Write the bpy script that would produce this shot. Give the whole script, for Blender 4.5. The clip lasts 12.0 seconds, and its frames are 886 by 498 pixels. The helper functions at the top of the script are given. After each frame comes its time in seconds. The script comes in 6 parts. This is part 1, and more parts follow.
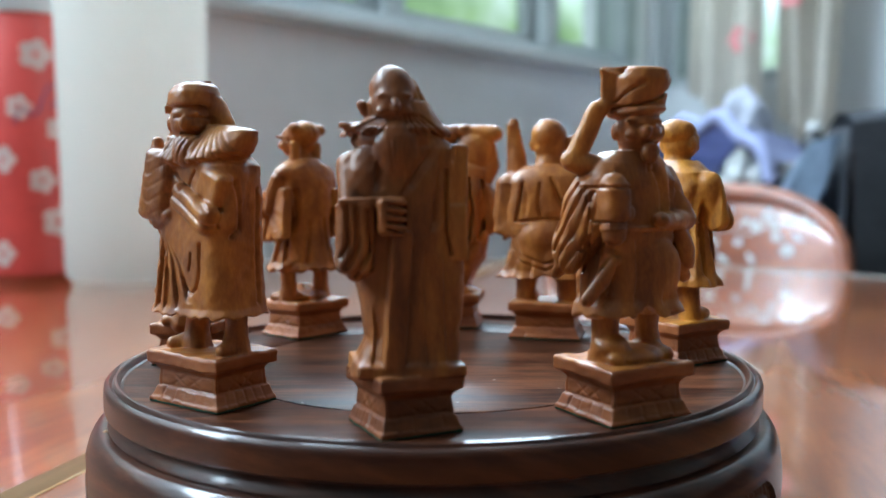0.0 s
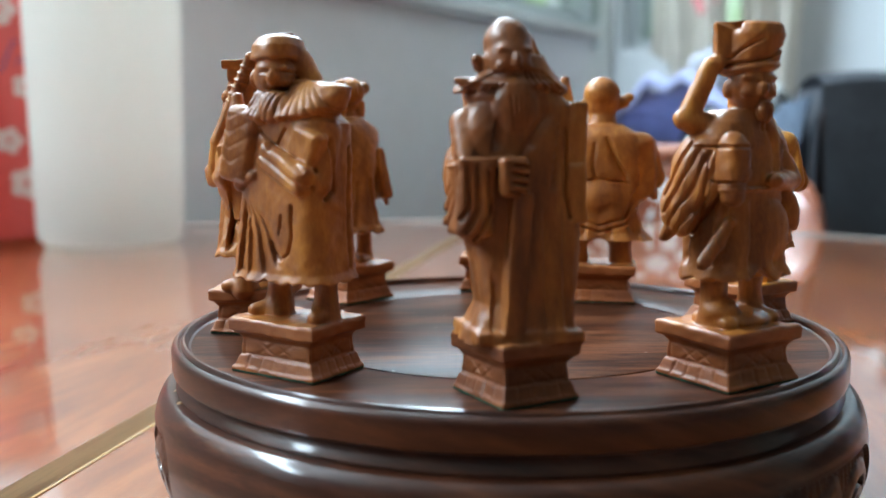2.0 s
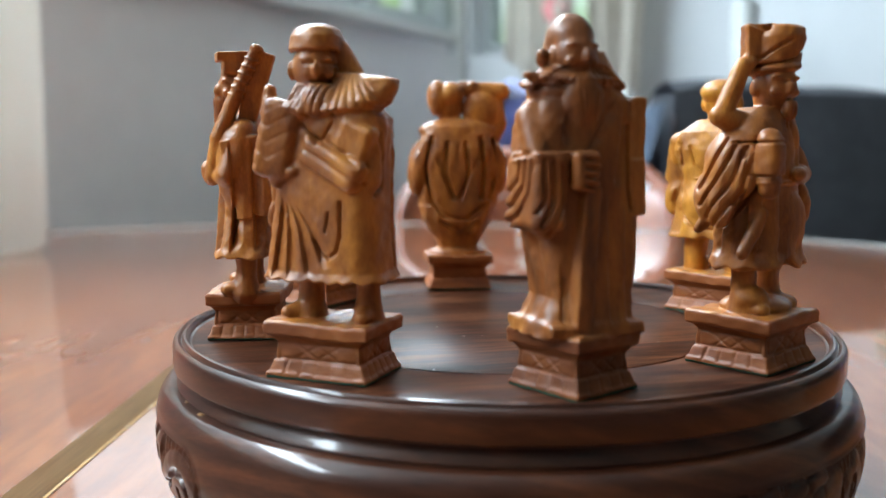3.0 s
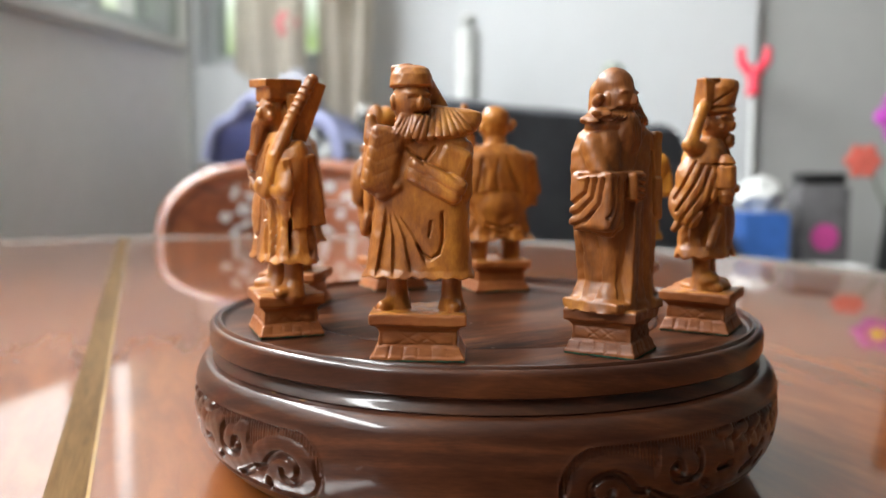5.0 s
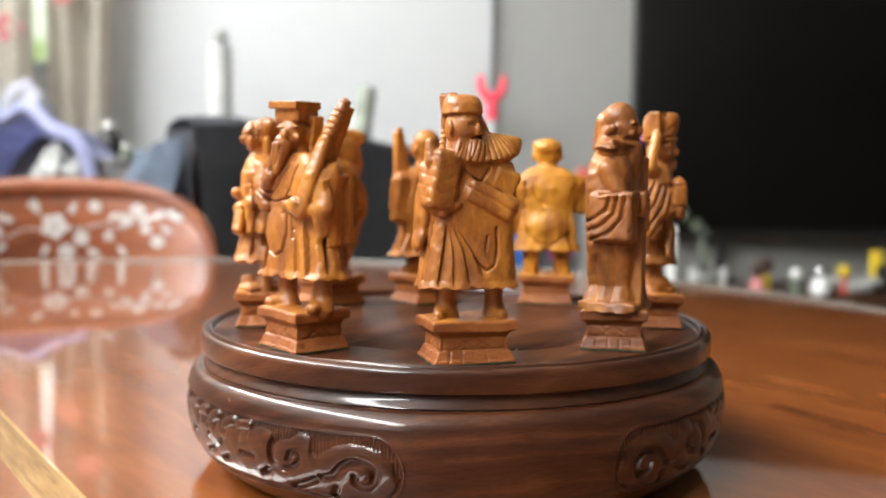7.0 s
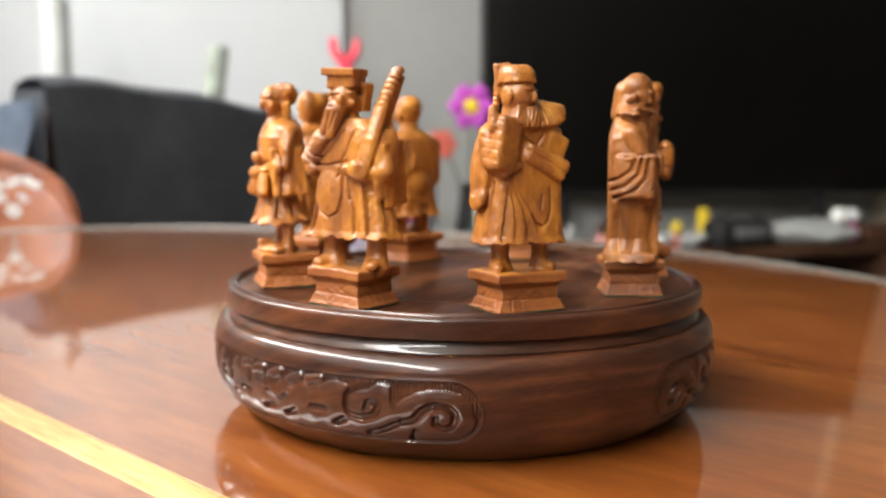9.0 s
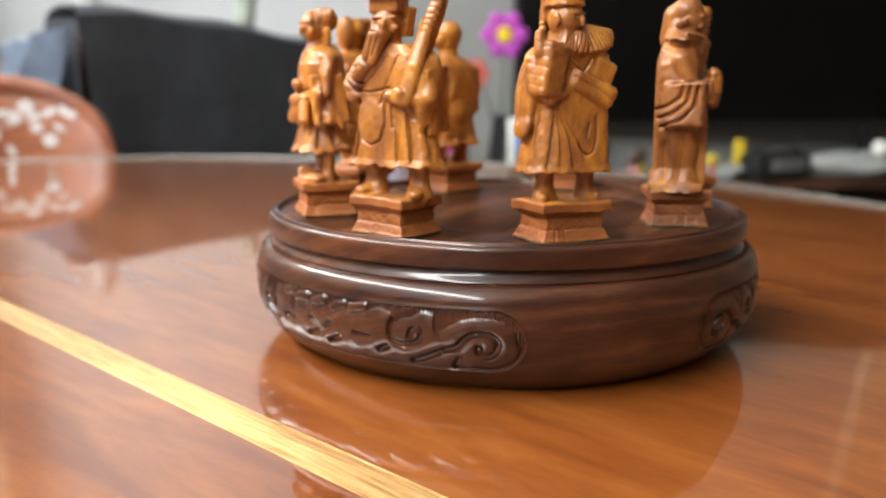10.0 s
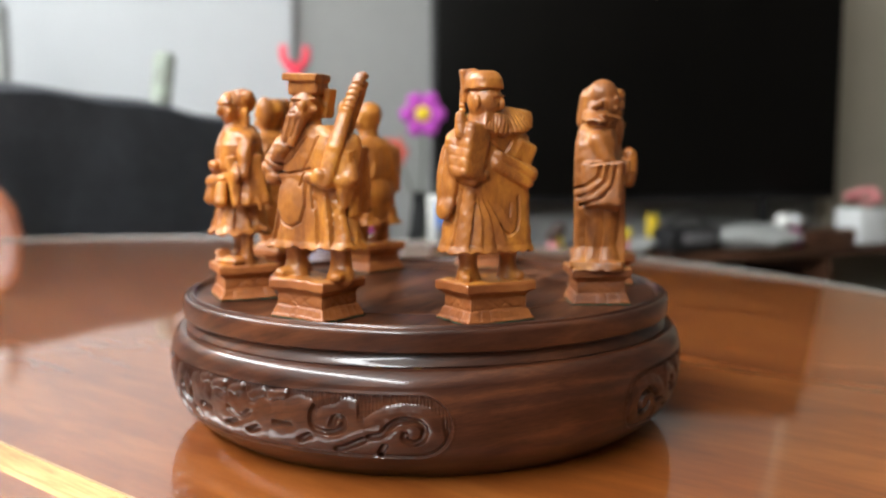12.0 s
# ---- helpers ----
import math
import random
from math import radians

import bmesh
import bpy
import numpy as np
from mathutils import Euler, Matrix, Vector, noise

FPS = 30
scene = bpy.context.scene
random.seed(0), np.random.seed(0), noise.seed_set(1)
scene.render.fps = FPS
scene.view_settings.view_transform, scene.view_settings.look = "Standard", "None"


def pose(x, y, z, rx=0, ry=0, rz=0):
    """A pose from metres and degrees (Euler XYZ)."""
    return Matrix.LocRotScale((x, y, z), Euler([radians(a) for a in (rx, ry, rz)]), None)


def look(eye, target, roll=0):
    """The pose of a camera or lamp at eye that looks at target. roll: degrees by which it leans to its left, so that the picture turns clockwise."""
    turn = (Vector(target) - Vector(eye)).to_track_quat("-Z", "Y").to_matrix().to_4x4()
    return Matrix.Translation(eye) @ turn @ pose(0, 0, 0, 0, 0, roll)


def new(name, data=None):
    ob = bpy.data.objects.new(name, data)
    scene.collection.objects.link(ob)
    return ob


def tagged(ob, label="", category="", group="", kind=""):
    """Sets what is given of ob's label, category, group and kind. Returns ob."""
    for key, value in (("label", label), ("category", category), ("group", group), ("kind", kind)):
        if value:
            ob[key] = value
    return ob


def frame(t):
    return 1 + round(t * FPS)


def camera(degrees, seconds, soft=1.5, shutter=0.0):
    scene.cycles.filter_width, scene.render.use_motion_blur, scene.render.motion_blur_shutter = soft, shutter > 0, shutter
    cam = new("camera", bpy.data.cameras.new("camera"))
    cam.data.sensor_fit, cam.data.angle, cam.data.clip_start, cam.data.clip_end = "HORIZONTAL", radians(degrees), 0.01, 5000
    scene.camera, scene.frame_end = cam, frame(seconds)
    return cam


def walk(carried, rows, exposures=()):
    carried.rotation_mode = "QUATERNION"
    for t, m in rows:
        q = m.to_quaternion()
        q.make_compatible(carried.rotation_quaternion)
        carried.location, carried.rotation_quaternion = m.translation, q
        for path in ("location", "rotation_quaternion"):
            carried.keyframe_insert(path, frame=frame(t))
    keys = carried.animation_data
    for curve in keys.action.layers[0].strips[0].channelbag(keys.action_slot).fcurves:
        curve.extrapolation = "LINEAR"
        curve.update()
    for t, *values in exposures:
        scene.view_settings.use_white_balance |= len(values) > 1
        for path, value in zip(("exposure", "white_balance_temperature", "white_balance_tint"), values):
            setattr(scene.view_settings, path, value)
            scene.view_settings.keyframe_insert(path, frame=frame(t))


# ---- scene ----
cam = camera(54.40, 12.0)
PATH = [
    (0, pose(0.0029, -0.2767, 0.8560, 86.14, 0.15, 0.00)),
    (0.5, pose(0.0031, -0.2754, 0.8557, 85.43, 0.20, -0.02)),
    (1, pose(0.0028, -0.2724, 0.8549, 84.25, 0.18, -0.08)),
    (1.5, pose(-0.0136, -0.2711, 0.8549, 83.46, 0.19, -0.87)),
    (2, pose(-0.0332, -0.2675, 0.8557, 83.57, 0.10, -3.11)),
    (2.5, pose(-0.0545, -0.2588, 0.8550, 83.90, 0.01, -8.27)),
    (4.5, pose(-0.1668, -0.2612, 0.8511, 83.56, -0.35, -28.32)),
    (5, pose(-0.1884, -0.2635, 0.8555, 84.59, -0.24, -32.85)),
    (5.5, pose(-0.2047, -0.2526, 0.8524, 80.52, -0.41, -33.85)),
    (6, pose(-0.2153, -0.2466, 0.8534, 80.10, 0.26, -39.28)),
    (6.5, pose(-0.2476, -0.2318, 0.8548, 83.52, -0.05, -46.25)),
    (8.5, pose(-0.3237, -0.1759, 0.8558, 85.62, 0.04, -59.06)),
    (9, pose(-0.3344, -0.1655, 0.8551, 83.56, -0.10, -62.31)),
    (9.5, pose(-0.3324, -0.1604, 0.8530, 79.75, -0.23, -61.05)),
    (10, pose(-0.3350, -0.1606, 0.8538, 79.04, -0.11, -60.31)),
    (10.5, pose(-0.3317, -0.1586, 0.8532, 75.78, -0.13, -60.00)),
    (11, pose(-0.3413, -0.1662, 0.8557, 83.01, -0.02, -59.73)),
    (11.5, pose(-0.3377, -0.1626, 0.8543, 82.36, -0.06, -60.05)),
    (12, pose(-0.3308, -0.1576, 0.8550, 84.07, 0.07, -65.62)),
]
walk(cam, PATH, [(0, 0.04, 5200, -1), (1.0, 0.18, 5220, -1), (1.5, 0.24, 5250, -1), (2.0, 0.18, 5400, -1), (2.5, 0.08, 5550, 0), (4.5, 0.08, 6100, 7), (5.5, 0.14, 6800, 10), (6.5, 0.25, 6750, 10), (8.5, 0.14, 6800, 10), (9, 0.20, 6900, 10), (10.5, 0.05, 6600, 9), (12, 0.03, 6500, 9)])
cam.data.dof.use_dof = True
cam.data.dof.focus_distance, cam.data.dof.aperture_fstop = 0.240, 10.0

# ---- light ----
TOP = 0.75                      # height of the table top
world = bpy.data.worlds.new("world")
scene.world = world
world.use_nodes = True
sky = world.node_tree.nodes.new("ShaderNodeTexSky")
sky.sky_type = "NISHITA"
sky.sun_disc = False
sky.sun_elevation, sky.sun_rotation = radians(62), radians(-108)
world.node_tree.links.new(sky.outputs[0], world.node_tree.nodes["Background"].inputs[0])
world.node_tree.nodes["Background"].inputs[1].default_value = 0.12

ROOM = pose(0, 0, 0, 0, 0, -45)  # room axes: x away from the window wall, y towards the far wall


def lamp(name, kind, m, power, colour=(1, 1, 1), size=(1, 1)):
    data = bpy.data.lights.new(name, kind)
    data.energy, data.color = power, colour
    if kind == "AREA":
        data.shape, data.size, data.size_y = "RECTANGLE", size[0], size[1]
    ob = new(name, data)
    ob.matrix_world = m
    return ob


# daylight that comes in through the long window
lamp("window_daylight", "AREA", ROOM @ look((-1.40, -0.20, 2.39), (0.5, -0.20, 1.70)), 205, (0.95, 0.98, 1.0), (4.6, 0.34))
# the overcast sun
sun_data = bpy.data.lights.new("sun", "SUN")
sun_data.energy, sun_data.angle, sun_data.color = 1.0, radians(12), (1.0, 0.95, 0.88)
sun_ob = new("sun", sun_data)
sun_ob.matrix_world = ROOM @ look((-1.5, -3, 6.3), (0, 0, 0))

# ---- materials ----


def material(name, colour, rough=0.5, metal=0.0, vary=0.25, scale=8.0, bump=0.05, coat=0.0, stretch=(1, 1, 1), second=None, spec=0.5):
    """A plain surface with colour variation at two scales and a fine relief."""
    m = bpy.data.materials.new(name)
    m.use_nodes = True
    t, p = m.node_tree, m.node_tree.nodes["Principled BSDF"]
    co = t.nodes.new("ShaderNodeTexCoord")
    mp = t.nodes.new("ShaderNodeMapping")
    mp.inputs["Scale"].default_value = stretch
    t.links.new(co.outputs["Object"], mp.inputs[0])
    coarse, fine = t.nodes.new("ShaderNodeTexNoise"), t.nodes.new("ShaderNodeTexNoise")
    coarse.inputs["Scale"].default_value, fine.inputs["Scale"].default_value = scale, scale * 9
    coarse.inputs["Detail"].default_value, fine.inputs["Detail"].default_value = 4, 6
    for n in (coarse, fine):
        t.links.new(mp.outputs[0], n.inputs["Vector"])
    add = t.nodes.new("ShaderNodeMath")
    add.operation = "MULTIPLY_ADD"
    t.links.new(fine.outputs[0], add.inputs[0])
    add.inputs[1].default_value = 0.45
    t.links.new(coarse.outputs[0], add.inputs[2])
    ramp = t.nodes.new("ShaderNodeValToRGB")
    ramp.color_ramp.elements[0].position, ramp.color_ramp.elements[1].position = 0.45, 0.95
    low = [c * (1 - vary) for c in colour]
    high = second or [min(1, c * (1 + vary)) for c in colour]
    ramp.color_ramp.elements[0].color, ramp.color_ramp.elements[1].color = (*low, 1), (*high, 1)
    t.links.new(add.outputs[0], ramp.inputs[0])
    t.links.new(ramp.outputs[0], p.inputs["Base Color"])
    p.inputs["Roughness"].default_value, p.inputs["Metallic"].default_value = rough, metal
    p.inputs["Coat Weight"].default_value, p.inputs["Coat Roughness"].default_value = coat, 0.06
    p.inputs["Specular IOR Level"].default_value = spec
    if bump:
        b = t.nodes.new("ShaderNodeBump")
        b.inputs["Strength"].default_value, b.inputs["Distance"].default_value = bump, 0.01
        t.links.new(add.outputs[0], b.inputs["Height"])
        t.links.new(b.outputs[0], p.inputs["Normal"])
    return m


def wood(name, dark, mid, light, rough, coat, along, scale=1.0, bump=0.1, coat_rough=0.03, contrast=1.0, spread=0.12, tilt=(0, 0, 0)):
    """Wood with long fibres along one axis (the small number of along), soft figure and fine pores."""
    m = bpy.data.materials.new(name)
    m.use_nodes = True
    t, p = m.node_tree, m.node_tree.nodes["Principled BSDF"]
    co = t.nodes.new("ShaderNodeTexCoord")
    mp = t.nodes.new("ShaderNodeMapping")
    mp.inputs["Scale"].default_value = along
    lean = t.nodes.new("ShaderNodeVectorRotate")
    lean.rotation_type = "EULER_XYZ"
    lean.inputs["Rotation"].default_value = [radians(a) for a in tilt]
    t.links.new(co.outputs["Object"], lean.inputs["Vector"])
    t.links.new(lean.outputs[0], mp.inputs[0])
    big, fibre, pore = [t.nodes.new("ShaderNodeTexNoise") for _ in range(3)]
    big.inputs["Scale"].default_value, big.inputs["Detail"].default_value, big.inputs["Distortion"].default_value = 1.3 * scale, 3, 0.8
    fibre.inputs["Scale"].default_value, fibre.inputs["Detail"].default_value, fibre.inputs["Distortion"].default_value = 6.5 * scale, 5, 0.35
    pore.inputs["Scale"].default_value, pore.inputs["Detail"].default_value = 45 * scale, 6
    for n in (big, fibre, pore):
        t.links.new(mp.outputs[0], n.inputs["Vector"])
    last = big.outputs[0]
    for source, weight in ((fibre, 0.75 * contrast), (pore, 0.30 * contrast)):
        add = t.nodes.new("ShaderNodeMath")
        add.operation = "MULTIPLY_ADD"
        centre = t.nodes.new("ShaderNodeMath")
        centre.operation = "SUBTRACT"
        centre.inputs[1].default_value = 0.5
        t.links.new(source.outputs[0], centre.inputs[0])
        t.links.new(centre.outputs[0], add.inputs[0])
        add.inputs[1].default_value = weight
        t.links.new(last, add.inputs[2])
        last = add.outputs[0]
    ramp = t.nodes.new("ShaderNodeValToRGB")
    e = ramp.color_ramp.elements
    e[0].position, e[1].position = 0.28, 0.72
    e[0].color, e[1].color = (*dark, 1), (*light, 1)
    e.new(0.5).color = (*mid, 1)
    t.links.new(last, ramp.inputs[0])
    info = t.nodes.new("ShaderNodeObjectInfo")
    tone = t.nodes.new("ShaderNodeHueSaturation")
    value = t.nodes.new("ShaderNodeMapRange")
    value.inputs["To Min"].default_value, value.inputs["To Max"].default_value = 1 - spread, 1 + spread
    t.links.new(info.outputs["Random"], value.inputs["Value"])
    t.links.new(value.outputs[0], tone.inputs["Value"])
    t.links.new(ramp.outputs[0], tone.inputs["Color"])
    t.links.new(tone.outputs[0], p.inputs["Base Color"])
    p.inputs["Roughness"].default_value = rough
    p.inputs["Specular IOR Level"].default_value = 0.4
    p.inputs["Coat Weight"].default_value, p.inputs["Coat Roughness"].default_value = coat, coat_rough
    b = t.nodes.new("ShaderNodeBump")
    b.inputs["Strength"].default_value, b.inputs["Distance"].default_value = bump, 0.001
    t.links.new(last, b.inputs["Height"])
    t.links.new(b.outputs[0], p.inputs["Normal"])
    return m


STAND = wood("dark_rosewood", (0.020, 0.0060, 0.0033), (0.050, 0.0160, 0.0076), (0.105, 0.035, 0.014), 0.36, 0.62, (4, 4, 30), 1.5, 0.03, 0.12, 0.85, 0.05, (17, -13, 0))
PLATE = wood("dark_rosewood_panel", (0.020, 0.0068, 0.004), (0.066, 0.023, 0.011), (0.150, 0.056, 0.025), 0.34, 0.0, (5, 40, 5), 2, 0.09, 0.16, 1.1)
BOX = wood("carved_boxwood", (0.20, 0.060, 0.012), (0.37, 0.128, 0.019), (0.58, 0.238, 0.032), 0.46, 0.30, (22, 22, 9), 1.6, 0.30, 0.24, 0.85, 0.12)
BOXFOOT = wood("reddish_boxwood", (0.18, 0.050, 0.014), (0.30, 0.092, 0.023), (0.42, 0.150, 0.036), 0.48, 0.14, (8, 8, 30), 1.6, 0.25, 0.26, 0.6, 0.14)
BOXGOLD = wood("golden_boxwood", (0.24, 0.075, 0.012), (0.52, 0.21, 0.020), (0.76, 0.36, 0.036), 0.46, 0.16, (22, 22, 9), 1.6, 0.30, 0.28, 0.75, 0.12)
# darker copies of the two boxwoods: shade on the bearded figurine put into colour
BOXSHADEDFOOT = wood("reddish_boxwood_shade_toned", (0.11, 0.031, 0.010), (0.21, 0.064, 0.017), (0.32, 0.110, 0.028), 0.50, 0.12, (8, 8, 30), 1.6, 0.25, 0.26, 0.6, 0.05)
BOXSHADED = wood("boxwood_shade_toned", (0.13, 0.040, 0.010), (0.26, 0.086, 0.016), (0.44, 0.172, 0.027), 0.46, 0.20, (26, 26, 7), 1.6, 0.20, 0.26, 0.7, 0.05)
TABLE = wood("lacquered_redwood", (0.148, 0.036, 0.007), (0.204, 0.055, 0.0095), (0.262, 0.080, 0.016), 0.42, 1.0, (11, 2.2, 4), 3.0, 0.01, 0.012, 0.6, 0.03)
INLAY = wood("pale_inlay_wood", (0.10, 0.052, 0.018), (0.165, 0.092, 0.034), (0.22, 0.132, 0.056), 0.55, 0.0, (60, 4, 4), 2, 0.02, 0.015)
EDGE = material("pale_glassy_edge", (0.22, 0.22, 0.20), 0.2, 0, 0.1, 20, 0.02, 0.8)
SEAM = material("yellow_inlay_wood", (0.46, 0.27, 0.09), 0.4, 0, 0.2, 30, 0.02, 1.0)
CHAIRWOOD = wood("polished_rosewood_chair", (0.20, 0.045, 0.014), (0.34, 0.085, 0.026), (0.46, 0.135, 0.045), 0.34, 1.0, (3, 10, 10), 1.5, 0.03, 0.24)
PEARL = material("mother_of_pearl", (0.92, 0.93, 0.88), 0.32, 0, 0.10, 60, 0.05, 1.0, second=(0.85, 0.78, 0.80))
FELT = material("green_felt", (0.012, 0.075, 0.045), 0.95, 0, 0.3, 400, 0.3)
# two browns for unseen walls, darkened to weaken light bounced onto the figurines
BOUNCECUT = material("bounce_cutting_dark_brown", (0.065, 0.055, 0.046), 0.85, 0, 0.06, 2.5, 0.05)
BOUNCETRIM = material("bounce_trimming_brown", (0.11, 0.10, 0.085), 0.85, 0, 0.06, 2.5, 0.05)
SIDEWALL = material("pale_grey_wall_paint", (0.87, 0.87, 0.85), 0.85, 0, 0.05, 2.5, 0.06)
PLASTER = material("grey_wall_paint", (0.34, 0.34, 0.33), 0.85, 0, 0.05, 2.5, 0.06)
CEILPAINT = material("off_white_ceiling_paint", (0.64, 0.63, 0.60), 0.9, 0, 0.04, 2.0, 0.05)
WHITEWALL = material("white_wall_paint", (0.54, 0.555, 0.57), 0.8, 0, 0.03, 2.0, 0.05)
CREAM = material("cream_wall_paint", (0.48, 0.43, 0.34), 0.85, 0, 0.05, 2.0, 0.05)
FLOORTILE = material("brown_floor_tile", (0.11, 0.082, 0.06), 0.25, 0, 0.12, 3, 0.02)
ALU = material("grey_aluminium", (0.36, 0.38, 0.38), 0.45, 0.3, 0.06, 12, 0.03)
SILL = material("white_sill_stone", (0.60, 0.60, 0.57), 0.5, 0, 0.06, 9, 0.03)
CLOTH = material("slate_black_cloth", (0.105, 0.110, 0.125), 0.9, 0, 0.25, 9, 0.25)
DENIM = material("blue_grey_cloth", (0.16, 0.20, 0.27), 0.95, 0, 0.3, 25, 0.3)
LAVENDER = material("lavender_fabric", (0.30, 0.32, 0.50), 0.85, 0, 0.18, 18, 0.2)
CURTAIN = material("cream_curtain_cloth", (0.66, 0.62, 0.55), 0.95, 0, 0.10, 20, 0.15)
c_tree = CURTAIN.node_tree
c_mix, c_through = c_tree.nodes.new("ShaderNodeMixShader"), c_tree.nodes.new("ShaderNodeBsdfTranslucent")
c_through.inputs[0].default_value = (0.80, 0.75, 0.70, 1)
c_mix.inputs[0].default_value = 0.45
c_tree.links.new(c_tree.nodes["Principled BSDF"].outputs[0], c_mix.inputs[1])
c_tree.links.new(c_through.outputs[0], c_mix.inputs[2])
c_tree.links.new(c_mix.outputs[0], c_tree.nodes["Material Output"].inputs[0])
BLOSSOM = material("red_print_cloth", (0.62, 0.24, 0.24), 0.95, 0, 0.25, 20, 0.1)
WHITE = material("white_glazed_plastic", (0.88, 0.88, 0.84), 0.35, 0, 0.03, 6, 0.02, 0.3)
FROSTED = material("frosted_white_plastic", (0.93, 0.925, 0.89), 0.4, 0, 0.03, 6, 0.02, 0.3)
f_tree = FROSTED.node_tree
f_mix, f_through = f_tree.nodes.new("ShaderNodeMixShader"), f_tree.nodes.new("ShaderNodeBsdfTranslucent")
f_through.inputs[0].default_value = (0.95, 0.93, 0.86, 1)
f_mix.inputs[0].default_value = 0.72
f_tree.links.new(f_tree.nodes["Principled BSDF"].outputs[0], f_mix.inputs[1])
f_tree.links.new(f_through.outputs[0], f_mix.inputs[2])
f_tree.links.new(f_mix.outputs[0], f_tree.nodes["Material Output"].inputs[0])
REDTIN = material("red_printed_tin", (0.70, 0.085, 0.07), 0.35, 0, 0.15, 12, 0.02, 0.4)
TINPRINT = material("white_tin_print", (0.78, 0.62, 0.58), 0.4, 0, 0.10, 30, 0.0)
PURPLEPRINT = material("purple_tin_print", (0.20, 0.05, 0.16), 0.4, 0, 0.10, 30, 0.0)
SCREEN = material("black_screen_glass", (0.004, 0.0035, 0.003), 0.35, 0, 0.2, 4, 0.0, 0.0, spec=0.14)
BLACK = material("black_plastic", (0.012, 0.012, 0.013), 0.45, 0, 0.3, 20, 0.05)
CHROME = material("chrome", (0.75, 0.76, 0.78), 0.15, 1.0, 0.05, 10, 0.02)
RED = material("red_plastic", (0.85, 0.05, 0.10), 0.4, 0, 0.1, 12, 0.03)
PURPLE = material("purple_felt_petal", (0.42, 0.06, 0.40), 0.85, 0, 0.2, 40, 0.2)
YELLOW = material("yellow_felt", (0.72, 0.52, 0.03), 0.85, 0, 0.2, 40, 0.2)
MATGREY = material("grey_green_mat", (0.30, 0.33, 0.28), 0.9, 0, 0.35, 30, 0.2)
GREEN = material("dull_green_leaf", (0.11, 0.135, 0.095), 0.7, 0, 0.25, 20, 0.1)
GREY = material("grey_fabric", (0.13, 0.125, 0.13), 0.9, 0, 0.25, 30, 0.2)
PINK = material("magenta_print", (0.55, 0.06, 0.28), 0.7, 0, 0.15, 30, 0.1)
BLUE = material("blue_print", (0.05, 0.16, 0.52), 0.5, 0, 0.25, 25, 0.05)
ORANGE = material("dull_red_petal", (0.52, 0.10, 0.07), 0.8, 0, 0.2, 30, 0.2)
HAZE = material("hazy_lavender_film", (0.34, 0.345, 0.40), 0.5, 0, 0.25, 14, 0.2)
DULLWHITE = material("dull_white_film", (0.40, 0.41, 0.40), 0.5, 0, 0.15, 14, 0.15)
PALE = material("pale_paper", (0.70, 0.71, 0.70), 0.7, 0, 0.08, 14, 0.15)
CABINET = wood("dark_cabinet_wood", (0.03, 0.012, 0.007), (0.07, 0.03, 0.016), (0.12, 0.055, 0.03), 0.4, 0.3, (1, 6, 6), 2, 0.03)
CERAMIC = material("white_ceramic", (0.75, 0.76, 0.76), 0.25, 0, 0.05, 20, 0.02, 0.5)
for polished, shine in ((CHAIRWOOD, 2.3), (PEARL, 2.3)):
    polished.node_tree.nodes["Principled BSDF"].inputs["Coat IOR"].default_value = shine
for lacquer in (TABLE, SEAM):
    surface = lacquer.node_tree.nodes["Principled BSDF"]
    surface.inputs["Coat IOR"].default_value, surface.inputs["Coat Roughness"].default_value = 2.1, 0.05
    surface.inputs["Specular IOR Level"].default_value = 0.15
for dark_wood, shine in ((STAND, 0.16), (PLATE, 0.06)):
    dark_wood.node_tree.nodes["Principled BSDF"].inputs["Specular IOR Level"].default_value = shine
# a few specks of dust lie on the stand's top
d_tree = PLATE.node_tree
d_bsdf = d_tree.nodes["Principled BSDF"]
d_cells, d_near, d_few, d_both, d_mix, d_place = [d_tree.nodes.new(kind) for kind in ("ShaderNodeTexVoronoi", "ShaderNodeMath", "ShaderNodeMath", "ShaderNodeMath", "ShaderNodeMix", "ShaderNodeTexCoord")]
d_cells.inputs["Scale"].default_value = 190
d_near.operation, d_few.operation, d_both.operation = "LESS_THAN", "GREATER_THAN", "MULTIPLY"
d_near.inputs[1].default_value, d_few.inputs[1].default_value = 0.075, 0.66
d_mix.data_type = "RGBA"
d_mix.inputs[7].default_value = (0.42, 0.38, 0.34, 1)
d_tree.links.new(d_place.outputs["Object"], d_cells.inputs["Vector"])
d_tree.links.new(d_cells.outputs["Distance"], d_near.inputs[0])
d_tree.links.new(d_cells.outputs["Color"], d_few.inputs[0])
d_tree.links.new(d_near.outputs[0], d_both.inputs[0])
d_tree.links.new(d_few.outputs[0], d_both.inputs[1])
d_tree.links.new(d_both.outputs[0], d_mix.inputs[0])
d_tree.links.new(d_bsdf.inputs["Base Color"].links[0].from_socket, d_mix.inputs[6])
d_tree.links.new(d_mix.outputs[2], d_bsdf.inputs["Base Color"])
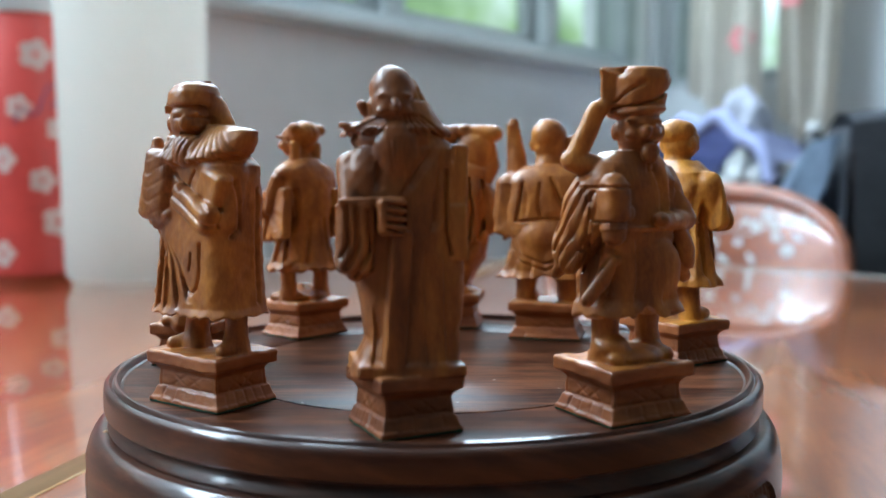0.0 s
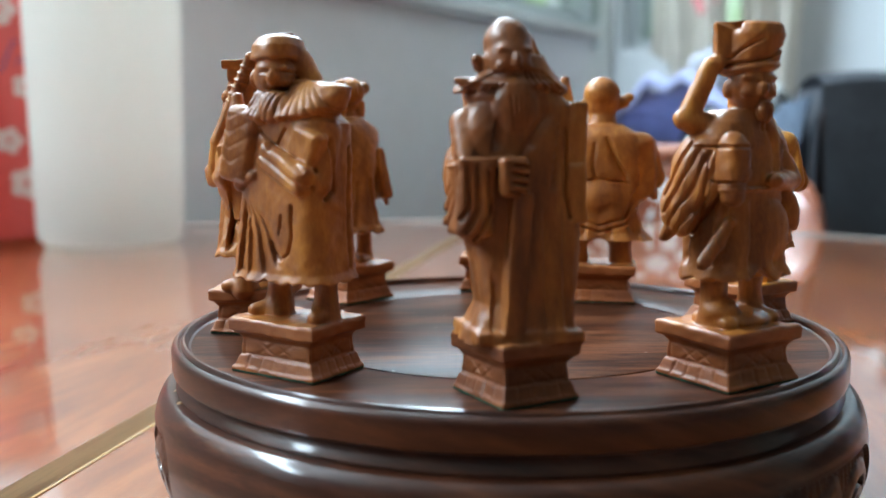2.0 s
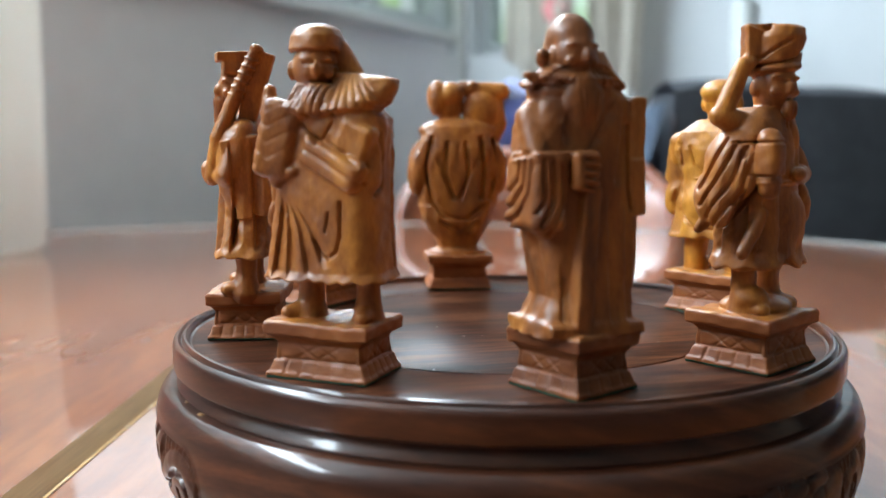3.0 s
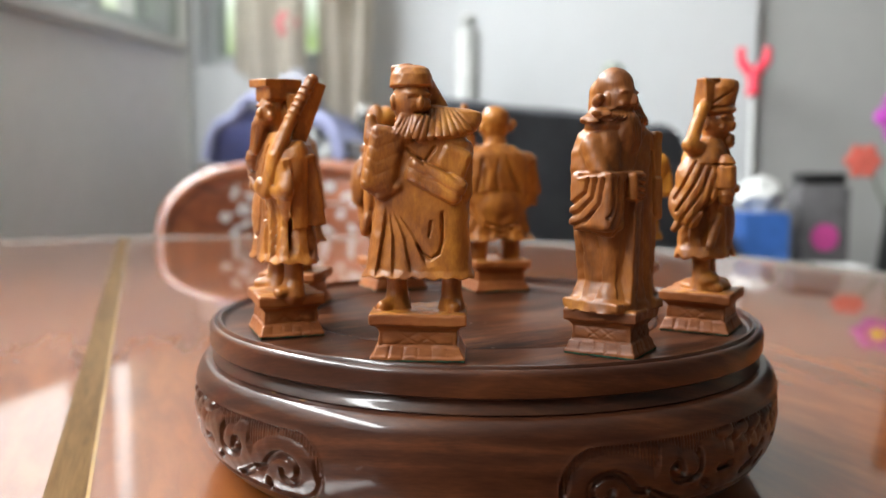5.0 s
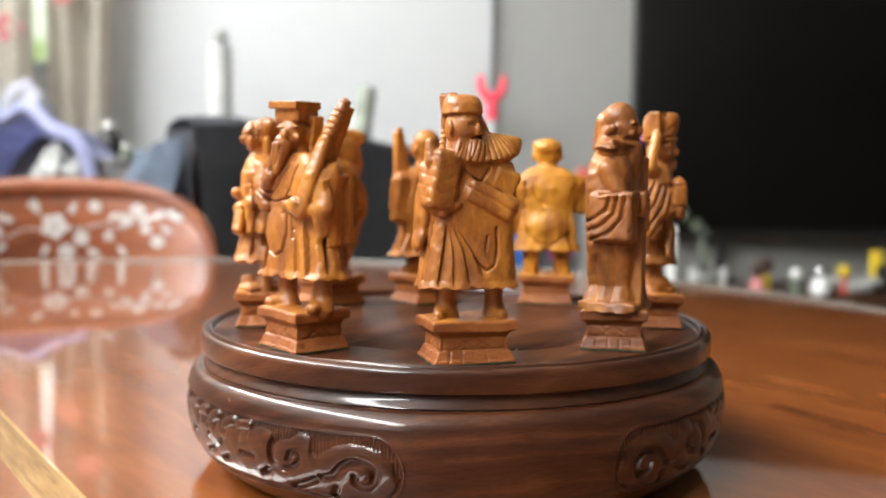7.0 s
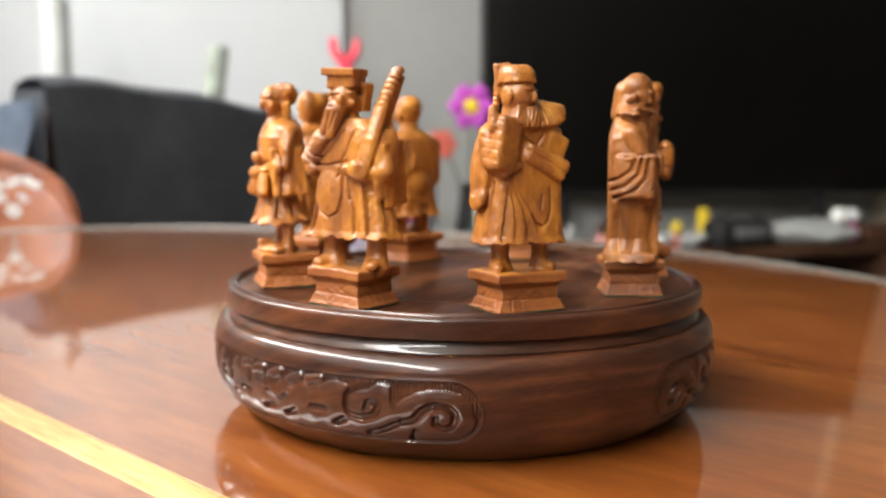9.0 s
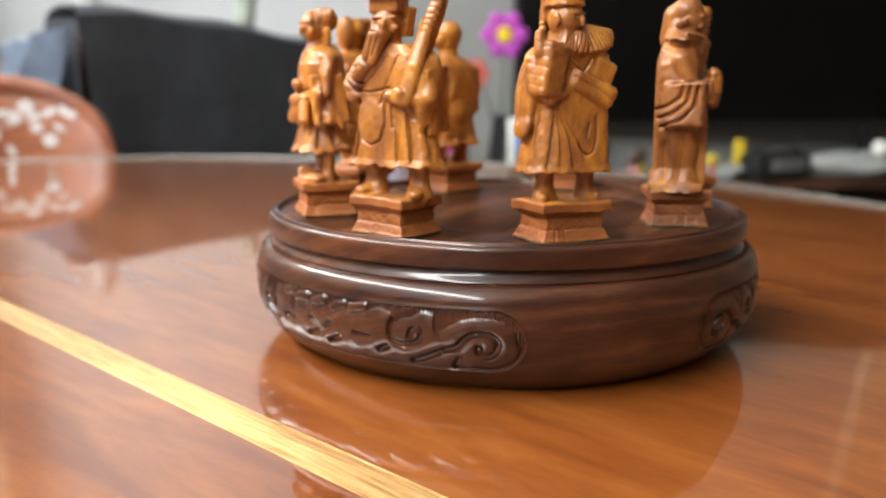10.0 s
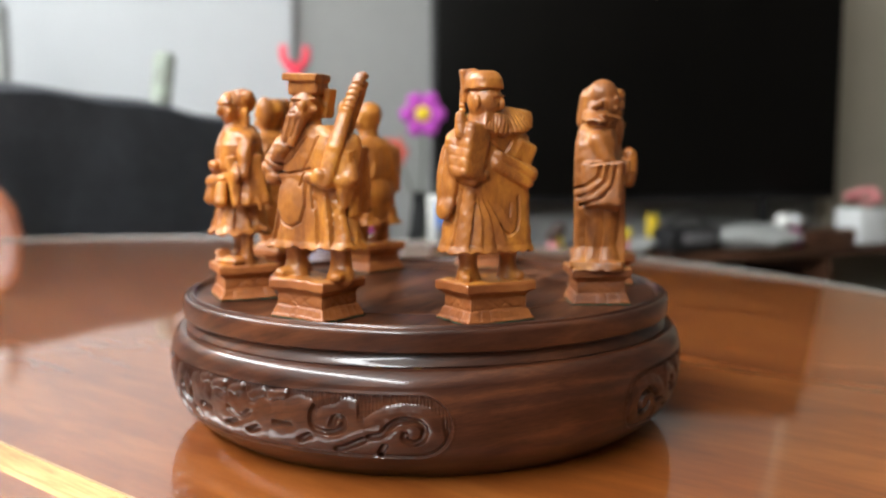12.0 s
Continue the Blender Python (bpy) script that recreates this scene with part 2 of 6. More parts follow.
# the inlay's fibres lie at a slant, so that it shines towards the window side and looks dull from the other
silk = INLAY.node_tree.nodes["Principled BSDF"]
silk.inputs["Metallic"].default_value, silk.inputs["Roughness"].default_value, silk.inputs["Anisotropic"].default_value = 0.95, 0.43, 0.2
fibre_way, fibre_lean = INLAY.node_tree.nodes.new("ShaderNodeCombineXYZ"), INLAY.node_tree.nodes.new("ShaderNodeCombineXYZ")
for node, way in ((fibre_way, (math.sin(radians(13.6)), math.cos(radians(13.6)), 0.0)), (fibre_lean, (-0.52, 0.06, 0.85))):
    for axis in range(3):
        node.inputs[axis].default_value = way[axis]
INLAY.node_tree.links.new(fibre_way.outputs[0], silk.inputs["Tangent"])
INLAY.node_tree.links.new(fibre_lean.outputs[0], silk.inputs["Normal"])
GLASS = bpy.data.materials.new("window_glass")
GLASS.use_nodes = True
glass_bsdf = GLASS.node_tree.nodes["Principled BSDF"]
glass_bsdf.inputs["Transmission Weight"].default_value = 1.0
glass_bsdf.inputs["Roughness"].default_value = 0.0
glass_bsdf.inputs["IOR"].default_value = 1.05
# trees and bright sky far outside the window
OUTSIDE = bpy.data.materials.new("outside_foliage")
OUTSIDE.use_nodes = True
ot = OUTSIDE.node_tree
o_noise, o_ramp = ot.nodes.new("ShaderNodeTexNoise"), ot.nodes.new("ShaderNodeValToRGB")
o_noise.inputs["Scale"].default_value, o_noise.inputs["Detail"].default_value = 0.55, 7
o_ramp.color_ramp.elements[0].position, o_ramp.color_ramp.elements[1].position = 0.36, 0.66
o_ramp.color_ramp.elements[0].color, o_ramp.color_ramp.elements[1].color = (0.16, 0.26, 0.07, 1), (0.95, 1.0, 0.92, 1)
o_ramp.color_ramp.elements.new(0.52).color = (0.42, 0.56, 0.24, 1)
o_co = ot.nodes.new("ShaderNodeTexCoord")
ot.links.new(o_co.outputs["Object"], o_noise.inputs["Vector"])
ot.links.new(o_noise.outputs[0], o_ramp.inputs[0])
o_p = ot.nodes["Principled BSDF"]
o_p.inputs["Base Color"].default_value = (0.05, 0.08, 0.03, 1)
o_height, o_sky, o_power, o_mix = ot.nodes.new("ShaderNodeSeparateXYZ"), ot.nodes.new("ShaderNodeMapRange"), ot.nodes.new("ShaderNodeMapRange"), ot.nodes.new("ShaderNodeMix")
ot.links.new(o_co.outputs["Object"], o_height.inputs[0])
for node, low, high in ((o_sky, 0.0, 1.0), (o_power, 1.1, 2.3)):
    node.inputs["From Min"].default_value, node.inputs["From Max"].default_value = 3.6, 5.2
    node.inputs["To Min"].default_value, node.inputs["To Max"].default_value = low, high
    ot.links.new(o_height.outputs[2], node.inputs["Value"])
o_mix.data_type = "RGBA"
o_mix.inputs[7].default_value = (0.93, 0.98, 1.0, 1)
ot.links.new(o_sky.outputs[0], o_mix.inputs[0])
ot.links.new(o_ramp.outputs[0], o_mix.inputs[6])
ot.links.new(o_mix.outputs[2], o_p.inputs["Emission Color"])
ot.links.new(o_power.outputs[0], o_p.inputs["Emission Strength"])

# ---- building helpers ----


def thing(name, label, category, m=None, kind="", group=""):
    """An Empty at the base of a thing, which parents its parts."""
    ob = tagged(new(name), label, category, group, kind)
    ob.matrix_world = m if m is not None else Matrix()
    return ob


def mesh_of(bm, name, mat, smooth=True):
    me = bpy.data.meshes.new(name)
    bmesh.ops.recalc_face_normals(bm, faces=bm.faces[:])
    bm.to_mesh(me)
    bm.free()
    for m in (mat if isinstance(mat, (list, tuple)) else [mat]):
        me.materials.append(m)
    if smooth:
        me.polygons.foreach_set("use_smooth", [True] * len(me.polygons))
        me.set_sharp_from_angle(angle=radians(38))
    return me


def part(name, bm, mat, parent=None, label="", smooth=True):
    ob = new(name, mesh_of(bm, name, mat, smooth))
    if parent is not None:
        ob.parent = parent
    if label:
        tagged(ob, label)
    return ob


def single(name, bm, mat, label, category, m=None, kind="", group="", smooth=True):
    ob = tagged(part(name, bm, mat, None, "", smooth), label, category, group, kind)
    if m is not None:
        ob.matrix_world = m
    return ob


def box(bm, lo, hi, bevel=0.0, m=None):
    """A box from one corner to the other, with bevelled edges."""
    size = [b - a for a, b in zip(lo, hi)]
    mid = [(a + b) / 2 for a, b in zip(lo, hi)]
    made = bmesh.ops.create_cube(bm, size=1.0, matrix=Matrix.Translation(mid) @ Matrix.Diagonal((*size, 1)))["verts"]
    if bevel:
        edges = {e for v in made for e in v.link_edges}
        made = bmesh.ops.bevel(bm, geom=list(edges), offset=bevel, segments=2, profile=0.6, affect="EDGES")["verts"]
        made = list({v for v in made})
    if m is not None:
        bmesh.ops.transform(bm, matrix=m, verts=list({v for f in {f for v in made for f in v.link_faces} for v in f.verts}))
    return bm


def lathe(bm, profile, segments=48, m=None, cap=True):
    """A turned form: profile is (radius, height) from the bottom up."""
    rings = []
    for r, z in profile:
        if r < 1e-6:
            rings.append([bm.verts.new((0, 0, z))])
        else:
            rings.append([bm.verts.new((r * math.cos(2 * math.pi * i / segments), r * math.sin(2 * math.pi * i / segments), z)) for i in range(segments)])
    for a, b in zip(rings, rings[1:]):
        for i in range(segments):
            j = (i + 1) % segments
            if len(a) == 1 and len(b) > 1:
                bm.faces.new((a[0], b[j], b[i]))
            elif len(b) == 1 and len(a) > 1:
                bm.faces.new((a[i], a[j], b[0]))
            elif len(a) > 1:
                bm.faces.new((a[i], a[j], b[j], b[i]))
    if cap:
        if len(rings[0]) > 1:
            bm.faces.new(rings[0][::-1])
        if len(rings[-1]) > 1:
            bm.faces.new(rings[-1])
    if m is not None:
        bmesh.ops.transform(bm, matrix=m, verts=[v for ring in rings for v in ring])
    return bm


def tube(bm, points, radii, sides=10):
    """A round bar along points; radii: one number or one for each point."""
    pts = [Vector(p) for p in points]
    radii = radii if isinstance(radii, (list, tuple)) else [radii] * len(pts)
    side, rings = None, []
    for i, p in enumerate(pts):
        ahead = (pts[min(i + 1, len(pts) - 1)] - pts[max(i - 1, 0)]).normalized()
        if side is None:
            side = ahead.orthogonal().normalized()
        side = (side - ahead * side.dot(ahead)).normalized()
        up = ahead.cross(side)
        rings.append([bm.verts.new(p + radii[i] * (side * math.cos(2 * math.pi * k / sides) + up * math.sin(2 * math.pi * k / sides))) for k in range(sides)])
    for a, b in zip(rings, rings[1:]):
        for k in range(sides):
            bm.faces.new((a[k], a[(k + 1) % sides], b[(k + 1) % sides], b[k]))
    bm.faces.new(rings[0][::-1])
    bm.faces.new(rings[-1])
    return bm


def blob(bm, centre, radius, squash=(1, 1, 1), rough=0.0, seed=0, level=2):
    """A rounded lump, uneven by rough."""
    made = bmesh.ops.create_icosphere(bm, subdivisions=level, radius=1.0)["verts"]
    for v in made:
        n = 1 + rough * noise.noise(v.co * 1.7 + Vector((seed * 3.1, seed, 0)))
        v.co = Vector([c + radius * s * k * n for c, s, k in zip(centre, squash, v.co)])
    return bm


def grid_sheet(bm, nx, ny, at):
    """A sheet of nx by ny cells whose corner (i, j) lies at at(i / nx, j / ny)."""
    rows = [[bm.verts.new(at(i / nx, j / ny)) for i in range(nx + 1)] for j in range(ny + 1)]
    for a, b in zip(rows, rows[1:]):
        for i in range(nx):
            bm.faces.new((a[i], a[i + 1], b[i + 1], b[i]))
    return bm


def thicken(bm, t):
    bmesh.ops.solidify(bm, geom=bm.faces[:], thickness=t)
    return bm


B = bmesh.new

# ---- the room ----
XW, YE, XE, YS, HIGH = -1.45, 2.50, 4.6, -4.2, 2.75


def room_box(name, mat, lo, hi, label, category="wall", bevel=0.0, m=ROOM):
    return single(name, box(B(), lo, hi, bevel), mat, label, category, m, "structure", smooth=False)


room_box("floor", FLOORTILE, (XW - 0.2, YS - 0.2, -0.10), (XE + 0.2, YE + 0.2, 0), "brown glossy tiled floor of the room", "floor")
room_box("ceiling", CEILPAINT, (XW - 0.2, YS - 0.2, HIGH), (XE + 0.2, YE + 0.2, HIGH + 0.1), "flat white painted ceiling", "ceiling")
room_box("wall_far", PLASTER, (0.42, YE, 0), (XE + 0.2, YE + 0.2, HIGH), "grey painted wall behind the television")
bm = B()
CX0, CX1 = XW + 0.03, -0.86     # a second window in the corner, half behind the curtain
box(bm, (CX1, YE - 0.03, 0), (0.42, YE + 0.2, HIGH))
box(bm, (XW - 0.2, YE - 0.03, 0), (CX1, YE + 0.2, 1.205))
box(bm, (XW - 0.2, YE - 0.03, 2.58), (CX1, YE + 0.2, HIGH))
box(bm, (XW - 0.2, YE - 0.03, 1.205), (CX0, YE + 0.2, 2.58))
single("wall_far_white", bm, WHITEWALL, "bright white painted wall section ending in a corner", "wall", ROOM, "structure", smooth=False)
corner_window = thing("window_2", "grey aluminium window in the corner behind the curtain", "window", ROOM, "structure")
bm = B()
for lo, hi in (((CX0, 1.205), (CX1, 1.25)), ((CX0, 2.54), (CX1, 2.58)), ((CX0, 1.25), (CX0 + 0.04, 2.54)), ((CX1 - 0.04, 1.25), (CX1, 2.54)), ((-1.14, 1.25), (-1.10, 2.54))):
    box(bm, (lo[0], YE + 0.05, lo[1]), (hi[0], YE + 0.10, hi[1]), 0.003)
part("window_frame", bm, ALU, corner_window)
for a, b in ((CX0 + 0.04, -1.14), (-1.10, CX1 - 0.04)):
    part("pane", box(B(), (a, YE + 0.07, 1.25), (b, YE + 0.075, 2.54)), GLASS, corner_window, smooth=False).visible_shadow = False
room_box("wall_cream", CREAM, (2.62, YE - 0.05, 0), (XE, YE - 0.002, HIGH), "cream painted wall strip beside the television")
# unseen closing walls; their dark colours hold back fill light, the south one more
room_box("wall_east", BOUNCETRIM, (XE, YS, 0), (XE + 0.2, YE, HIGH), "plain unseen brown wall, kept dark to limit bounced light")
room_box("wall_south", BOUNCECUT, (XW - 0.2, YS - 0.2, 0), (XE + 0.2, YS, HIGH), "plain unseen brown wall, kept dark to limit bounced light")

# the window wall: a parapet with a ledge, the opening above it, a lintel
WY0, WY1, WZ0, WZ1 = -3.8, 2.36, 1.205, 2.58
bm = B()
box(bm, (XW - 0.2, YS, 0), (XW, YE - 0.03, WZ0))
box(bm, (XW - 0.2, YS, WZ1), (XW, YE - 0.03, HIGH))
box(bm, (XW - 0.2, YS, WZ0), (XW, WY0, WZ1))
box(bm, (XW - 0.2, WY1, WZ0), (XW, YE - 0.03, WZ1))
single("wall_window", bm, SIDEWALL, "grey painted wall with a long window opening", "wall", ROOM, "structure", smooth=False)
single("parapet", box(B(), (XW, YS, 0), (-1.20, 1.95, 1.175)), SIDEWALL,
       "grey painted parapet below the window", "wall", ROOM, "structure", smooth=False)
single("window_ledge", box(B(), (XW, YS, 1.175), (-1.175, 1.97, 1.203), 0.006), SILL, "pale stone ledge on the parapet", "ledge", ROOM, "structure")

window = thing("window_1", "long grey aluminium window with clear panes, trees outside", "window", ROOM, "structure")
FX0, FX1 = XW - 0.10, XW + 0.02
posts = [WY0, -3.17, -2.54, -1.90, -1.27, -0.63, 0.0, 0.64, 1.27, 1.90, WY1]
bm = B()
box(bm, (FX0, WY0, WZ0), (FX1, WY1, WZ0 + 0.09), 0.004)
box(bm, (FX0, WY0, WZ1 - 0.06), (FX1, WY1, WZ1), 0.004)
part("window_frame", bm, ALU, window)
for y in posts:
    wide = 0.035 if y in (WY0, WY1) else 0.028
    y = min(max(y, WY0 + wide), WY1 - wide)
    part("mullion", box(B(), (FX0 + 0.002, y - wide, WZ0 + 0.09), (FX1 + 0.004, y + wide, WZ1 - 0.06), 0.004), ALU, window)
for a, b in zip(posts, posts[1:]):
    a, b = a + 0.03, b - 0.03
    bm = B()
    for lo, hi in (((FX0 + 0.03, a, WZ0 + 0.09), (FX0 + 0.07, a + 0.03, WZ1 - 0.06)), ((FX0 + 0.03, b - 0.03, WZ0 + 0.09), (FX0 + 0.07, b, WZ1 - 0.06)),
                   ((FX0 + 0.03, a + 0.03, WZ0 + 0.09), (FX0 + 0.07, b - 0.03, WZ0 + 0.12)), ((FX0 + 0.03, a + 0.03, WZ1 - 0.10), (FX0 + 0.07, b - 0.03, WZ1 - 0.06))):
        box(bm, lo, hi, 0.003)
    part("sash", bm, ALU, window)
    pane = part("pane", box(B(), (FX0 + 0.045, a + 0.03, WZ0 + 0.12), (FX0 + 0.05, b - 0.03, WZ1 - 0.10)), GLASS, window, smooth=False)
    pane.visible_shadow = False
single("backdrop", grid_sheet(B(), 1, 1, lambda u, v: (-9, -26 + 44 * u, -6 + 16 * v)), OUTSIDE, "bright trees and hazy sky outside the window", "backdrop", ROOM, "structure")
single("backdrop", grid_sheet(B(), 1, 1, lambda u, v: (-9 + 33 * u, 18, -6 + 16 * v)), OUTSIDE, "bright trees and hazy sky behind the corner window", "backdrop", ROOM, "structure")
single("ground", box(B(), (-40, -40, -8.2), (40, 40, -8.0)), GREEN, "distant green ground far below the window", "ground", ROOM, "structure")

# ---- the table ----
TC, TR = (-0.055, 0.355), 0.735
table = thing("round_table", "round lacquered redwood dining table with pale inlay strip", "table", pose(TC[0], TC[1], 0, 0, 0, -13.6))
part("tabletop", lathe(B(), [(0.0, TOP - 0.036), (TR - 0.03, TOP - 0.036), (TR - 0.012, TOP - 0.030), (TR - 0.002, TOP - 0.018), (TR, TOP - 0.008), (TR - 0.004, TOP - 0.001), (TR - 0.010, TOP), (0.0, TOP)], 160, cap=False), TABLE, table)


def strip(x0, x1, lift):
    """A strip let into the top, from edge to edge, its ends cut to the round."""
    bm = B()
    ends = [(x, s * (math.sqrt((TR - 0.014) ** 2 - x * x))) for s in (-1, 1) for x in ((x0, x1) if s < 0 else (x1, x0))]
    low = [bm.verts.new((x, y, TOP - 0.002)) for x, y in ends]
    high = [bm.verts.new((x, y, TOP + lift)) for x, y in ends]
    bm.faces.new(high)
    for i in range(4):
        bm.faces.new((low[i], low[(i + 1) % 4], high[(i + 1) % 4], high[i]))
    return bm


part("edge_band", lathe(B(), [(TR - 0.0065, TOP - 0.0002), (TR - 0.004, TOP + 0.0006), (TR - 0.001, TOP + 0.0004), (TR + 0.0015, TOP - 0.001), (TR + 0.0015, TOP - 0.006), (TR - 0.001, TOP - 0.008)], 160, cap=False), EDGE, table, "pale glassy edge band")
SX = -0.010
part("inlay_strip", strip(SX - 0.0066, SX + 0.0062, 0.0004), INLAY, table, "pale yellow wood inlay strip", smooth=False)
part("inlay_line", strip(SX + 0.0064, SX + 0.0076, 0.0004), SEAM, table, "thin glossy yellow inlay line", smooth=False)
part("apron", lathe(B(), [(0.60, TOP - 0.12), (0.62, TOP - 0.12), (0.62, TOP - 0.037), (0.60, TOP - 0.037), (0.60, TOP - 0.12)], 96, cap=False), TABLE, table)
part("pedestal", lathe(B(), [(0.30, 0.0), (0.31, 0.02), (0.28, 0.05), (0.12, 0.09), (0.085, 0.16), (0.10, 0.30), (0.085, 0.48), (0.12, 0.60), (0.22, 0.66), (0.24, TOP - 0.037)], 48), TABLE, table)

# ---- the round carved stand ----
stand = thing("round_stand", "dark carved rosewood display stand, round, on the table", "stand", pose(0, 0, TOP, 0, 0, 0))
PZ = 0.0505                     # height of the panel on which the figurines stand


def body_radius(z):
    """The bulging side of the stand."""
    keys = [(0.0, 0.0885), (0.0025, 0.0925), (0.006, 0.0975), (0.012, 0.1026), (0.018, 0.1050), (0.024, 0.1058), (0.030, 0.1055), (0.0345, 0.1047), (0.0362, 0.1041), (0.0376, 0.1033), (0.0386, 0.1024), (0.0391, 0.1016), (0.0392, 0.1012)]
    half = min(0.0035, max(0.0, (0.0345 - z) * 0.8), z * 0.6)
    return float(np.mean(np.interp(z + half * np.linspace(-1, 1, 15), [k[0] for k in keys], [k[1] for k in keys])))


GZ = [0.0, 0.0012, 0.0025, 0.0042, 0.006, 0.0075]
GZ2 = [0.0352, 0.0360, 0.0368, 0.0376, 0.0382, 0.0387, 0.0391, 0.0392]
PANEL_Z = (0.0075, 0.0352)
PANEL_HALF = 43.0               # degrees
PANEL_MID = [168.5, 287.0, 48.5]


def ring_of(bm, zs, a0, a1, steps, radius=body_radius):
    rows = []
    for z in zs:
        r = radius(z)
        rows.append([bm.verts.new((r * math.cos(radians(a0 + (a1 - a0) * i / steps)), r * math.sin(radians(a0 + (a1 - a0) * i / steps)), z)) for i in range(steps + 1)])
    for p, q in zip(rows, rows[1:]):
        for i in range(steps):
            bm.faces.new((p[i], p[i + 1], q[i + 1], q[i]))
    return rows


bm = B()
ring_of(bm, GZ, 0, 360, 240)
ring_of(bm, GZ2, 0, 360, 240)
mid_z = [PANEL_Z[0] + (PANEL_Z[1] - PANEL_Z[0]) * k / 24 for k in range(25)]
for mid, following in zip((48.5, 168.5, 287.0), (168.5, 287.0, 408.5)):
    ring_of(bm, mid_z, mid + PANEL_HALF, following - PANEL_HALF, 30)
lathe(bm, [(0.1012, 0.0392), (0.1004, 0.0393), (0.0940, 0.0393), (0.0940, 0.0385)], 240, cap=False)
lathe(bm, [(0.0885, 0.0), (0.080, 0.0), (0.078, 0.003), (0.0, 0.003)], 120, cap=False)
bmesh.ops.remove_doubles(bm, verts=bm.verts[:], dist=0.00004)
part("body", bm, STAND, stand, "bulging dark polished body")


def near_lines(u, v, lines):
    """How far each (u, v) lies from the nearest of the poly-lines."""
    best = np.full(u.shape, 1e3)
    for pts in lines:
        for (ax, ay), (bx, by) in zip(pts, pts[1:]):
            dx, dy = bx - ax, by - ay
            k = np.clip(((u - ax) * dx + (v - ay) * dy) / (dx * dx + dy * dy + 1e-9), 0, 1)
            best = np.minimum(best, np.hypot(u - ax - k * dx, v - ay - k * dy))
    return best


# one carved panel: a flat oval with curled grooves cut into it and a hatched hollow above a wavy edge, in millimetres from its middle
HALF_U = 78.8
crest = [(20, 4.2), (26, 6.4), (30, 5.0), (32, 1.6), (33.9, 3.2), (37.8, 3.7), (40.5, 6.1), (42.8, 7.0), (45.5, 6.0), (46.0, 1.6), (47.8, -0.1), (50.8, 1.9), (54.5, 4.0), (58.9, 5.0), (64.0, 4.9), (69.1, 3.6), (72.4, 0.5), (73.6, -4.0)]
grooves = [[(33.2, 4.6), (30.4, 1.2), (30.6, -3.5), (34.3, -5.1), (39.0, -4.3), (41.3, -1.9), (40.5, 0.1), (38.2, 0.0), (37.1, -2.5)],
           [(49.3, -5.9), (53.0, -5.0), (55.6, -2.2), (59.3, 0.0), (63.7, -0.2), (66.8, -2.5), (66.3, -6.0), (63.7, -7.6), (60.7, -6.5), (60.6, -4.6)],
           [(37.8, -9.6), (42.5, -8.6), (47.2, -7.0)], [(52.4, -10.0), (54.1, -8.4)], [(15.9, -4.0), (21.8, -4.0)], [(25.1, -8.3), (28.5, -6.9)]] 
grooves += [[(-x, z) for x, z in line] for line in grooves] + [[(-5, -2), (0, -4.5), (5, -2)], [(-8, -8), (-2, -6.6)], [(3, -8.4), (8, -7)]]
lumps = [[(6, 3), (11, 5.6)], [(15, 5.4), (20, 6.6)], [(1, 6), (-4, 3.2)], [(-8, 5.6), (-13, 4.2)], [(-17, 6.8), (-21, 5.2)], [(9, 0.2), (5, -0.4)], [(-6, 0), (-11, 0.8)]]


def raised(line):
    """Lifts a drawn line to allow for the underside, which curves away."""
    return [(u, float(np.interp(v, [-11.2, -7.6, 5.0, 7.4, 11.2], [-11.2, -5.0, 7.7, 9.2, 11.2]))) for u, v in line]


def eased(line, n=5):
    """The same line with its corners rounded."""
    if len(line) < 3:
        return line
    ends = [line[0]] + line + [line[-1]]
    out = []
    for a, b, c, d in zip(ends, ends[1:], ends[2:], ends[3:]):
        for k in range(n):
            t = k / n
            out.append(tuple(0.5 * (2 * q + (r - p) * t + (2 * p - 5 * q + 4 * r - w) * t * t + (3 * q - p - 3 * r + w) * t ** 3) for p, q, r, w in zip(a, b, c, d)))
    return out + [line[-1]]


crest, grooves, lumps = raised(crest), [eased(raised(line)) for line in grooves], [raised(line) for line in lumps]
nu, nv = 460, 76
uu, vv = np.meshgrid(np.linspace(-HALF_U, HALF_U, nu + 1), np.linspace(-13.85, 13.85, nv + 1))
END_U = 76.2
oval = np.maximum(np.abs(uu) - (END_U - 11.2), 0)
inside = np.hypot(oval, vv) - 11.2          # below nought inside the oval
inside = np.where(np.abs(uu) < END_U - 11.2, np.abs(vv) - 11.2, inside)
wave = 0.6 * np.sin(uu * 1.1 + vv * 0.7) + 0.5 * np.sin(uu * 0.7 - vv * 1.2)
edge_v = np.where(np.abs(uu) > 20, np.interp(np.abs(uu), [c[0] for c in crest], [c[1] for c in crest]), 4.4 + 2.0 * np.abs(np.sin(uu * 0.42)))
hollow = np.clip((vv - edge_v) / 0.4, 0, 1)
hatch = 0.14 * np.clip(np.sin(uu * 5.4), -0.7, 1)
flat = -0.08 + 0.05 * wave - 0.25 * np.clip(1 - (vv - edge_v + 1.5) / -1.5, 0, 1)
height = flat * (1 - hollow) + (hatch - 1.05) * hollow
height = np.maximum(height, 1.35 * np.sqrt(np.clip(1 - (near_lines(uu, vv, lumps) / (2.1 + 0.3 * wave)) ** 2, 0, 1)) - 1.25)
from_groove = near_lines(uu, vv, grooves)
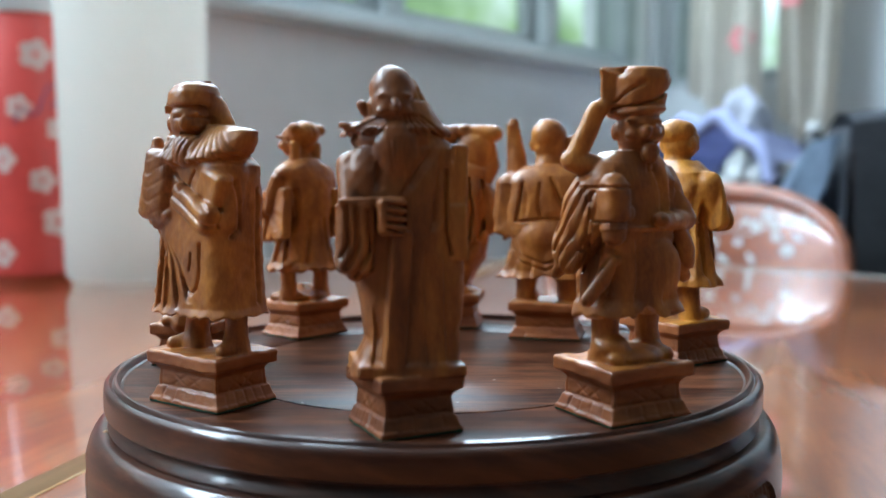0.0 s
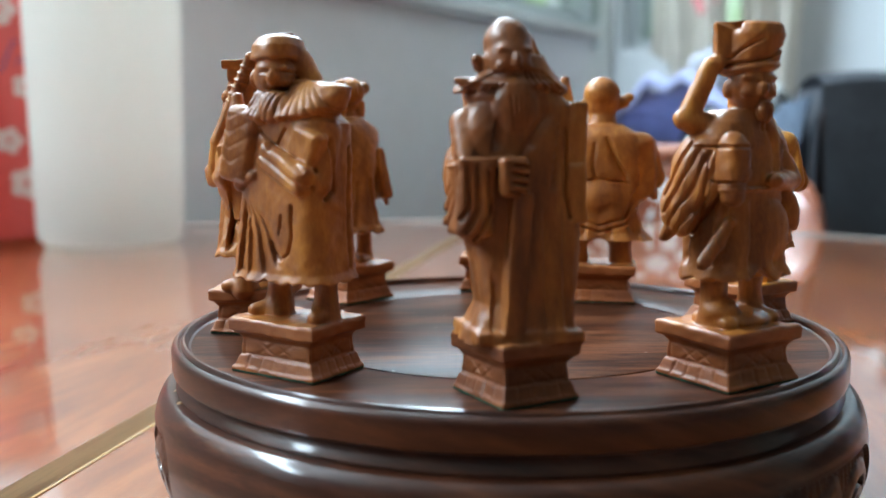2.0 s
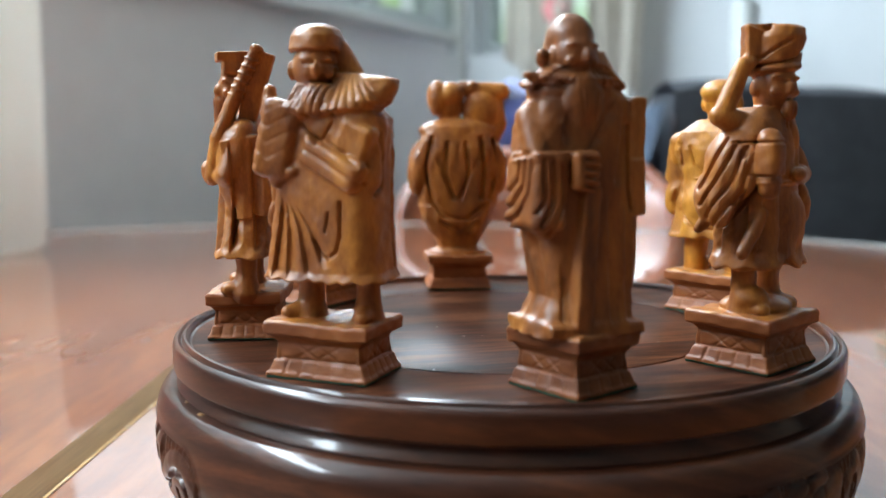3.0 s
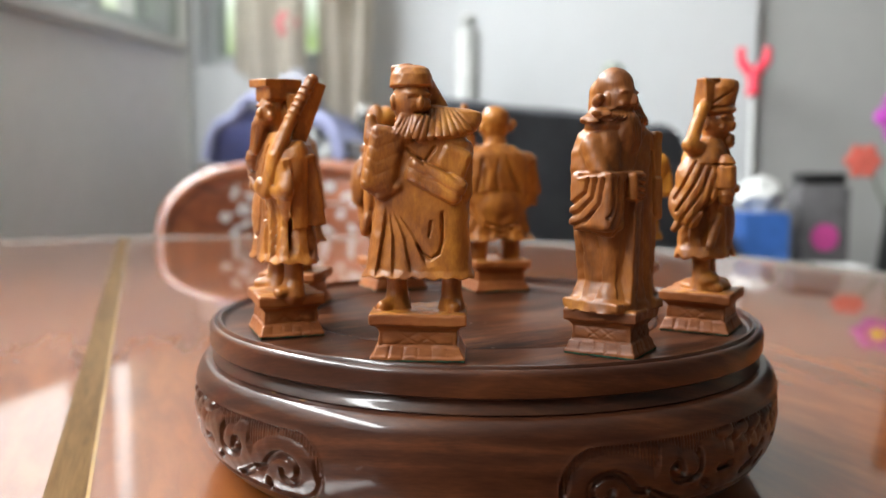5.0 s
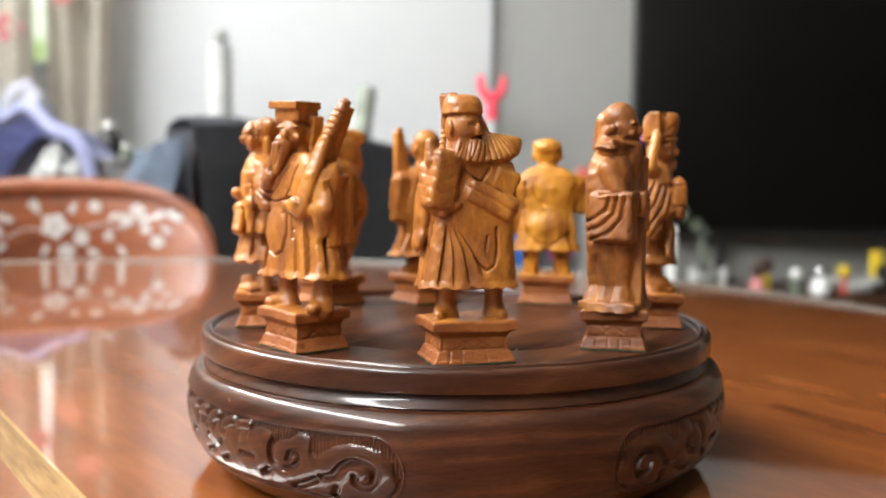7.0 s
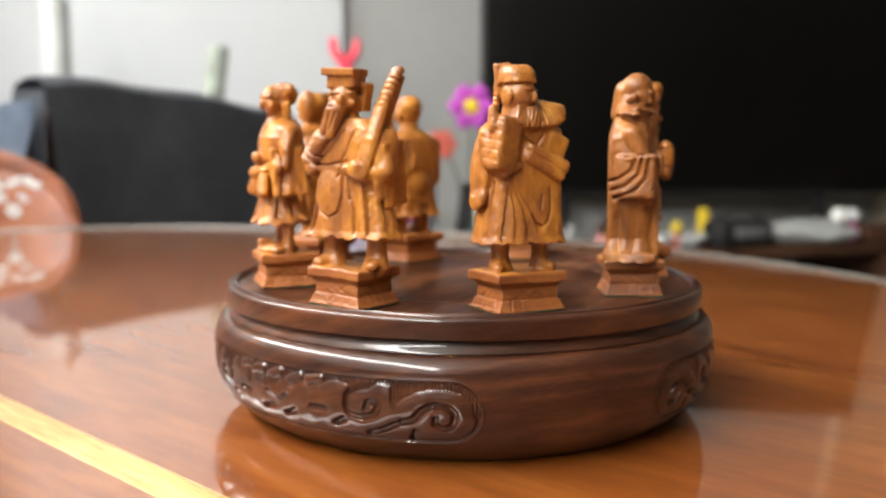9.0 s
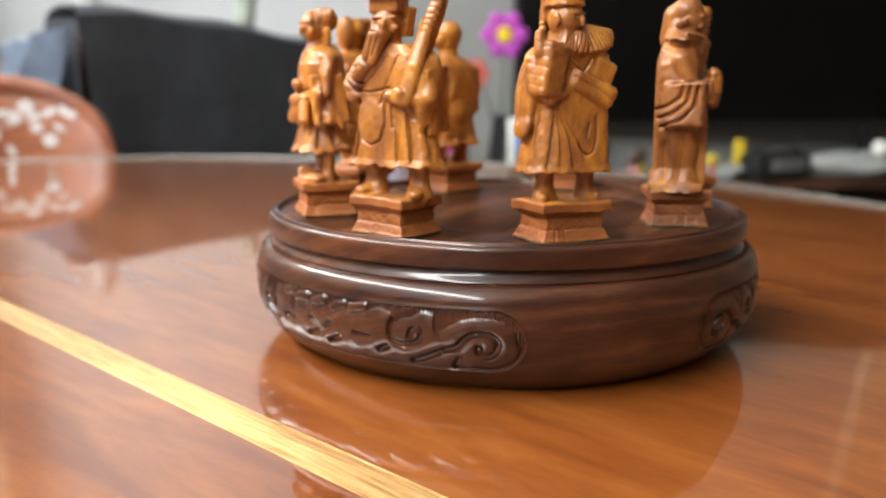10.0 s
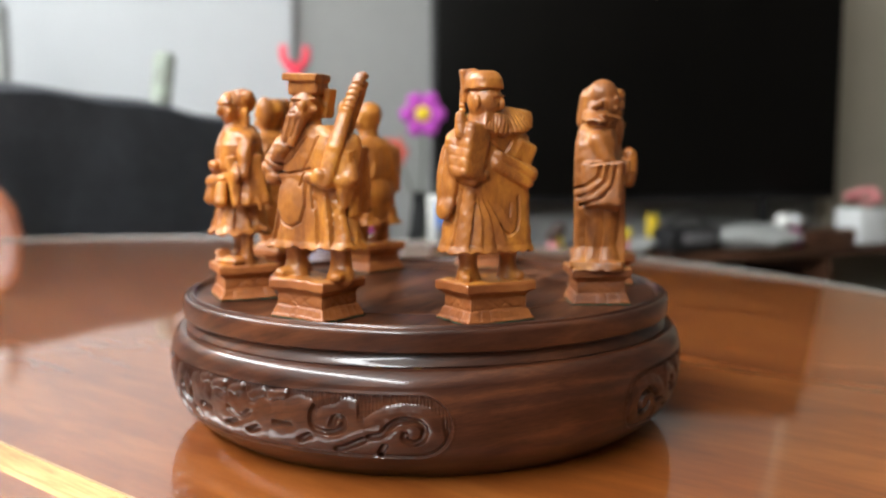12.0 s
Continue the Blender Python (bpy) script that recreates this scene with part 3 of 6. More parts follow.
height -= (1.35 * np.clip(1.5 * (1 - (from_groove / 1.25) ** 2), 0, 1) + 0.45 * np.clip(1 - from_groove / 3.2, 0, 1) ** 2) * (1 - hollow)
height -= 0.45 * np.clip(1 - (edge_v - vv) / 2.4, 0, 1) ** 2 * (1 - hollow)
rim_cut = np.clip(1 - np.abs(inside + 1.3) / 0.9, 0, 1)
height -= 0.75 * rim_cut * (1 - 0.7 * hollow)
lip = np.clip(1 - np.abs(inside + 0.1) / 0.6, 0, 1)
height = np.where(inside < -0.4, height, 0.0)
height = height + np.where(inside > -0.8, (0.22 - height) * lip, 0)
height = np.where(inside > 0.6, 0.0, height)
radius = np.array([body_radius(z) for z in np.linspace(PANEL_Z[0], PANEL_Z[1], nv + 1)])


def carved_panel(mid):
    bm = B()
    angle = np.radians(mid + np.linspace(-PANEL_HALF, PANEL_HALF, nu + 1))
    zs = np.linspace(PANEL_Z[0], PANEL_Z[1], nv + 1)
    rows = []
    for j in range(nv + 1):
        r = radius[j] + height[j] * 0.001
        rows.append([bm.verts.new((r[i] * math.cos(angle[i]), r[i] * math.sin(angle[i]), zs[j])) for i in range(nu + 1)])
    for a, b in zip(rows, rows[1:]):
        for i in range(nu):
            bm.faces.new((a[i], a[i + 1], b[i + 1], b[i]))
    return bm


for mid in PANEL_MID:
    part("carved_panel", carved_panel(mid), STAND, stand, "oval panel carved with scrolls and leaves")

rim = lathe(B(), [(0.0935, 0.0394), (0.0990, 0.0394), (0.0993, 0.0397), (0.0990, 0.0404), (0.0982, 0.0414), (0.0976, 0.0426), (0.0975, 0.0434), (0.0981, 0.0438), (0.0994, 0.0440), (0.1000, 0.0445), (0.1002, 0.0455), (0.1002, 0.0500),
                  (0.0999, 0.0511), (0.0993, 0.0518), (0.0986, 0.0520), (0.0981, 0.0517), (0.0979, 0.0513), (0.0976, 0.0513), (0.0974, 0.0520), (0.0970, 0.0526), (0.0964, 0.0527), (0.0958, 0.0521), (0.0955, 0.0512), (0.0954, PZ + 0.0002),
                  (0.0935, PZ - 0.0005), (0.0935, 0.0394)], 240, cap=False)
part("rim", rim, STAND, stand, "raised moulded rim")
plate = lathe(B(), [(0.0, PZ - 0.010), (0.0934, PZ - 0.010), (0.0956, PZ - 0.0008), (0.0950, PZ - 0.0002), (0.0945, PZ), (0.0652, PZ), (0.0649, PZ - 0.0002), (0.0647, PZ - 0.0010), (0.0641, PZ - 0.0010), (0.0639, PZ - 0.0002), (0.0636, PZ),
                    (0.0, PZ)], 200, cap=False)
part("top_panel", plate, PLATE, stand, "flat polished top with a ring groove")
bm = B()
blob(bm, (-0.0912, -0.0402, 0.0393), 0.0009, (1.0, 1.6, 0.35), 0.4, 3)
blob(bm, (-0.0952, -0.0280, 0.0393), 0.0006, (1.0, 2.2, 0.35), 0.4, 5)
part("glue_spot", bm, INLAY, stand, "small yellowish dried glue spots in the groove")

# ---- the eight carved figurines ----
# Forms are solids in millimetres: x to the viewer's right, front towards -y, z up from the foot of the plinth.
STEP = 0.34


class Solid:
    """Joins rounded solids on a grid of cells and turns the outcome into a mesh."""

    def __init__(self, lo, hi):
        self.lo = np.array(lo, float)
        n = [int((b - a) / STEP) + 1 for a, b in zip(lo, hi)]
        self.x, self.y, self.z = [g.astype(np.float32) for g in np.meshgrid(*[a + STEP * np.arange(k) for a, k in zip(lo, n)], indexing="ij")]
        self.d = np.full(self.x.shape, 50.0, np.float32)

    def join(self, d, k=1.2, window=None):
        k = 0.6 * k
        part_d = self.d if window is None else self.d[window]
        h = np.clip(0.5 + 0.5 * (part_d - d) / k, 0, 1)
        out = part_d * (1 - h) + d * h - k * h * (1 - h)
        if window is None:
            self.d = out
        else:
            self.d[window] = out

    def near(self, lo, hi, pad=4.0):
        """The cells round a box, and their coordinates."""
        s = []
        for axis in range(3):
            a = max(0, int((lo[axis] - pad - self.lo[axis]) / STEP))
            b = min(self.d.shape[axis], int((hi[axis] + pad - self.lo[axis]) / STEP) + 2)
            s.append(slice(a, max(b, a + 1)))
        w = tuple(s)
        return w, self.x[w], self.y[w], self.z[w]

    def turned(self, x, y, z, c, rot):
        px, py, pz = x - c[0], y - c[1], z - c[2]
        if not any(rot):
            return px, py, pz
        m = np.array(Euler([radians(a) for a in rot]).to_matrix()).T
        return tuple(m[i, 0] * px + m[i, 1] * py + m[i, 2] * pz for i in range(3))

    def ell(self, c, r, rot=(0, 0, 0), k=1.2):
        big = max(r)
        w, x, y, z = self.near([a - big for a in c], [a + big for a in c])
        px, py, pz = self.turned(x, y, z, c, rot)
        k0 = np.sqrt((px / r[0]) ** 2 + (py / r[1]) ** 2 + (pz / r[2]) ** 2) + 1e-6
        k1 = np.sqrt((px / r[0] ** 2) ** 2 + (py / r[1] ** 2) ** 2 + (pz / r[2] ** 2) ** 2) + 1e-6
        self.join(k0 * (k0 - 1) / k1, k, w)
        return self

    def cap_distance(self, x, y, z, a, b, r1, r2):
        d = [q - p for p, q in zip(a, b)]
        h = np.clip(((x - a[0]) * d[0] + (y - a[1]) * d[1] + (z - a[2]) * d[2]) / (sum(c * c for c in d) + 1e-9), 0, 1)
        return np.sqrt((x - a[0] - h * d[0]) ** 2 + (y - a[1] - h * d[1]) ** 2 + (z - a[2] - h * d[2]) ** 2) - (r1 + (r2 - r1) * h)

    def cap(self, a, b, r1, r2=None, k=1.2):
        r2 = r1 if r2 is None else r2
        big = max(r1, r2)
        w, x, y, z = self.near([min(p, q) - big for p, q in zip(a, b)], [max(p, q) + big for p, q in zip(a, b)])
        self.join(self.cap_distance(x, y, z, a, b, r1, r2), k, w)
        return self

    def slab(self, c, half, rot=(0, 0, 0), round_by=0.8, k=0.8):
        big = math.sqrt(sum(h * h for h in half))
        w, x, y, z = self.near([a - big for a in c], [a + big for a in c])
        q = [np.abs(p) - (h - round_by) for p, h in zip(self.turned(x, y, z, c, rot), half)]
        out = np.sqrt(sum(np.maximum(a, 0) ** 2 for a in q)) + np.minimum(np.maximum(np.maximum(q[0], q[1]), q[2]), 0) - round_by
        self.join(out, k, w)
        return self

    def robe(self, keys, folds=9, depth=0.05, twist=0.03, phase=0.0, k=1.5, square=2.7):
        """keys: height, half width, half depth, forward shift; pleats run down it and deepen towards the hem."""
        z0, z1 = keys[0][0], keys[-1][0]
        zs = [q[0] for q in keys]
        rx, ry, cy = [np.interp(self.z, zs, [q[i] for q in keys]).astype(np.float32) for i in (1, 2, 3)]
        px, py = self.x, self.y - cy
        turn = np.arctan2(py / ry, px / rx)
        pleat = np.sin(folds * turn + phase + twist * self.z * 6) + 0.5 * np.sin((folds * 2 + 1) * turn - twist * self.z * 9 + 1.3 * phase)
        low = np.clip(1.15 - (self.z - z0) / (z1 - z0), 0.25, 1)
        grow = 1 + depth * pleat * low
        norm = (np.abs(px / (rx * grow)) ** square + np.abs(py / (ry * grow)) ** square) ** (1 / square)
        side = (norm - 1) * np.minimum(rx, ry) * 0.85
        out = np.maximum(side, np.maximum(z0 - self.z, self.z - z1))
        self.join(out, k)
        return self

    def coat(self, keys, square=3.6, wave=0.5, beats=1.1, k=0.8):
        """A blocky garment. keys: height, left edge, right edge, front, back (all from the axis); its hem is a little wavy."""
        zs = [q[0] for q in keys]
        left, right, front, back = [np.interp(self.z, zs, [q[i] for q in keys]).astype(np.float32) for i in (1, 2, 3, 4)]
        rx, ry = (right - left) / 2, (front + back) / 2
        px, py = self.x - (right + left) / 2, self.y - (back - front) / 2
        norm = (np.abs(px / rx) ** square + np.abs(py / ry) ** square) ** (1 / square)
        hem = zs[0] + wave * np.sin(beats * self.x + 0.7 * self.y) * np.cos(0.5 * self.x - 0.4 * self.y)
        self.join(np.maximum((norm - 1) * np.minimum(rx, ry) * 0.9, np.maximum(hem - self.z, self.z - zs[-1])), k)
        return self

    def pleat(self, side, lines, r, depth, low=0.0, high=99.0):
        """Lapped folds: from each line the cloth falls away to its right and steps up again on its left."""
        across, ahead = {"front": (self.x, -self.y), "back": (self.x, self.y), "left": (self.y, -self.x), "right": (self.y, self.x)}[side]
        near = (np.abs(self.d) < 3.5) & (ahead > 0) & (self.z > low) & (self.z < high)
        u, v, lead = across[near], self.z[near], ahead[near]
        out = np.zeros_like(u)
        for line in lines:
            vs = [q[1] for q in line][::-1]
            off = u - np.interp(v, vs, [q[0] for q in line][::-1])
            inside = np.clip((v - vs[0]) / 2.5, 0, 1) * np.clip((vs[-1] - v) / 4.0, 0, 1)
            out = np.maximum(out, np.where((off > -0.35) & (off < r), np.clip((off + 0.35) / 0.35, 0, 1) * np.clip(1 - off / r, 0, 1) * inside, 0))
        self.d[near] += (1.05 * depth * out * np.clip(lead / 2.0, 0, 1)).astype(np.float32)
        return self

    def cut(self, points, r, k=0.5):
        """A chiselled groove along the points."""
        for a, b in zip(points, points[1:]):
            w, x, y, z = self.near([min(p, q) - r for p, q in zip(a, b)], [max(p, q) + r for p, q in zip(a, b)])
            d = -self.cap_distance(x, y, z, a, b, r, r)
            h = np.clip(0.5 - 0.5 * (self.d[w] - d) / k, 0, 1)
            self.d[w] = self.d[w] * (1 - h) + d * h + k * h * (1 - h)
        return self

    def score(self, side, lines, r, depth, low=0.0, high=99.0):
        """Chiselled lines drawn on one side and cut into the surface (raised where depth is below nought)."""
        across, ahead = {"front": (self.x, -self.y), "back": (self.x, self.y), "left": (self.y, -self.x), "right": (self.y, self.x), "top": (self.x, self.z - 60)}[side]
        up = self.y if side == "top" else self.z
        near = (np.abs(self.d) < 3.0) & (ahead > 0) & (self.z > low) & (self.z < high)
        u, v, lead = across[near], up[near], ahead[near]
        dist = near_lines(u, v, lines)
        self.d[near] += (1.05 * depth * np.clip(1 - dist / r, 0, 1) * np.clip(lead / 2.0, 0, 1)).astype(np.float32)
        return self

    def chisel(self, amount=0.082):
        """Shallow facets left by the knife."""
        near = np.abs(self.d) < 3.0
        x, y, z = self.x[near], self.y[near], self.z[near]
        f = np.sin(0.83 * x + 0.31 * z + 1.1) * np.sin(0.67 * y - 0.42 * z) + 0.6 * np.sin(1.7 * z + 0.9 * y - 0.5 * x) * np.sin(1.3 * x - 0.4)
        f += 1.3 * np.abs(np.sin(0.37 * x + 0.55 * z + 0.8 * np.sin(0.5 * y))) * np.abs(np.sin(0.61 * y - 0.29 * z + 0.4 * x)) - 0.5
        self.d[near] += (amount * f).astype(np.float32)
        return self

    def gap(self, c, r, k=1.0):
        """An opening cut right through, front to back."""
        w, x, y, z = self.near([c[0] - r[0], -30, c[1] - r[1]], [c[0] + r[0], 30, c[1] + r[1]])
        d = -(np.sqrt(((x - c[0]) / r[0]) ** 2 + ((z - c[1]) / r[1]) ** 2) - 1) * min(r)
        h = np.clip(0.5 - 0.5 * (self.d[w] - d) / k, 0, 1)
        self.d[w] = self.d[w] * (1 - h) + d * h + k * h * (1 - h)
        return self

    def skin(self):
        """The surface: one corner in each cell that it crosses, one face for each edge that it crosses."""
        d = self.d
        inner = d < 0
        n = d.shape
        corner = np.zeros((n[0] - 1, n[1] - 1, n[2] - 1, 3), np.float32)
        count = np.zeros(corner.shape[:3], np.float32)
        grid = np.stack(np.meshgrid(*[np.arange(k - 1) for k in n], indexing="ij"), -1).astype(np.float32)
        for axis in range(3):
            others = [a for a in range(3) if a != axis]
            for i in (0, 1):
                for j in (0, 1):
                    s0, s1 = [slice(0, -1)] * 3, [slice(0, -1)] * 3
                    s1[axis] = slice(1, None)
                    for a, o in zip(others, (i, j)):
                        s0[a] = s1[a] = slice(o, n[a] - 1 + o)
                    a, b = d[tuple(s0)], d[tuple(s1)]
                    cross = (a < 0) != (b < 0)
                    t = np.where(cross, a / np.where(cross, a - b, 1), 0)
                    count += cross
                    corner[..., axis] += t * cross
                    for q, o in zip(others, (i, j)):
                        corner[..., q] += o * cross
        used = count > 0
        place = (grid[used] + corner[used] / count[used][:, None]) * STEP + self.lo
        index = np.full(used.shape, -1, np.int64)
        index[used] = np.arange(int(used.sum()))
        faces = []
        for axis in range(3):
            p, q = [(1, 2), (2, 0), (0, 1)][axis]
            s0, s1 = [slice(1, -1)] * 3, [slice(1, -1)] * 3
            s0[axis], s1[axis] = slice(0, n[axis] - 1), slice(1, None)
            a, b = inner[tuple(s0)], inner[tuple(s1)]
            cell = np.argwhere(a != b)
            out = a[tuple(cell.T)]
            for r in range(3):
                if r != axis:
                    cell[:, r] += 1
            quad = []
            for dp, dq in ((1, 1), (0, 1), (0, 0), (1, 0)):
                c = cell.copy()
                c[:, p] -= dp
                c[:, q] -= dq
                quad.append(index[c[:, 0], c[:, 1], c[:, 2]])
            quad = np.stack(quad, 1)
            quad[~out] = quad[~out][:, ::-1]
            faces.append(quad)
        return place, np.concatenate(faces)


def plinth(s, wide, deep, rows, broad, spin=0.0):
    """The moulded foot: thin flange, sloping course cut into small blocks, tall waist with a carved front, thick top plate; worn at the edges."""
    hx, hy = wide / 2, deep / 2
    steps = [(0.0, 0.995), (1.3, 1.0), (1.5, 0.97), (1.7, 0.955), (4.2, 0.885), (4.4, 0.845), (8.6, 0.825), (9.2, 0.86), (9.9, 0.90), (10.3, 0.985), (10.6, 1.02), (13.2, 1.03), (13.7, 1.0)]
    zs = [q[0] for q in steps]
    low = tuple([slice(None), slice(None), slice(0, int(18 / STEP))])
    x, y, z = s.x[low] * broad, s.y[low], s.z[low]
    c, n = math.cos(radians(spin)), math.sin(radians(spin))
    u, v = x * c + y * n, y * c - x * n
    lean = 0.22 * np.sin(0.21 * u + 0.17 * v + wide) + 0.10 * np.sin(0.9 * u - 0.6 * v)
    size = np.interp(z + lean, zs, [q[1] for q in steps]).astype(np.float32)
    q = [np.abs(u) - hx * size + 0.35, np.abs(v) - hy * size + 0.35]
    out = np.hypot(np.maximum(q[0], 0), np.maximum(q[1], 0)) + np.minimum(np.maximum(q[0], q[1]), 0) - 0.35
    s.join(np.maximum(out, np.maximum(-z, z + lean - 13.9)), 0.4, low)

    def nick(points, r):
        s.cut([((a * c - b * n) / broad, a * n + b * c, h) for a, b, h in points], r, 0.15)

    for side in (-1, 1):
        for i in range(1, rows):
            k = (i / rows - 0.5) * 1.86
            nick([(k * hx, side * hy * 0.99, 1.5), (k * hx * 0.93, side * hy * 0.89, 4.4)], 0.42)
            nick([(side * hx * 0.99, k * hy, 1.5), (side * hx * 0.89, k * hy * 0.93, 4.4)], 0.42)
        for a, b in (((-0.74, 4.8), (0.74, 4.8)), ((-0.74, 8.4), (0.74, 8.4)), ((-0.74, 4.8), (-0.74, 8.4)), ((0.74, 4.8), (0.74, 8.4)), ((-0.40, 5.2), (0.0, 8.2)), ((0.0, 8.2), (0.36, 5.2)), ((-0.36, 8.0), (0.0, 5.0)), ((0.0, 5.0), (0.40, 8.0))):
            nick([(a[0] * hx, side * hy * 0.845, a[1]), (b[0] * hx, side * hy * 0.835, b[1])], 0.34)
            nick([(side * hx * 0.845, a[0] * hy, a[1]), (side * hx * 0.835, b[0] * hy, b[1])], 0.34)
    return s


def figurine(label, solid, wide, deep, rows, x, y, turn, broad=1.2, mats_of=None, spin=0.0):
    place, quads = plinth(solid, wide, deep, rows, broad, spin).chisel().skin()
    place[:, 0] *= broad
    me = bpy.data.meshes.new("figurine")
    me.from_pydata((place * 0.001).tolist(), [], quads.tolist())
    for m in (*(mats_of or (BOX, BOXFOOT)), FELT):
        me.materials.append(m)
    level = place[quads].mean(1)[:, 2]
    me.polygons.foreach_set("material_index", np.where(level < 0.75, 2, np.where(level < 13.6, 1, 0)).astype(np.int32))
    me.polygons.foreach_set("use_smooth", [True] * len(quads))
    ob = tagged(new("figurine", me), label, "figurine", "carved figurines on the stand")
    ob.matrix_world = pose(x, y, TOP + PZ, 0, 0, turn)
    return ob


def blank(wide=21, deep=17):
    return Solid((-wide, -deep, -0.9), (wide, deep, 88))


def shoes(s, x=6.0, y=-1.0, leg=24, r=3.1, spread=1.0):
    for side in (-1, 1):
        s.ell((side * x * spread, y - 3.0, 15.6), (3.3, 5.4, 2.6), (0, 0, -side * 12))
        s.cap((side * x * spread, y + 0.5, 15), (side * x * 0.85, y + 1, leg), r, r + 0.6)
    return s


def head(s, z=71.5, y=-1.5, r=(5.3, 5.8, 6.8), turn=0, x=0.0):
    """A plain head: brow, nose and ears are only hinted at."""
    s.ell((x, y, z), r, (0, 0, turn), 0.8)
    c, n = math.cos(radians(turn)), math.sin(radians(turn))

    def at(a, b, h):
        return (x + a * c - b * n, y + a * n + b * c, z + h)

    s.ell(at(0, -r[1] + 0.2, -0.8), (1.1, 1.5, 1.9), k=0.6)
    for side in (-1, 1):
        s.ell(at(side * 2.2, -r[1] + 1.5, 1.7), (1.8, 1.0, 0.7), k=0.8)
        s.ell(at(side * 2.5, -r[1] + 1.9, -1.8), (1.5, 1.1, 1.2), k=1.0)
        s.ell(at(side * (r[0] - 0.1), 0.6, -0.6), (0.9, 1.6, 2.4), k=0.5)
    s.cap(at(0, 1, -4), at(0, 1.5, -11), 3.6, 4.6)
    return s


def face(s, x, z, w=2.3):
    """A few knife strokes that hint at brows, eyes and mouth."""
    s.score("front", [[(x - w - 1.0, z + 0.5), (x - w + 1.2, z + 0.7)], [(x + w - 1.2, z + 0.7), (x + w + 1.0, z + 0.5)]], 0.5, 0.5)
    s.score("front", [[(x - 1.6, z - 3.4), (x + 1.6, z - 3.4)]], 0.6, 0.6)
    return s


def boot(s, x, y, leg, r=3.4, foot=5.2, turn=0):
    """A straight leg in a low boot."""
    s.cap((x, y, 19.5), (x, y, leg), r * 0.86, r, 0.8).cap((x, y, 20), (x, y - 0.4, 14.2), r * 0.84, r * 1.22, 0.8)
    c, n = math.cos(radians(turn)), math.sin(radians(turn))
    s.cap((x, y, 15.6), (x + foot * n, y - foot * c, 15.0), r * 0.95, 1.9, 1.0)
    return s


def fan_collar():
    s = blank(22, 17)
    boot(s, -6.6, 0.5, 28, 3.5, 6.2, -35)
    boot(s, 9.4, 0.5, 28, 3.3, 5.5, 10)
    s.coat([(23.8, -16.4, 16.2, 10.8, 9.8), (26, -15.4, 15.2, 10.0, 9.4), (36, -13.8, 14.4, 9.6, 9.0), (45, -12.6, 14.4, 9.2, 8.8), (55, -13.4, 14.8, 8.6, 8.6), (62, -13.4, 14.6, 8.2, 8.2), (64.5, -11.0, 12.0, 7.4, 7.2), (66.5, -8, 8, 6, 6)], 3.8, 0.45)
    head(s, 73.6, -3.2, (5.4, 6.0, 6.4), 34, -2.2)
    # cap with a tall back peak
    s.coat([(77.4, -8.2, 3.6, 9.0, 4.2), (78.0, -8.3, 3.8, 9.1, 4.4), (80.8, -8.0, 3.6, 8.6, 4.4), (82.6, -7.2, 2.8, 7.4, 3.8), (83.5, -5.8, 1.4, 5.6, 2.6)], 2.4, 0.2, 0.8, 0.3)
    s.slab((-4.8, 2.6, 79.0), (2.9, 2.4, 5.6), (6, -6, -20), 0.9, 1.2)
    s.cut([(-8.4, -6.6, 77.0), (-2.4, -9.6, 77.0), (3.6, -6.6, 77.0)], 0.4, 0.2)
    s.cap((-6.0, 4.6, 77.0), (-6.6, 4.6, 67.5), 1.2, 0.9, 0.8)
    for i in range(6):
        s.ell((-6.1 - 0.13 * i, 4.6, 76 - 1.7 * i), (1.35, 1.4, 0.7), k=0.2)
    s.cap((1.4, 1.0, 77.4), (6.8, 2.2, 70.4), 3.4, 2.0, 1.0)
    # beard and fluted collar in one sloping sheet
    s.coat([(62.8, -8.0, 9.0, 10.2, 4.6), (63.6, -8.0, 13.4, 10.2, 5.2), (65.4, -7.4, 16.4, 8.8, 5.6), (68.2, -6.4, 17.6, 6.6, 5.8), (70.6, -5.6, 17.8, 4.6, 5.2), (71.4, -5.0, 15.4, 3.6, 4.4), (72.6, -4.4, 5.6, 3.0, 3.4)], 2.3, 0.35, 1.4, 0.4)
    s.ell((1.2, -7.4, 66.2), (4.0, 2.6, 4.6), (-20, 0, 20), 1.0)
    s.slab((-3.4, -7.4, 65.6), (3.0, 2.3, 3.8), (-24, 16, 0), 1.2, 0.8)
    s.score("front", [[(2.2 + i * 1.0, 71.4), (-1.6 + i * 2.25, 62.6 + 0.035 * i * i)] for i in range(9)], 0.42, 0.42, 60, 72)
    s.score("front", [[(-3.4 + i * 0.9, 69.0), (-7.4 + i * 1.7, 61.5)] for i in range(4)], 0.42, 0.34, 60, 70)
    s.cut([(-9, -9.4, 62.2), (-2, -10.6, 61.6), (6, -10.2, 61.2), (14.5, -8.6, 61.4)], 1.0, 0.3)
    # rolled sleeve and raised hand
    s.cap((-12.4, -1.5, 60), (-12.6, -5.0, 52), 3.6, 3.8, 0.8)
    s.slab((-9.8, -7.0, 57.0), (4.9, 4.0, 9.4), (0, 12, 10), 2.2, 0.8)
    s.cap((-12.9, -6.4, 63), (-13.3, -6.0, 68.6), 2.5, 1.6, 0.8)
    s.score("front", [[(-17.0, 67.6 - 3.6 * i), (-11.0, 63.6 - 3.6 * i), (-4.4, 66.4 - 3.6 * i)] for i in range(5)], 0.6, 0.17, 46, 68)
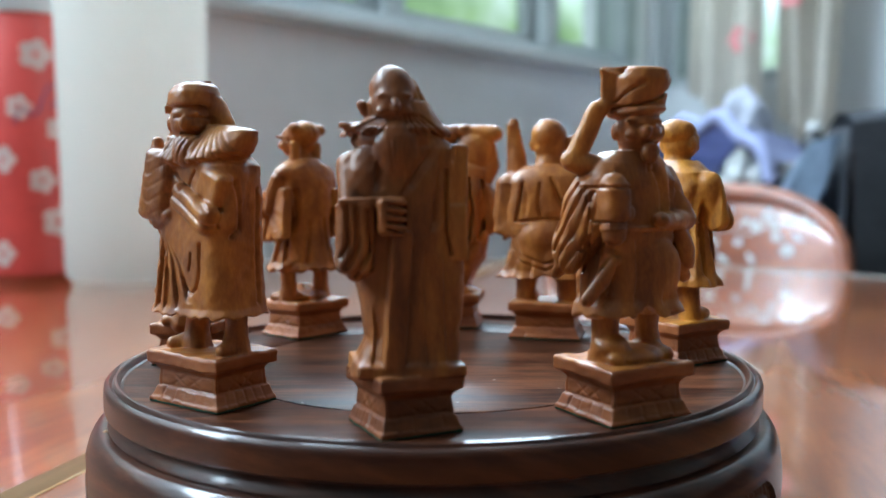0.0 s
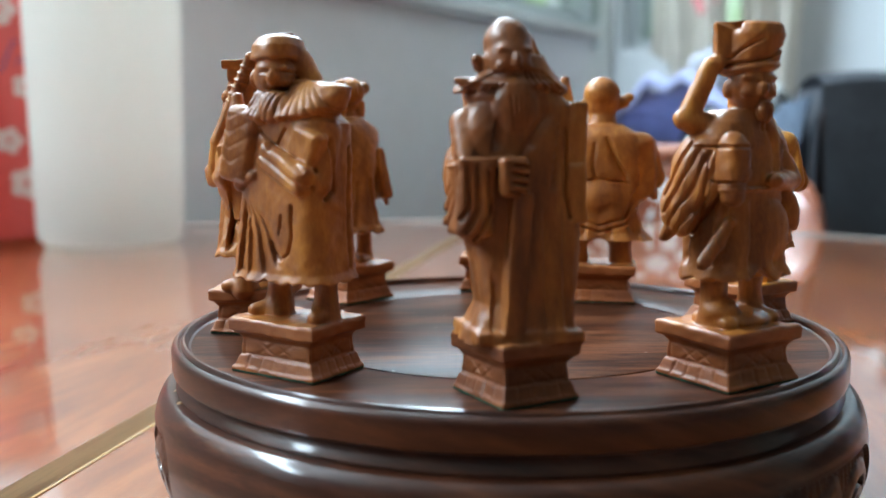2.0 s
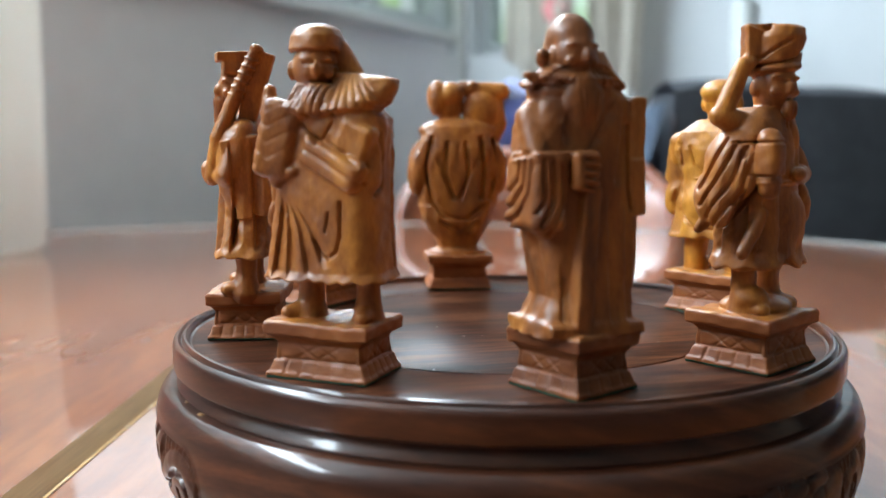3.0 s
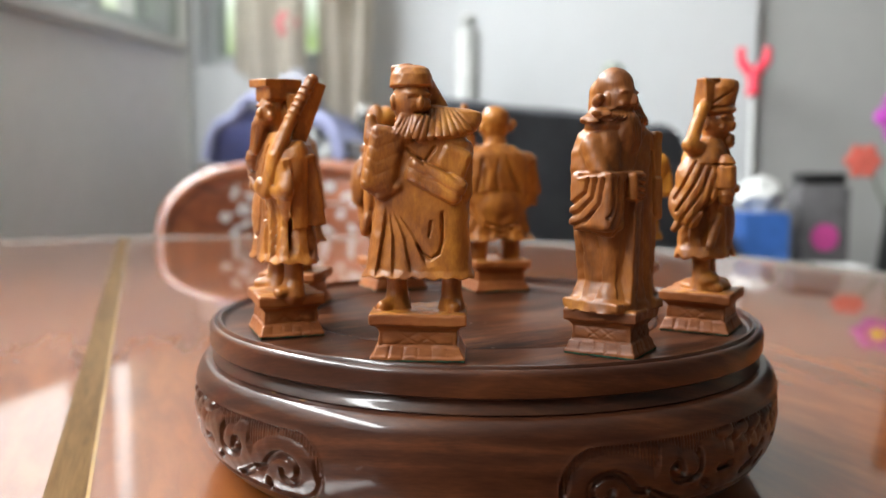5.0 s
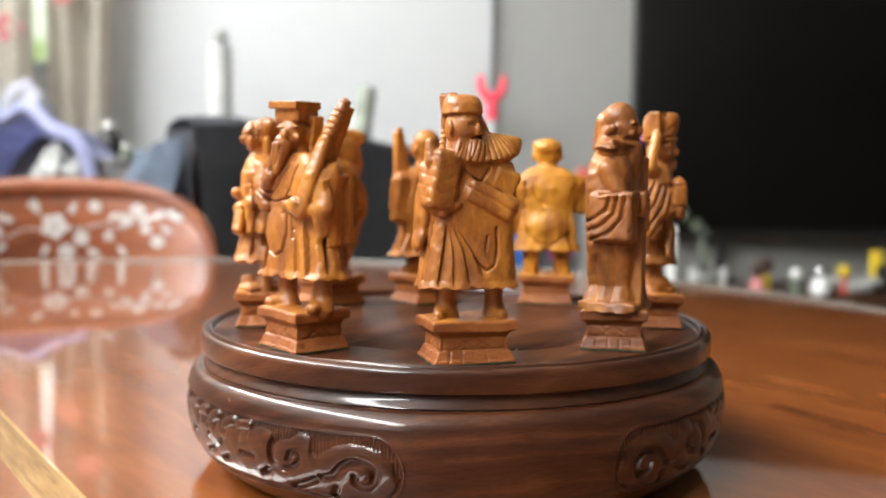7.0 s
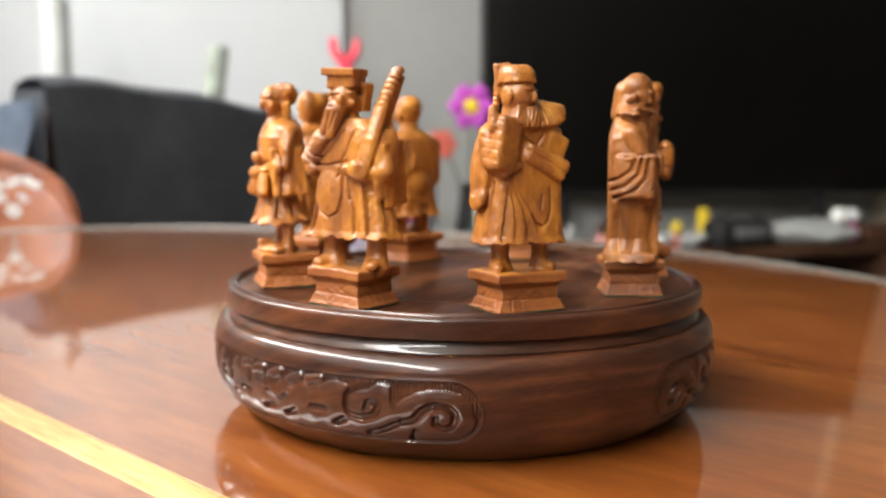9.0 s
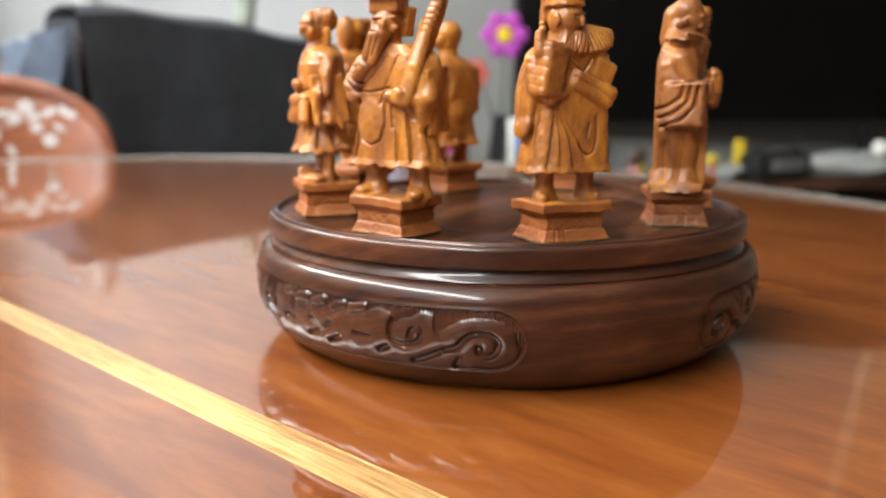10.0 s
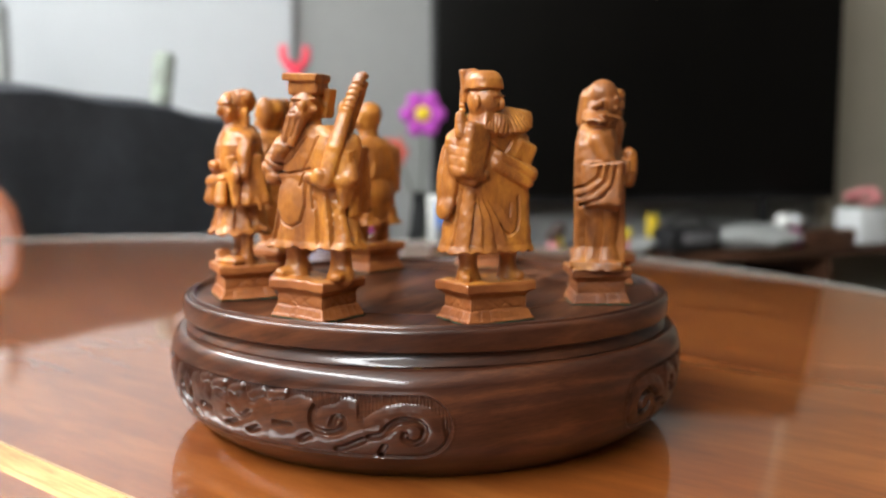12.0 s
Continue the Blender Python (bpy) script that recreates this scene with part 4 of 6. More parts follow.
    s.cap((-13.6, -5.0, 49.4), (-10.0, -8.6, 47.2), 1.6, 1.5, 0.9).cap((-10.0, -8.6, 47.2), (-5.4, -8.8, 49.6), 1.5, 1.3, 0.9)
    s.ell((-13.6, 1.6, 49), (2.8, 6.0, 12.5), (0, 5, 0), 1.2).ell((-15.0, 0.8, 39.5), (2.2, 5.0, 5.0), (0, 16, 0), 1.0)
    # folded arm and its wide sleeve
    s.cap((12.4, -1, 60), (12.4, -4.6, 48), 3.0, 3.0, 0.8)
    s.slab((5.4, -8.6, 51.4), (8.8, 2.8, 3.9), (0, 27, -6), 2.3, 0.8).slab((9.6, -6.2, 55.0), (4.4, 2.6, 6.0), (0, 22, 0), 1.6, 0.8)
    s.score("front", [[(-1.8, 55.0), (5, 51.4), (12.6, 47.0)], [(0.6, 57.4), (7, 54.4), (13, 50.6)]], 0.8, 0.6)
    s.score("front", [[(-3, 60.4), (2.2, 55.8)], [(5, 60.6), (2.6, 57.0)]], 0.6, 0.9)
    # skirt: pleats from the left hip, round flap
    s.pleat("front", [[(-8.6, 44), (-9.6, 36), (-11.6, 24)], [(-8.0, 44), (-6.6, 35), (-6.6, 24)], [(-7.2, 44), (-3.6, 36), (-1.4, 25)], [(-6.2, 43.6), (-1.0, 36), (3.2, 27)]], 3.2, 0.95, 23, 46)
    s.score("front", [[(7.2, 42.4), (7.4, 35), (6.4, 31), (4.0, 29.4), (1.6, 31), (0.2, 33.4)]], 0.55, 1.1)
    s.score("front", [[(4.2, 40), (3.6, 35.6)]], 0.5, 0.8)
    s.score("left", [[(-5, 44), (-4, 26)], [(2, 58), (1, 40)]], 0.8, 0.8)
    s.score("right", [[(-3.5, 58), (-2, 46), (-4.5, 44)]], 0.8, 0.8).score("right", [[(4, 56), (3.5, 27)]], 0.9, 0.6)
    s.pleat("back", [[(x, 60), (x * 0.8, 44), (x * 1.1, 25)] for x in (-9, -2, 6)], 4.0, 1.0)
    return face(s, 1.2, 73.6, 2.0)


def long_beard():
    s = blank(20, 15)
    s.coat([(13.4, -13.0, 13.0, 10.4, 10.0), (16.8, -11.2, 12.6, 9.4, 9.4), (22, -9.0, 12.8, 8.4, 8.8), (30, -10.2, 13.8, 8.4, 8.8), (40, -12.2, 14.0, 8.2, 8.6), (55, -14.0, 13.4, 8.0, 8.4), (60, -13.6, 13.2, 7.8, 8.2), (65, -11.4, 12.4, 7.0, 7.4), (68, -7.5, 9, 5.6, 6)], 3.8, 0.3)
    s.slab((0.6, -0.2, 15.0), (12.6, 9.8, 1.4), (1, 1.5, 3), 0.8, 1.8)
    head(s, 75.0, -2.6, (4.9, 5.6, 6.2), 2, -2.6)
    # high bald dome, hair that spreads at the back and one side, a hair knot by the ear
    s.ell((-2.5, -1.2, 78.4), (5.2, 5.8, 5.7), k=0.8).cap((0.2, 1.2, 78), (6.6, 1.4, 70.6), 4.4, 2.2, 1.4).cap((-2.0, 2.8, 77), (-1.2, 4.8, 69), 4.4, 3.6, 1.0)
    s.cap((-8.2, 0.6, 74), (-9.4, -1.4, 75.0), 1.5, 1.3, 0.4)
    s.score("front", [[(3.2, 79), (4.6, 75), (7.8, 71.4)], [(1.8, 76), (3.6, 72)]], 0.5, 0.8, 68, 82)
    # spreading moustache and hair brim in one sheet with a sharp edge
    s.coat([(68.2, -14.4, 11.6, 7.8, 6.2), (69.2, -14.0, 11.4, 7.8, 6.4), (70.4, -11.0, 9.8, 7.4, 6.4), (72.6, -8.2, 8.2, 6.8, 6.4), (76, -7.0, 6.0, 5.8, 6.0)], 2.2, 0.5, 0.9, 0.5)
    s.ell((-1.6, -3.0, 70.0), (10.8, 5.6, 2.0), (8, 0, 0), 0.5).cap((-11.0, -3.4, 69.6), (-14.2, -3.0, 70.4), 1.3, 0.7, 0.6)
    s.score("front", [[(-4.6 + i * 0.5, 72.6), (-12.6 + i * 1.7, 68.4)] for i in range(6)], 0.45, 0.75, 67, 73)
    s.score("front", [[(-0.4 + i * 0.9, 72.4), (0.4 + i * 2.0, 68.4)] for i in range(5)], 0.45, 0.7, 67, 73)
    s.ell((-1.4, -0.8, 67.0), (10.6, 7.2, 3.6), k=0.8).ell((-2.2, -6.6, 64.6), (5.0, 2.8, 6.4), k=0.8).score("front", [[(-3.8 + 1.2 * i, 67), (-2.8 + 0.7 * i, 60)] for i in range(4)], 0.4, 0.4, 58, 68)
    # lapels
    s.pleat("front", [[(6.4, 66), (0.6, 58), (-1.6, 54)], [(8, 64), (6.4, 52), (5.4, 46)], [(-6, 64), (-7.6, 55)]], 2.6, 0.9, 44, 67)
    # bent arm: flat top edge, hanging sleeve with nested folds, fist
    s.cap((-11.6, -1, 61), (-12.2, -4.5, 54), 3.8, 3.0, 0.8).slab((-9.4, -4.0, 52.9), (6.2, 6.0, 1.0), (0, -2, 4), 0.4, 0.8)
    s.slab((-11.4, -2.8, 45.4), (4.2, 7.6, 8.4), (0, 3, 0), 2.0, 0.8).cap((-13.4, 2, 40.0), (-11.4, -7.4, 37.4), 2.6, 2.1, 0.9)
    s.slab((-3.6, -10.0, 49.9), (3.2, 2.2, 4.3), (0, 0, 0), 1.5, 0.5)
    s.score("front", [[(-4.4, 52.6 - 1.9 * i), (-0.4, 51.9 - 1.9 * i)] for i in range(4)], 0.5, 1.2)
    s.score("front", [[(-13.4, 52), (-13.2, 44), (-14.8, 41)], [(-11.4, 52), (-11.0, 43), (-13.6, 38.6)], [(-8.8, 51), (-8.4, 42), (-11.6, 36.6)]], 0.7, 1.1)
    s.score("left", [[(-7.6, 52), (-6.6, 45), (-2.0, 40.0), (5, 37.6)], [(-5.0, 52), (-4.0, 46.5), (0.6, 42.4), (6, 40.6)], [(-2.4, 52), (-1.4, 48), (2.6, 45), (7, 43.8)]], 0.9, 1.3, 36, 53)
    s.cut([(-15.5, -8, 53.8), (-15.6, 1, 52.8)], 0.8, 0.3)
    # staff
    s.slab((-2.4, -8.2, 31.0), (2.5, 2.0, 15.6), (0, 4, 14), 0.4, 0.25)
    # other arm with a flat tablet at its side
    s.slab((12.4, -4.0, 54.5), (1.8, 3.0, 11.6), (0, 1, 0), 0.8, 0.8).slab((11.8, -3.0, 46.0), (2.4, 4.8, 6.6), (0, -2, 0), 1.0, 0.6)
    s.score("front", [[(9.4, 60), (9.0, 46), (10.4, 41)]], 0.6, 0.9)
    s.pleat("front", [[(3.6, 46), (4.2, 30), (4.6, 15)], [(8.4, 44), (8.6, 30), (9.2, 15)], [(-7.6, 30), (-6.8, 24), (-8, 15)]], 2.4, 0.6, 14, 47)
    s.pleat("left", [[(-2.6, 36), (-3.4, 28), (-2, 16)], [(3.0, 34), (3.6, 26), (3, 16)]], 3.2, 0.8)
    s.score("right", [[(0, 60), (1, 44), (0, 20)], [(5, 58), (5, 40), (4, 18)]], 0.9, 0.7)
    s.pleat("back", [[(x, 60), (x * 0.8, 42), (x, 18)] for x in (-7, 0, 7)], 3.6, 0.9)
    return s


def upturned_hat():
    s = blank(21, 17)
    boot(s, -4.6, -0.6, 29, 3.1, 5.8, -8)
    boot(s, 6.0, 0, 29, 2.9, 5.4, 12)
    s.ell((-4.4, -2.2, 17.4), (3.6, 4.6, 3.4), k=1.0)
    s.coat([(25.4, -10.0, 12.6, 9.6, 9.2), (29, -9.2, 11.4, 8.4, 8.4), (38, -8.8, 11.0, 7.8, 8.0), (45, -8.4, 10.2, 7.2, 7.6), (52, -9.4, 10.6, 7.2, 7.6), (58, -9.6, 10.2, 7.2, 7.4), (62, -7.6, 8.6, 6.4, 6.8), (65, -4, 6.6, 5, 5.4)], 3.0, 0.8)
    s.gap((0.8, 20.5), (2.7, 7.4), 0.6)
    s.ell((0.4, -0.6, 15.0), (7.6, 8.6, 2.8), k=1.2).ell((-6.4, -2.0, 30.4), (2.2, 5.0, 2.2), (0, 14, 0), 0.8)
    s.ell((1, -0.2, 46.4), (10.0, 8.0, 1.5), k=0.4)
    # head and wrapped turban with a high front fold
    head(s, 70.4, -2.4, (4.6, 5.9, 6.8), -20, 1.8)
    s.ell((1.6, -1.6, 74.8), (5.6, 7.2, 2.2), (0, -8, 0), 0.4)
    s.coat([(74.0, -3.4, 6.2, 7.6, 5.0), (77, -3.8, 6.8, 8.2, 5.2), (82, -3.8, 7.4, 9.2, 4.8), (84.2, -3.2, 7.0, 8.8, 4.0), (84.8, -2.4, 6.4, 8.0, 3.2)], 2.5, 0.3, 1.2, 0.3)
    # upright board behind, and the folds that climb across the brow
    s.slab((-2.2, -0.6, 80.2), (3.4, 2.6, 5.0), (0, -3, -34), 0.5, 0.2)
    s.score("front", [[(-4.0, 75.0), (1.6, 76.8), (7.8, 80.6)]], 0.55, 0.8, 73, 86)
    s.score("left", [[(3.0, 74.6), (-3.0, 77.0), (-9.4, 81.6)]], 0.55, 0.8, 73, 86)
    s.cut([(-6.0, -1.0, 85.6), (-0.6, -4.6, 83.0), (1.4, -6.0, 85.8)], 1.1, 0.3)
    s.ell((1.6, -7.0, 64.6), (2.0, 1.7, 2.8), k=0.8).score("front", [[(1.2, 65), (1.4, 60)], [(3.0, 65), (2.8, 60)]], 0.4, 0.5, 58, 66)
    # raised bare arm
    s.cap((-6.6, 1.0, 61.0), (-10.6, 2.6, 62.6), 3.2, 2.6, 0.6).cap((-10.6, 2.6, 62.4), (-6.6, 0.0, 75.0), 2.3, 2.0, 0.4).ell((-5.6, -0.2, 75.4), (1.6, 2.0, 2.6), (0, 20, 0), 0.3)
    # its sleeve: a fan of folds that falls from the elbow
    s.ell((-9.4, 0.0, 50.5), (3.4, 7.4, 9.4), (-16, 10, 0), 1.2).ell((-10.8, 2.4, 43.0), (2.8, 6.4, 8.0), (-24, 12, 0), 1.2).cap((-11.0, 4.4, 38), (-12.2, 6.4, 35.0), 2.2, 1.3, 0.6)
    s.pleat("front", [[(-12.6, 58), (-13.2, 48), (-14.4, 34)], [(-10.8, 57), (-11.0, 47), (-12.4, 34)], [(-8.8, 56), (-8.8, 47), (-10.4, 35)]], 2.0, 1.3, 33, 58)
    s.score("left", [[(-6.0, 53), (-4.4, 45), (2.0, 36)], [(-4.2, 55), (-2.4, 47.5), (4.0, 38)], [(-2.0, 56), (0.0, 50), (5.6, 41)], [(0.6, 57), (2.6, 52), (6.6, 45)]], 0.7, 1.3)
    s.cap((-5.6, -6.0, 39.0), (-11.6, -5.0, 29.6), 1.7, 1.5, 0.5)
    # bottle held at the chest
    s.cap((-8.0, -8.8, 45), (-8.0, -8.6, 57), 2.4, 2.6, 0.4).slab((-8.0, -8.8, 52.4), (2.9, 2.9, 5.4), (0, 0, 8), 1.9, 0.8).ell((-8.0, -8.8, 46.6), (2.7, 2.9, 1.1), k=0.3).ell((-6.0, -7.0, 50), (3.6, 3.0, 3.0), k=0.8)
    s.score("front", [[(-10.8, 56.2), (-5, 56.2)], [(-10.8, 48.2), (-5, 48.2)]], 0.45, 0.8)
    # folded arm and hanging sleeve
    s.cap((9.4, 0, 59), (13.0, -2.6, 48.2), 3.2, 3.0, 0.8).cap((13.0, -2.6, 48.2), (3.4, -8.6, 48.4), 2.8, 1.8, 0.6)
    s.ell((12.8, -1.6, 41.0), (2.7, 4.4, 7.4), (0, -14, 0), 1.2).cap((13.0, -1.6, 36.5), (14.6, -1.6, 33.6), 2.2, 1.7, 0.6)
    s.pleat("front", [[(2.0, 62), (4.4, 55), (4.6, 48)], [(6.6, 61), (7.6, 53), (7.4, 48)]], 2.2, 0.9, 47, 62)
    s.pleat("front", [[(-5.6, 44), (-6.6, 34), (-8, 27)], [(-1.6, 44), (-1.4, 35), (-2.6, 27)], [(3.4, 44.5), (4.6, 35), (4.4, 27)], [(7.8, 44), (9, 35), (9.4, 27)]], 2.8, 1.1, 26, 45)
    s.ell((4.8, -6.6, 36.0), (4.8, 2.0, 7.8), k=1.2)
    s.pleat("left", [[(-3, 44), (-4, 28)], [(3, 44), (3, 28)]], 2.6, 0.9).pleat("right", [[(-4, 58), (-2.6, 46), (-5, 28)], [(2.5, 58), (2, 46), (2.6, 28)]], 2.8, 0.9)
    s.pleat("back", [[(x, 60), (x * 0.7, 46), (x * 1.2, 27)] for x in (-6, 0.5, 6.5)], 3.0, 1.1)
    return face(s, 2.0, 70.4, 2.0)


def flute_scholar():
    s = blank(21, 17)
    boot(s, -6.8, 0, 28, 3.4, 6.0, -14)
    boot(s, 8.0, 0, 28, 3.3, 5.6, 14)
    s.coat([(24.6, -15.0, 14.6, 9.6, 8.8), (27, -13.8, 13.8, 8.8, 8.2), (36, -11.2, 11.8, 8.4, 8.0), (46, -8.8, 9.8, 7.8, 8.0), (52, -11.2, 12.4, 7.8, 8.0), (58, -11.6, 12.4, 7.6, 7.8), (62, -9.6, 11.0, 6.8, 7.0), (66, -5.5, 7, 5.2, 5.6)], 3.4, 0.6)
    head(s, 73.0, -2.2, (4.1, 6.0, 6.6), 20, -1.0)
    s.cap((-1.4, -6.6, 69), (-5.2, -8.4, 58.4), 3.2, 1.5, 0.9).cap((-0.6, -6.6, 69), (-2.2, -8.6, 60), 2.8, 1.3, 0.9)
    s.score("front", [[(-3.0, 68.6), (-5.6, 60)], [(-1.4, 68), (-3.6, 60)], [(0.2, 68), (-1.6, 62)]], 0.45, 0.6)
    # square flat hat
    s.slab((-1.0, -1.2, 78.8), (4.3, 5.8, 2.6), (0, 0, 14), 0.9, 0.3).slab((-1.2, -1.8, 82.2), (4.9, 6.9, 1.3), (3, 4, 14), 0.35, 0.2)
    s.slab((3.0, 2.4, 73.6), (1.3, 2.2, 5.0), (0, 8, 0), 0.6, 1.0)
    # arms and wide sleeves
    s.cap((10.6, 0.5, 60), (12.2, -3.6, 48), 3.6, 3.6, 0.8).ell((11.6, -1.6, 49.5), (2.6, 5.4, 12.0), (0, 3, 0), 1.2).slab((12.4, 1.6, 47.0), (1.3, 5.6, 11.4), (10, 3, 0), 0.6, 0.6).cap((12.2, -4.0, 47.4), (4.6, -9.6, 48.6), 3.0, 2.2, 0.6)
    s.cap((-9.8, 0, 60), (-11.0, -4.4, 52), 3.4, 3.6, 0.8).cap((-11.0, -4.6, 51.4), (-5.6, -8.8, 57.6), 3.2, 2.0, 0.6).ell((-5.2, -8.6, 58.6), (2.1, 1.9, 2.4), k=0.4)
    s.ell((-10.2, -4.6, 48.6), (3.0, 3.6, 3.0), k=0.8)
    s.score("front", [[(-12.8, 54), (-8.4, 50.4), (-4.0, 49.8), (3, 51.4)], [(-12, 56.6), (-8.4, 53.4), (-6, 53)], [(-11, 59), (-8.6, 56.2)]], 0.55, 0.9)
    # flute: broad case below, ringed pipe above
    s.cap((8.4, -8.8, 47.0), (10.2, -6.4, 58.0), 2.3, 2.4, 0.8).cap((10.2, -6.4, 58.0), (10.8, -1.8, 69.0), 2.4, 2.0, 0.6).cap((10.8, -1.8, 69.0), (12.2, 4.6, 82.0), 1.9, 1.7, 0.4)
    s.slab((9.4, 3.6, 70.0), (1.5, 2.6, 12.4), (-18, 7, 0), 0.5, 0.5)
    for i in range(6):
        k = 0.06 + 0.15 * i
        s.ell((10.8 + 1.6 * k, -1.8 + 6.4 * k, 69 + 13 * k), (2.1, 2.3, 0.6), (-24, 8, 0), 0.2)
    s.ell((12.5, 5.0, 82.4), (1.9, 1.9, 1.4), (-24, 8, 0), 0.3).ell((7.4, -10.2, 48.8), (2.2, 1.8, 3.0), k=0.6)
    s.score("front", [[(1.4, 62), (-3, 55), (-8, 50)], [(5.2, 62), (2.6, 54), (0, 50)]], 0.5, 0.8)
    # apron and pleats
    s.ell((-3.2, -6.8, 39.4), (5.6, 2.4, 9.0), k=1.2)
    s.score("front", [[(-8.0, 47), (-8.2, 39), (-6.4, 33.4), (-3.2, 31.6), (0, 33.4), (1.6, 39), (1.4, 47)]], 0.55, 1.1)
    s.score("front", [[(1.2, 49.6), (-0.2, 45.8)], [(3.2, 46.6), (4.2, 38)]], 0.5, 0.9)
    s.pleat("front", [[(-8.6, 45), (-11.2, 35), (-13.2, 25)], [(-8.4, 38), (-8.6, 32), (-10, 25)], [(3.8, 45), (5.2, 35), (5.6, 25)], [(7.4, 45), (8.8, 35), (9.8, 25)]], 2.6, 1.1, 24, 46)
    s.pleat("left", [[(-4, 58), (-3, 46), (-5, 26)], [(2, 58), (2, 46), (1, 26)]], 3.0, 1.0).pleat("right", [[(-3, 58), (-2, 44), (-3.4, 26)], [(3, 58), (3, 44), (3.4, 26)]], 3.0, 1.0)
    s.pleat("back", [[(x, 60), (x * 0.8, 44), (x * 1.15, 25)] for x in (-8, -1.5, 5)], 3.6, 1.1)
    return face(s, -2.4, 73.4, 1.9)


def bundle_bearer():
    """A slight figure with long hair in two knots, arms folded in wide hanging sleeves."""
    s = blank()
    boot(s, -5.4, 0.5, 30, 2.6, 5.6, -20)
    boot(s, 5.8, 0.5, 30, 2.6, 5.6, 15)
    s.ell((0, -2.6, 15.0), (8.6, 8.4, 2.4), k=1.2).ell((-2.0, -7.0, 17.2), (5.0, 3.0, 2.0), (0, 0, 10), 0.6)
    s.coat([(25.8, -9.8, 9.8, 13.0, 11.4), (28.5, -8.4, 8.4, 11.6, 10.0), (36, -7.0, 7.2, 9.4, 8.8), (43, -6.8, 7.0, 8.6, 8.4), (52, -7.8, 8.2, 9.4, 8.8), (60, -8.4, 8.6, 9.0, 8.4), (65, -6.8, 7.0, 7.2, 7.2), (68, -3.5, 3.5, 5.4, 5.4)], 2.7, 1.2, 0.9)
    s.gap((0.2, 20.0), (2.3, 6.0), 0.6)
    # hem that kicks out at the corners
    s.cap((-8.4, -5.0, 28.4), (-10.8, -7.0, 27.2), 1.6, 0.8, 0.6).cap((8.0, 5.0, 28.4), (10.6, 6.6, 27.6), 1.6, 0.8, 0.6)
    head(s, 74.6, -2.6, (4.2, 6.2, 6.8), 30)
    s.ell((0.2, 1.0, 77.4), (4.4, 5.8, 5.0), k=0.6)
    s.score("top", [[(0.3, -7), (0.2, 7)]], 0.5, 0.7, 76, 90)
    s.score("right", [[(-3.4 + 1.5 * i, 81), (-3.0 + 1.6 * i, 70)] for i in range(5)], 0.4, 0.5, 68, 82).score("left", [[(-3.4 + 1.5 * i, 81), (-3.0 + 1.6 * i, 70)] for i in range(5)], 0.4, 0.5, 68, 82)
    for x in (-1, 1):
        s.ell((x * 4.4, 2.4, 79.0), (1.8, 2.4, 2.4), k=0.4).cap((x * 3.6, 1.4, 73), (x * 3.4, 1.6, 67), 1.7, 1.5, 0.6)
    # shoulders, folded arms and sleeves that hang to a point
    s.ell((0, 1.0, 62.0), (10.0, 6.8, 5.4), k=1.2)
    s.cap((-8.0, 0.4, 60), (-9.8, -2.6, 49), 2.9, 3.2, 0.8).cap((-9.8, -3.4, 47.4), (2.6, -10.6, 52.4), 3.4, 2.3, 0.6)
    s.cap((8.2, 0.4, 60), (10.0, -2.6, 49), 2.9, 3.2, 0.8).cap((10.0, -3.4, 48.6), (-3.6, -10.4, 46.0), 3.4, 2.5, 0.6)
    for x in (-1, 1):
        s.slab((x * 9.4, 0.0, 46.6), (1.7, 7.0, 9.8), (6, -x * 7, 0), 1.1, 0.7).cap((x * 10.6, 3.4, 40), (x * 11.4, 4.6, 35.4), 1.7, 0.7, 0.7)
    s.slab((-4.6, -9.4, 42.6), (3.4, 2.4, 6.4), (-8, 18, 10), 2.0, 0.8).slab((5.2, -8.8, 42.4), (3.4, 2.4, 6.6), (-8, -16, -10), 2.0, 0.8)
    s.score("front", [[(-8.5, 50.4), (0, 54.0)], [(-8, 46.4), (1, 51.0)], [(8.5, 51), (-1, 48.4)], [(8, 46.6), (0, 44.6)]], 0.6, 0.9)
    s.score("front", [[(-3.6, 68), (0.6, 60), (1.8, 55)], [(3.6, 68), (2.0, 61)], [(-5.4, 66), (-2.4, 58)]], 0.6, 1.0)
    s.pleat("front", [[(-4.4, 40), (-5.6, 34), (-7.4, 26)], [(-1.0, 40), (-1.6, 34), (-2.2, 26)], [(2.8, 40), (3.6, 34), (4.4, 26)]], 2.6, 1.1)
    s.pleat("left", [[(-3.4, 57), (-2.4, 44), (-4.6, 27)], [(2, 40), (1.6, 34), (3.0, 27)]], 3.0, 1.1).pleat("right", [[(-4, 57), (-3, 44), (-5, 27)], [(1, 40), (1, 34), (2.2, 27)]], 3.0, 1.1)
    s.score("back", [[(-6.4, 56), (-5.4, 47), (-6.4, 40)], [(6.4, 56), (5.6, 47), (6.6, 40)], [(-2, 45), (-3, 36), (-4, 28)], [(2.6, 44), (3, 36), (4.4, 28)]], 0.8, 0.9)
    return face(s, 1.2, 74.6, 1.9)


